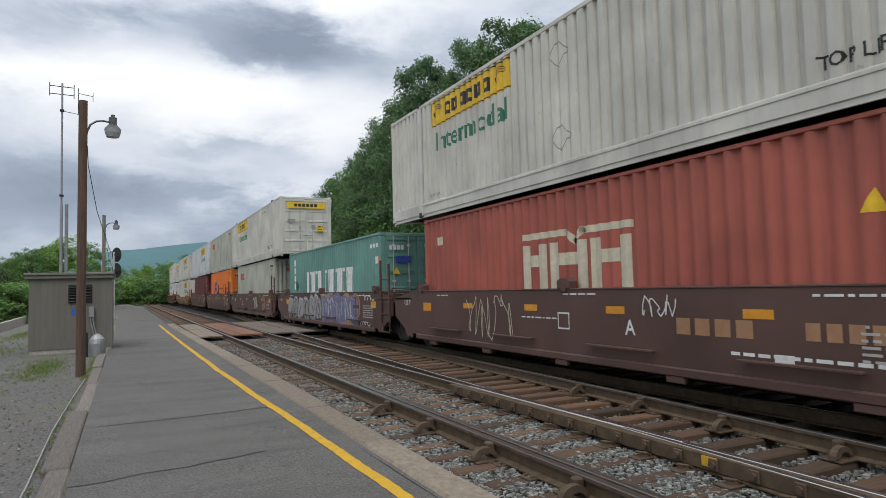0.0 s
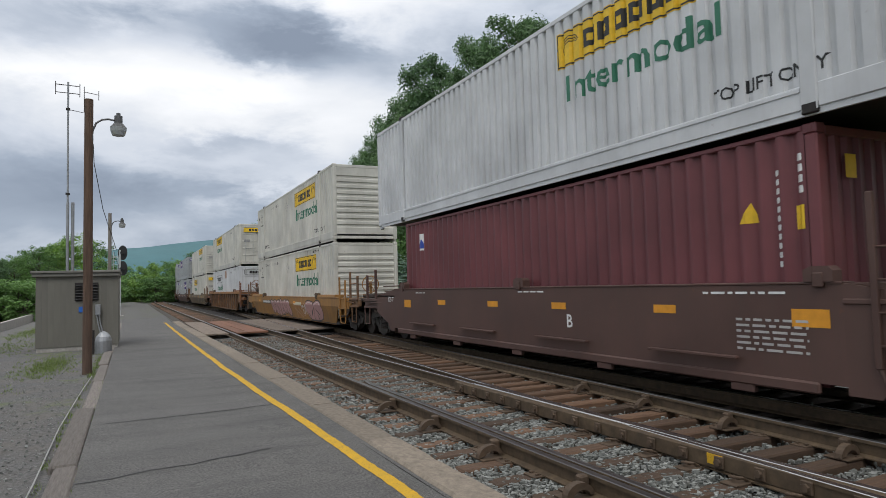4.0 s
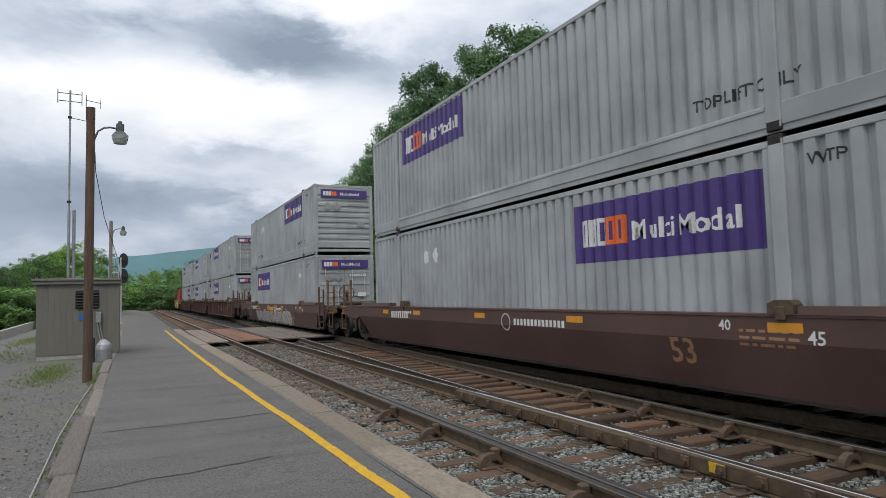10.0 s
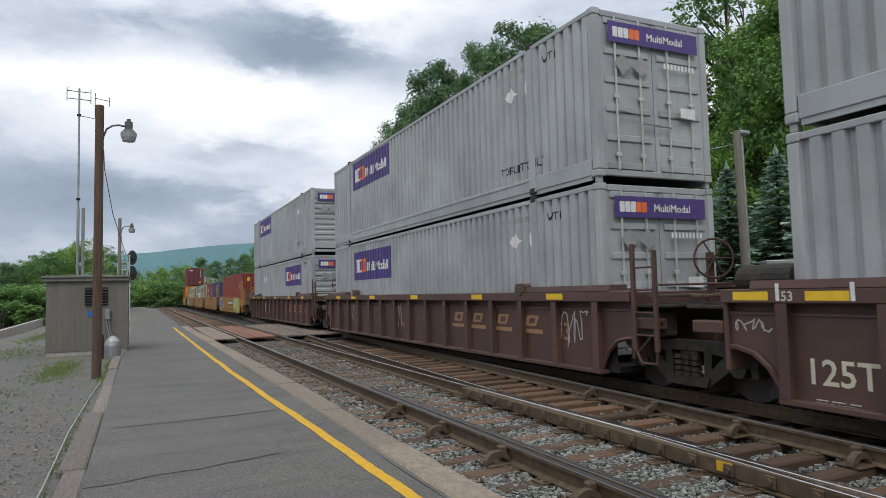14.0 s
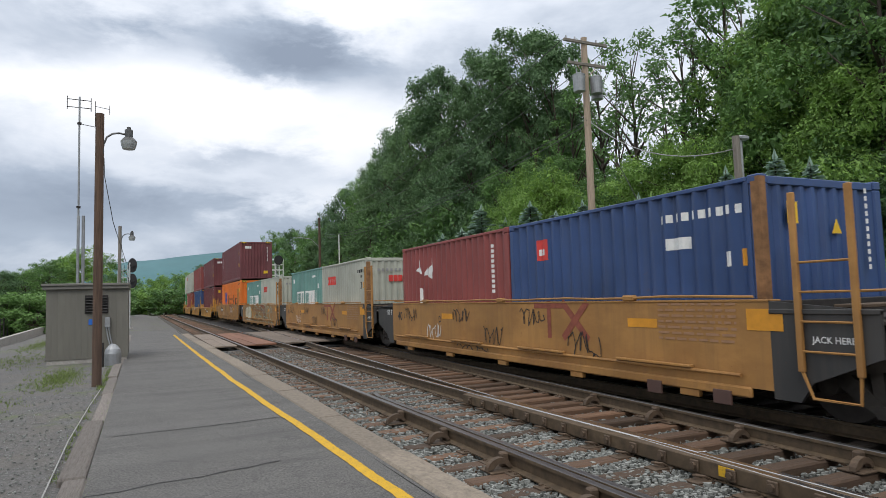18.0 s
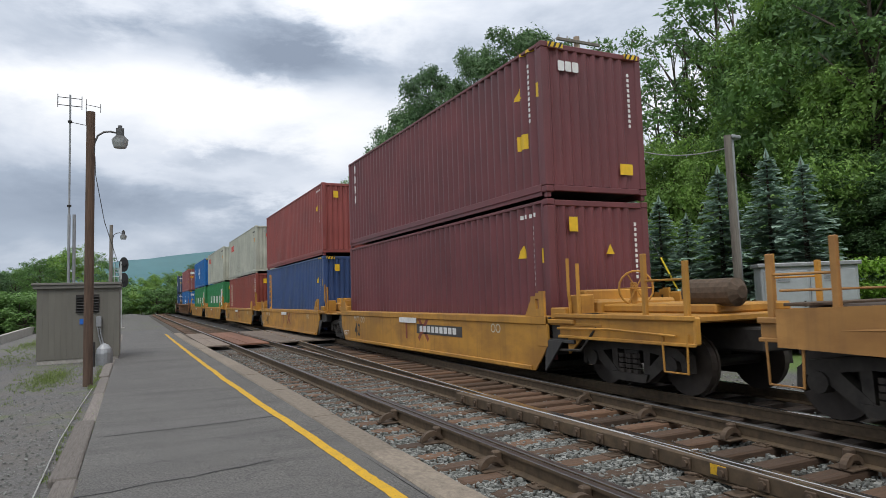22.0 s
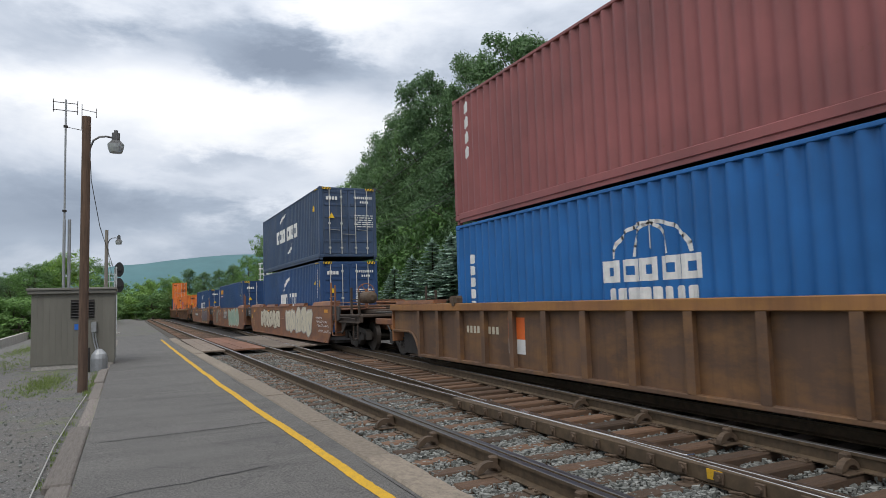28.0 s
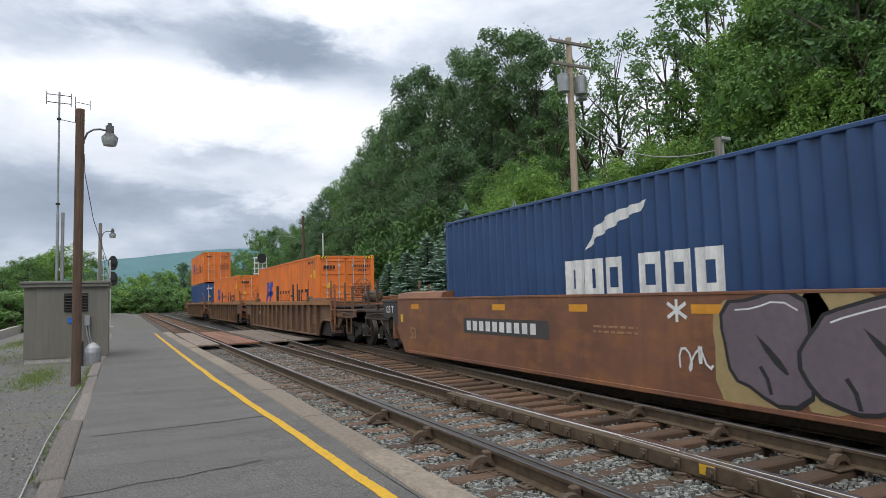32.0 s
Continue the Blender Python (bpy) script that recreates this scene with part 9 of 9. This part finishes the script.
def mud_unit(car, d):
    # patched upper band
    band = {"buff": ((9.6, 8.5), (5.95, 5.2)), "umber_patch": ((5.2, 3.75), (0.9, -1.6)), "stone": ((2.85, 1.95), (-3.2, -4.6)), "dun": ((8.5, 8.1), (3.75, 2.85), (1.95, 0.9), (-1.6, -3.2), (-4.6, -9.2))}
    rnd = random.Random(41)
    for k, (ink, runs) in enumerate(band.items()):
        car_rects(car, d, [(y0, y1, 0.91, 1.19) for y0, y1 in runs], ink, 0.0032, "faded paint patches of the upper band")
        rubbed = [bulge(rnd, -8.5 + 3.3 * i + 0.8 * k + rnd.uniform(-0.1, 0.1), rnd.uniform(1.0, 1.1), rnd.uniform(0.15, 0.4), rnd.uniform(0.04, 0.08), 14) for i in range(5)]
        flat_mark(car, rubbed, ink, -d[1] - 0.004 - 0.0003 * k, "rubbed uneven patches")
    reflectors(car, d, (9.1, 4.85, 1.9, -2.2, -6.2), 0.94, 0.5, 0.1)
    for k in range(6):
        scrawl(car, d, -0.4 - 1.5 * k, -0.8 - 1.5 * k, 0.4, 0.85, "pale", 160 + k, 0.022, 1)
    car_words(car, d, "53", -5.6, 0.55, 0.3, "black")


def coast_unit(car, d):
    reflectors(car, d, (6.9, 4.6, 1.2, -2.1, -6.0), 1.02, 0.45, 0.11)
    car_bars(car, d, 5.6, 1.12, 0.9, 0.14, 1, "white", 61)
    car_rects(car, d, [(6.2 - i * 0.16, 6.1 - i * 0.16, 0.92, 1.1) for i in range(8)], "white", 0.006, "number blocks")
    flat_mark(car, [[(-0.1 - a, b) for a, b in q] for q in hoop(arc(0, 0.97, 0.16, 0.16, 0, 340, 16), 0.03)], "white", -d[1] - 0.006)
    car_rects(car, d, [(-0.4 - i * 0.12, -0.48 - i * 0.12, 0.92, 1.04) for i in range(14)], "white", 0.006, "name blocks")
    car_words(car, d, "53", -4.4, 0.55, 0.34, "faded")
    car_words(car, d, "40", -5.3, 1.02, 0.13)
    car_words(car, d, "45", -6.5, 0.9, 0.15)
    car_bars(car, d, -5.6, 1.05, 0.8, 0.25, 3, "faded", 66)


def coast_sprayed(car, d):
    coast_unit(car, d)
    car_rects(car, d, [(1.65, 1.1, 0.85, 1.18), (-0.3, -1.1, 0.9, 1.18)], "faded", 0.0035, "rusty orange spray paint", "graffiti")
    spray(car, d, 1.0, -0.2, 0.55, 1.18, 2, "amber", "black", 74, "orange")
    spray(car, d, 5.2, -4.2, 0.2, 0.95, 9, "pale", "black", 71, "white", "faded")
    scrawl(car, d, 8.0, 6.8, 0.4, 1.1, "cream", 73, 0.018, 6)


def tan_unit(seed, full=True):
    def paint(car, d):
        reflectors(car, d, (-6.0,), 1.06, 0.5, 0.26)
        reflectors(car, d, (2.9, -3.85), 1.04, 0.62, 0.13)
        car_bars(car, d, -4.5, 1.4, 1.35, 0.55, 7, "faded", seed)
        if seed != 1:
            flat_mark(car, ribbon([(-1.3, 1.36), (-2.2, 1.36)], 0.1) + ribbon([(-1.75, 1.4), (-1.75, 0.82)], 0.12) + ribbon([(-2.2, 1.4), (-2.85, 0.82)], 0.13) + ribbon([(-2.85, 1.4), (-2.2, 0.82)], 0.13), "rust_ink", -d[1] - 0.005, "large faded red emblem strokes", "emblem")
        car_words(car, d, "40", 5.9, 0.95, 0.24, "black")
        car_words(car, d, "C" if seed % 2 else "D", 3.1, 0.95, 0.16, "black")
        car_words(car, d, "JACK HERE", -6.85, 0.95, 0.07, "white")
        car_words(car, d, "125 T", 6.85, 1.1, 0.14)
        for k in range(6):
            y = 4.6 - k * 1.55 + (seed * 7 % 5) * 0.2
            scrawl(car, d, y, y - 0.85, 0.5 if k % 2 else 0.95, 0.95 if k % 2 else 1.34, "white" if k == 1 else "black", seed * 5 + k, 0.02, 5)
        scrawl(car, d, 2.0, 0.5, 0.3, 0.5, "black", seed + 70, 0.02, 6)
        for y in (-4.4, -5.6):
            part("jacking_plate", kept("jackplate", lambda: Shape().box(-0.02, 0.02, -0.14, 0.14, -0.09, 0.09, 0.006).mesh("jacking_plate", PAINT["car_brown"])), car, "brown stencilled jacking plate", at=pose(-d[1] - 0.04, y, 0.21))
    return paint


def tan_green(car, d):
    tan_unit(1)(car, d)
    car_rects(car, d, [(-0.4, -3.5, 0.86, 1.16)], "car_dark", 0.0125)
    car_rects(car, d, [(-0.6 - i * 0.27, -0.79 - i * 0.27, 0.92, 1.1) for i in range(10)], "white", 0.0135, "number blocks")
    spray(car, d, -3.6, -6.7, 0.3, 1.5, 4, "lime", "violet", 81, "white", "lime")
    spray(car, d, 6.2, 3.7, 0.3, 1.4, 2, "slate", "white", 82, "sky")


def tan_mint(car, d):
    tan_unit(4)(car, d)
    spray(car, d, 4.9, 2.4, 0.3, 1.3, 2, "cream", "buff", 91, "white", "sand")
    rnd = random.Random(93)
    # outlined letters, one over the next, with dripping tails
    mint, red = [], []
    for k in range(7):
        y = 0.9 - 0.95 * k
        mint += hoop(bulge(rnd, y, 0.93 + rnd.uniform(-0.08, 0.08), 0.42, 0.34, 26), 0.05)
        inner = bulge(rnd, y + 0.05, 1.05, 0.16, 0.12, 14)
        mint += hoop(inner, 0.04) if k % 3 else ribbon([(y + 0.15, 1.15), (y, 0.95), (y - 0.22, 1.02)], 0.045)
        mint += ribbon([(y + 0.1, 0.6), (y - 0.1, 0.42), (y - 0.5, 0.38), (y - 0.75, 0.3)], 0.045)
        if k < 4:
            red += hoop(bulge(rnd, y - 0.3, 1.16, 0.24, 0.12, 14), 0.04)
    flat_mark(car, mint, "mint", -d[1] - 0.0105, "pale mint spray outlines", "graffiti")
    flat_mark(car, red, "rust_ink", -d[1] - 0.0145, "dull red spray strokes", "graffiti")


def tan_plate(car, d):
    tan_unit(3)(car, d)
    car_rects(car, d, [(4.9, 2.9, 0.86, 1.14)], "car_dark", 0.0125)
    car_rects(car, d, [(4.75 - i * 0.18, 4.63 - i * 0.18, 0.92, 1.08) for i in range(10)], "white", 0.0135, "number blocks")
    scrawl(car, d, -1.8, -3.6, 0.7, 1.3, "white", 97, 0.03, 6)


def yellow_unit(first=False):
    def paint(car, d):
        reflectors(car, d, (5.9, 2.4, -0.9, -3.6, -5.2), 0.99, 0.8, 0.1)
        car_words(car, d, "40", 4.85, 0.34, 0.42, "black", 0.006)
        car_words(car, d, "125-T", 6.05, 0.34, 0.15, "white", 0.006)
        flat_mark(car, ribbon([(0.7, 0.95), (-0.4, 0.95)], 0.14), "white", -d[1] - 0.034, "worn white emblem stroke", "emblem")
        flat_mark(car, ribbon([(-0.55, 1.0), (-1.1, 0.5)], 0.12) + ribbon([(-1.1, 1.0), (-0.55, 0.5)], 0.12) + ribbon([(0.3, 0.85), (0.3, 0.5)], 0.12), "rust_ink", -d[1] - 0.006, "faded red emblem strokes", "emblem")
        flat_mark(car, [[(y - a, b) for a, b in q] for y in (4.1, 3.9, -4.4, -4.6) for q in hoop(arc(0, 0.88, 0.08, 0.08, 0, 340, 12), 0.025)], "cream", -d[1] - 0.006)
        car_bars(car, d, 4.9, 0.98, 0.5, 0.15, 4, "cream", 101)
        car_bars(car, d, -1.6, 1.05, 1.2, 0.06, 1, "black", 102)
        if first:
            car_rects(car, d, [(-0.4, -3.0, 0.62, 0.86)], "car_dark", 0.006)
            car_rects(car, d, [(-0.6 - i * 0.24, -0.78 - i * 0.24, 0.67, 0.82) for i in range(9)], "white", 0.0075, "number blocks")
    return paint


def wide_marks(car, d, letter="A"):
    reflectors(car, d, (3.5, 1.0, -1.6, -4.4, 7.6, -7.6), 1.25, 0.48, 0.12)
    car_words(car, d, "53", 7.7, 0.5, 0.28, "faded")
    car_words(car, d, "125 T", 9.4, 1.14, 0.18, "white", 0.012)
    car_bars(car, d, 0.4, 1.05, 1.0, 0.16, 2, "faded", 111)
    car_rects(car, d, [(8.3, 8.15, 0.9, 1.1)], "yellow", 0.005)


def wide_first(car, d):
    wide_marks(car, d)
    spray(car, d, 5.4, 0.4, 0.4, 1.42, 6, "cream", "car_ink", 121, "white")
    spray(car, d, -1.0, -5.8, 0.3, 1.46, 5, "cream", "grey", 122, "white")
    for k, (z, ln) in enumerate(((1.0, 0.9), (0.85, 1.6), (0.7, 1.8), (0.5, 2.0))):
        scrawl(car, d, -6.4 - 0.1 * k, -6.4 - ln, z, z + 0.1, "white", 123 + k, 0.02, 8)


def wide_second(car, d):
    wide_marks(car, d)
    # a lone capsule shape with a tail, and a small tag beside it
    ring = [(5.5 + 0.5 * math.cos(a) - 0.12 * math.sin(a), 0.84 + 0.58 * math.sin(a)) for a in steps(0, 6.0, 20)]
    flat_mark(car, [ring], "stone", -d[1] - 0.005, "grey-green spray fill", "graffiti")
    flat_mark(car, hoop(ring, 0.035) + ribbon([(5.2, 0.72), (4.95, 0.74), (4.7, 0.6), (4.55, 0.35)], 0.035) + ribbon([(5.8, 0.92), (5.25, 0.98)], 0.025) + ribbon([(6.5, 1.1), (6.35, 0.85), (6.2, 1.2)], 0.04), "dark_green", -d[1] - 0.0065, "dark spray outline", "graffiti")
    tag = []
    for y, stroke in ((4.7, ((0, 0.4), (0, 0), (0, 0.2), (-0.2, 0.22), (0, 0.22), (0, 0.4), (-0.25, 0.4))), (4.35, ((0, 0), (0, 0.34), (-0.2, 0.3), (0, 0.18), (-0.2, 0))), (4.05, ((-0.2, 0.34), (0, 0.3), (-0.1, 0.18), (0, 0.02), (-0.2, 0))), (3.75, ((-0.2, 0.34), (0, 0.3), (-0.1, 0.18), (0, 0.02), (-0.2, 0)))):
        tag += ribbon([(y + a, 1.02 + b) for a, b in stroke], 0.03)
    for y, r in ((3.4, 0.24), (3.1, 0.16)):
        tag += hoop(arc(y, 1.2, r * 0.6, r, 0, 340, 14), 0.03)
    flat_mark(car, tag, "pale", -d[1] - 0.008, "white sprayed tag", "graffiti")
    scrawl(car, d, 4.6, 2.6, 0.3, 0.95, "faded", 134, 0.03, 5)
    # pale emblem on a dark panel, under large round white letters
    car_rects(car, d, [(1.45, -0.7, 0.7, 1.3)], "car_dark", 0.005, "dark emblem panel", "emblem")
    car_rects(car, d, [(1.1, -0.6, 1.1, 1.24), (0.92, 0.74, 0.76, 1.1), (0.12, -0.06, 0.72, 1.1)], "pale", 0.0065, "pale emblem strokes", "emblem")
    car_rects(car, d, [(0.68, 0.2, 1.05 - 0.09 * i, 1.085 - 0.09 * i) for i in range(4)], "pale", 0.0065, "pale emblem bars", "emblem")
    big = []
    for y, zc in ((1.28, 1.1), (0.92, 1.14), (0.56, 1.16)):
        big += hoop(arc(y, zc, 0.21, 0.37, 0, 345, 22), 0.042)
    big += ribbon([(0.42, 1.48), (0.3, 0.7), (0.26, 1.4), (-0.1, 1.0), (-0.2, 1.42), (-0.35, 0.75)], 0.045)
    flat_mark(car, big, "pale", -d[1] - 0.0095, "large round white spray letters", "graffiti")
    spray(car, d, -1.2, -6.2, 0.25, 1.46, 4, "mint", "cream", 132, "white")


def wide_third(car, d):
    wide_marks(car, d)
    car_rects(car, d, [(4.75, 1.6, 0.76, 1.08)], "car_dark", 0.005)
    car_rects(car, d, [(4.6 - i * 0.27, 4.42 - i * 0.27, 0.82, 1.02) for i in range(10)], "white", 0.0065, "number blocks")
    spray(car, d, -2.1, -6.6, 0.22, 1.5, 4, "lilac", "black", 141, "white", "sand")
    flat_mark(car, ribbon([(-1.2, 1.38), (-1.5, 1.2)], 0.05) + ribbon([(-1.5, 1.38), (-1.2, 1.2)], 0.05) + ribbon([(-1.35, 1.42), (-1.35, 1.15)], 0.05), "white", -d[1] - 0.006, "", "graffiti")
    scrawl(car, d, -1.4, -1.9, 0.5, 0.9, "white", 145, 0.03, 3)


INK["car_dark"] = plain("dark_number_panel", (0.06, 0.055, 0.05), 0.6, 0, 0.2, 8, 0)
INK["rust_ink"] = plain("faded_red_emblem", (0.26, 0.07, 0.04), 0.7, 0, 0.25, 8, 0)
CAR_MARKS = {0: brown_unit("A", unit_first), 1: brown_unit("E", unit_swirls), 2: brown_unit("D", unit_herald), 3: brown_unit("C", unit_herald_plain), 4: brown_unit("B"), 5: ochre_unit, 6: rust_ribbed_tagged, 7: mud_unit, 8: coast_unit, 9: coast_sprayed, 10: brown_ribbed(3), 11: brown_ribbed(5), 12: brown_ribbed(6), 13: tan_green, 14: tan_unit(2), 15: tan_unit(7), 16: tan_mint, 17: tan_plate, 18: yellow_unit(True), 19: yellow_unit(), 20: yellow_unit(), 21: yellow_unit(), 22: yellow_unit(), 23: rust_ribbed, 24: wide_first, 25: wide_second, 26: wide_third, 27: rust_ribbed, 28: rust_ribbed, 29: rust_ribbed}

# ---- the train, first unit first: distance along the line at 0 s, car, boxes (size, paint, near end, tier, marks) ----
LOWER_Z, UPPER_Z = 0.41, 3.42
UNITS = [
    (9.21, "flat", "car_brown", (7.65, 7.65), (-7.65, None), [("40", "rust_red", "wall", 0, "m_steel_line"), ("53", "white", "door", 1, "m_hauler")]),
    (24.65, "flat", "car_brown", (7.65, 7.65), (-7.65, None), [("40", "teal", "door", 0, "m_teal")]),
    (40.40, "flat", "car_brown", (7.65, 7.65), (-7.65, None), [("40", "pale_grey", "wall", 0, "m_red_name"), ("53", "white", "door", 1, "m_hauler")]),
    (55.73, "flat", "car_brown", (7.65, 7.65), (-7.65, None), [("40", "orange", "door", 0, "m_orange"), ("40", "pale_grey", "door", 1, "m_red_name_worn")]),
    (71.35, "flat", "car_brown", (7.65, 9.6), (-7.65, 8.3), [("40", "maroon", "wall", 0, "m_small_badge"), ("53", "cool_white", "wall", 1, "m_hauler_mid")]),
    (92.51, "slope", "car_ochre", (11.65, 11.65), (-9.9, 9.7), [("53", "white", "wall", 0, "m_hauler_big"), ("53", "white", "wall", 1, "m_hauler_big_top")]),
    (116.34, "ribbed", "car_rust", (11.65, 11.65), (-9.9, 9.7), [("53", "cool_white", "door", 0, "m_hauler_plain"), ("53", "white", "door", 1, "m_hauler")]),
    (139.80, "slope", "car_mud", (11.65, 11.65), (-9.9, 9.7), [("53", "white", "door", 0, "m_hauler_low"), ("53", "white", "wall", 1, "m_hauler_high")]),
    (163.34, "slope", "car_brown", (11.65, 11.65), (-9.9, 9.7), [("53", "silver", "wall", 0, "m_parcel_mid"), ("53", "silver", "door", 1, "m_parcel")]),
    (186.95, "slope", "car_brown", (11.65, 11.65), (-9.9, 9.7), [("53", "silver", "door", 0, "m_parcel_low"), ("53", "silver", "wall", 1, "m_parcel_mid_high")]),
    (210.67, "ribbed", "car_brown", (11.65, 9.65), (-10.1, None), [("53", "silver", "door", 0, "m_parcel_low"), ("53", "silver", "door", 1, "m_parcel")]),
    (230.27, "ribbed", "car_brown", (9.65, 9.65), (-9.65, None), [("53", "silver", "door", 0, "m_parcel_low"), ("53", "silver", "door", 1, "m_parcel")]),
    (250.21, "ribbed", "car_brown", (9.65, 11.65), (-9.65, 9.8), [("53", "silver", "wall", 0, "m_parcel_mid"), ("53", "silver", "wall", 1, "m_parcel")]),
    (271.51, "pipe", "car_tan", (9.85, 7.65), (-8.1, None), [("40", "brick", "wall", 0, "m_small_badge")]),
    (287.20, "pipe", "car_tan", (7.65, 7.65), (-7.65, None), [("20", "dull_red", "wall", 0, "m_white_bird"), ("20", "mid_blue", "wall", -1, "m_red_tag")]),
    (302.70, "pipe", "car_tan", (7.65, 7.65), (-7.65, None), [("20", "teal", "wall", 0, "m_teal_short"), ("20", "pale_grey", "wall", -1, "m_red_name_short")]),
    (318.10, "pipe", "car_tan", (7.65, 7.65), (-7.65, None), [("20", "teal", "wall", 0, "m_teal_short"), ("20", "pale_grey", "wall", -1, "m_red_name_short")]),
    (333.80, "pipe", "car_tan", (7.65, 9.85), (-7.65, 8.1), [("40", "orange", "wall", 0, "m_orange"), ("40", "maroon", "wall", 1, "m_upright_name")]),
    (353.93, "low", "car_yellow", (10.0, 7.85), (-8.0, None), [("40", "maroon", "wall", 0, "m_code_only"), ("40", "maroon", "wall", 1, "m_upright_name")]),
    (369.72, "low", "car_yellow", (7.85, 7.85), (-7.85, None), [("40", "mid_blue", "wall", 0, "m_yellow_panel"), ("40", "dull_red", "wall", 1, "m_code_only")]),
    (385.71, "low", "car_yellow", (7.85, 7.85), (-7.85, None), [("40", "brick", "wall", 0, "m_upright_wide"), ("40", "pale_grey", "wall", 1, "m_red_name_scraped")]),
    (401.93, "low", "car_yellow", (7.85, 7.85), (-7.85, None), [("40", "green", "wall", 0, "m_green"), ("40", "pale_grey", "wall", 1, "m_red_name")]),
    (417.81, "low", "car_yellow", (7.85, 10.0), (-7.85, 8.0), [("40", "green", "wall", 0, "m_green"), ("40", "bright_blue", "wall", 1, "m_globe")]),
    (439.69, "ribbed", "car_rust", (11.65, 11.65), (-9.9, 9.7), [("40", "bright_blue", "door", 0, "m_globe_low"), ("40", "faded_maroon", "door", 1, "m_upright_name")]),
    (463.95, "wide", "car_rust", (11.9, 9.65), (-10.1, None), [("40", "navy", "door", 0, "m_navy_low"), ("40", "dusty_navy", "door", 1, "m_navy")]),
    (483.63, "wide", "car_rust", (9.65, 9.65), (-9.65, None), [("40", "navy", "door", 0, "m_yellow_name")]),
    (503.47, "wide", "car_rust", (9.65, 11.65), (-9.65, 9.8), [("40", "navy", "door", 0, "m_navy_low")]),
    (527.19, "ribbed", "car_rust", (11.55, 9.65), (-10.1, None), [("40", "orange", "door", 0, "m_orange")]),
    (546.98, "ribbed", "car_rust", (9.65, 9.65), (-9.65, None), [("40", "orange", "door", 0, "m_orange")]),
    (566.80, "ribbed", "car_rust", (9.65, 11.65), (-9.65, 9.8), [("40", "mid_blue", "door", 0, "m_code_only"), ("40", "orange", "door", 1, "m_orange")]),
]
# how much higher the boxes of some cars ride, lower and upper tier
RAISED = {18: (0.02, 0.04), 19: (0.02, 0.03), 20: (0.02, 0.03), 21: (0.02, 0.03), 22: (0.02, 0.03), 24: (0.0, 0.05)}
MOVING = []
PAINT_WORDS = {"white": "dirty white", "cool_white": "clean white", "silver": "silver-grey", "rust_red": "rust-red", "teal": "faded teal", "pale_grey": "pale grey", "orange": "orange", "maroon": "maroon", "faded_maroon": "faded dusty maroon", "dull_red": "dull red", "brick": "brick-red", "bright_blue": "bright blue", "navy": "navy blue", "dusty_navy": "dusty faded navy blue", "mid_blue": "dusty blue", "green": "green", "car_brown": "dark brown", "car_rust": "faded rust-brown", "car_ochre": "dirty ochre", "car_yellow": "yellow", "car_tan": "tan", "car_umber": "umber", "car_chord": "orange-brown", "car_mud": "mud-stained grey-brown"}
KIND_WORDS = {"flat": "smooth-sided", "slope": "slope-ended", "ribbed": "ribbed", "pipe": "smooth-sided piped", "low": "low-sided", "wide": "deep smooth-sided"}


def build_train():
    for i, (s0, kind, paint, halves, trucks, boxes) in enumerate(UNITS):
        outer = halves[0] > 8.9 and kind != "wide" or halves[0] > 10
        car, dims = well_car(kind, paint, halves, trucks[0], trucks[1], extras=outer)
        tagged(car, "%s %s well car carrying %s" % (PAINT_WORDS[paint], KIND_WORDS[kind], "stacked containers" if any(b[3] == 1 for b in boxes) else "a single tier of containers"))
        if i in CAR_MARKS:
            BENT[0] = kind == "slope"
            CAR_MARKS[i](car, dims)
            BENT[0] = False
        MOVING.append((car, s0, 0.0))
        for size, tint, near_end, tier, marks in boxes:
            root = thing("shipping_container", "%s corrugated steel container %s" % (PAINT_WORDS[tint], "stacked on another container" if tier == 1 else "sitting in a well car"), "container", "containers on the train")
            box_parts(root, size, tint, near_end)
            if marks and marks in MARKS:
                MARKS[marks](root, size, near_end)
            dy = {"20": 3.06 if tier == 0 else -3.06}.get(size, 0.0)
            MOVING.append((root, s0 + dy, ((UPPER_Z if tier == 1 else LOWER_Z) if size != "20" else LOWER_Z) + RAISED.get(i, (0.0, 0.0))[max(0, tier)]))


def travelled(t):
    return 15.09330 * t + 0.011143 * t * t + 0.0000382 * t ** 3


def motions():
    """The whole train rolls past along the line."""
    for ob, s0, z in MOVING:
        rows = []
        for t in range(0, 33):
            x, y, a = along(s0 - travelled(t), X_TRAIN)
            rows.append((t, pose(x, y, z, 0, 0, -math.degrees(a))))
        walk(ob, rows)


build_train()
motions()
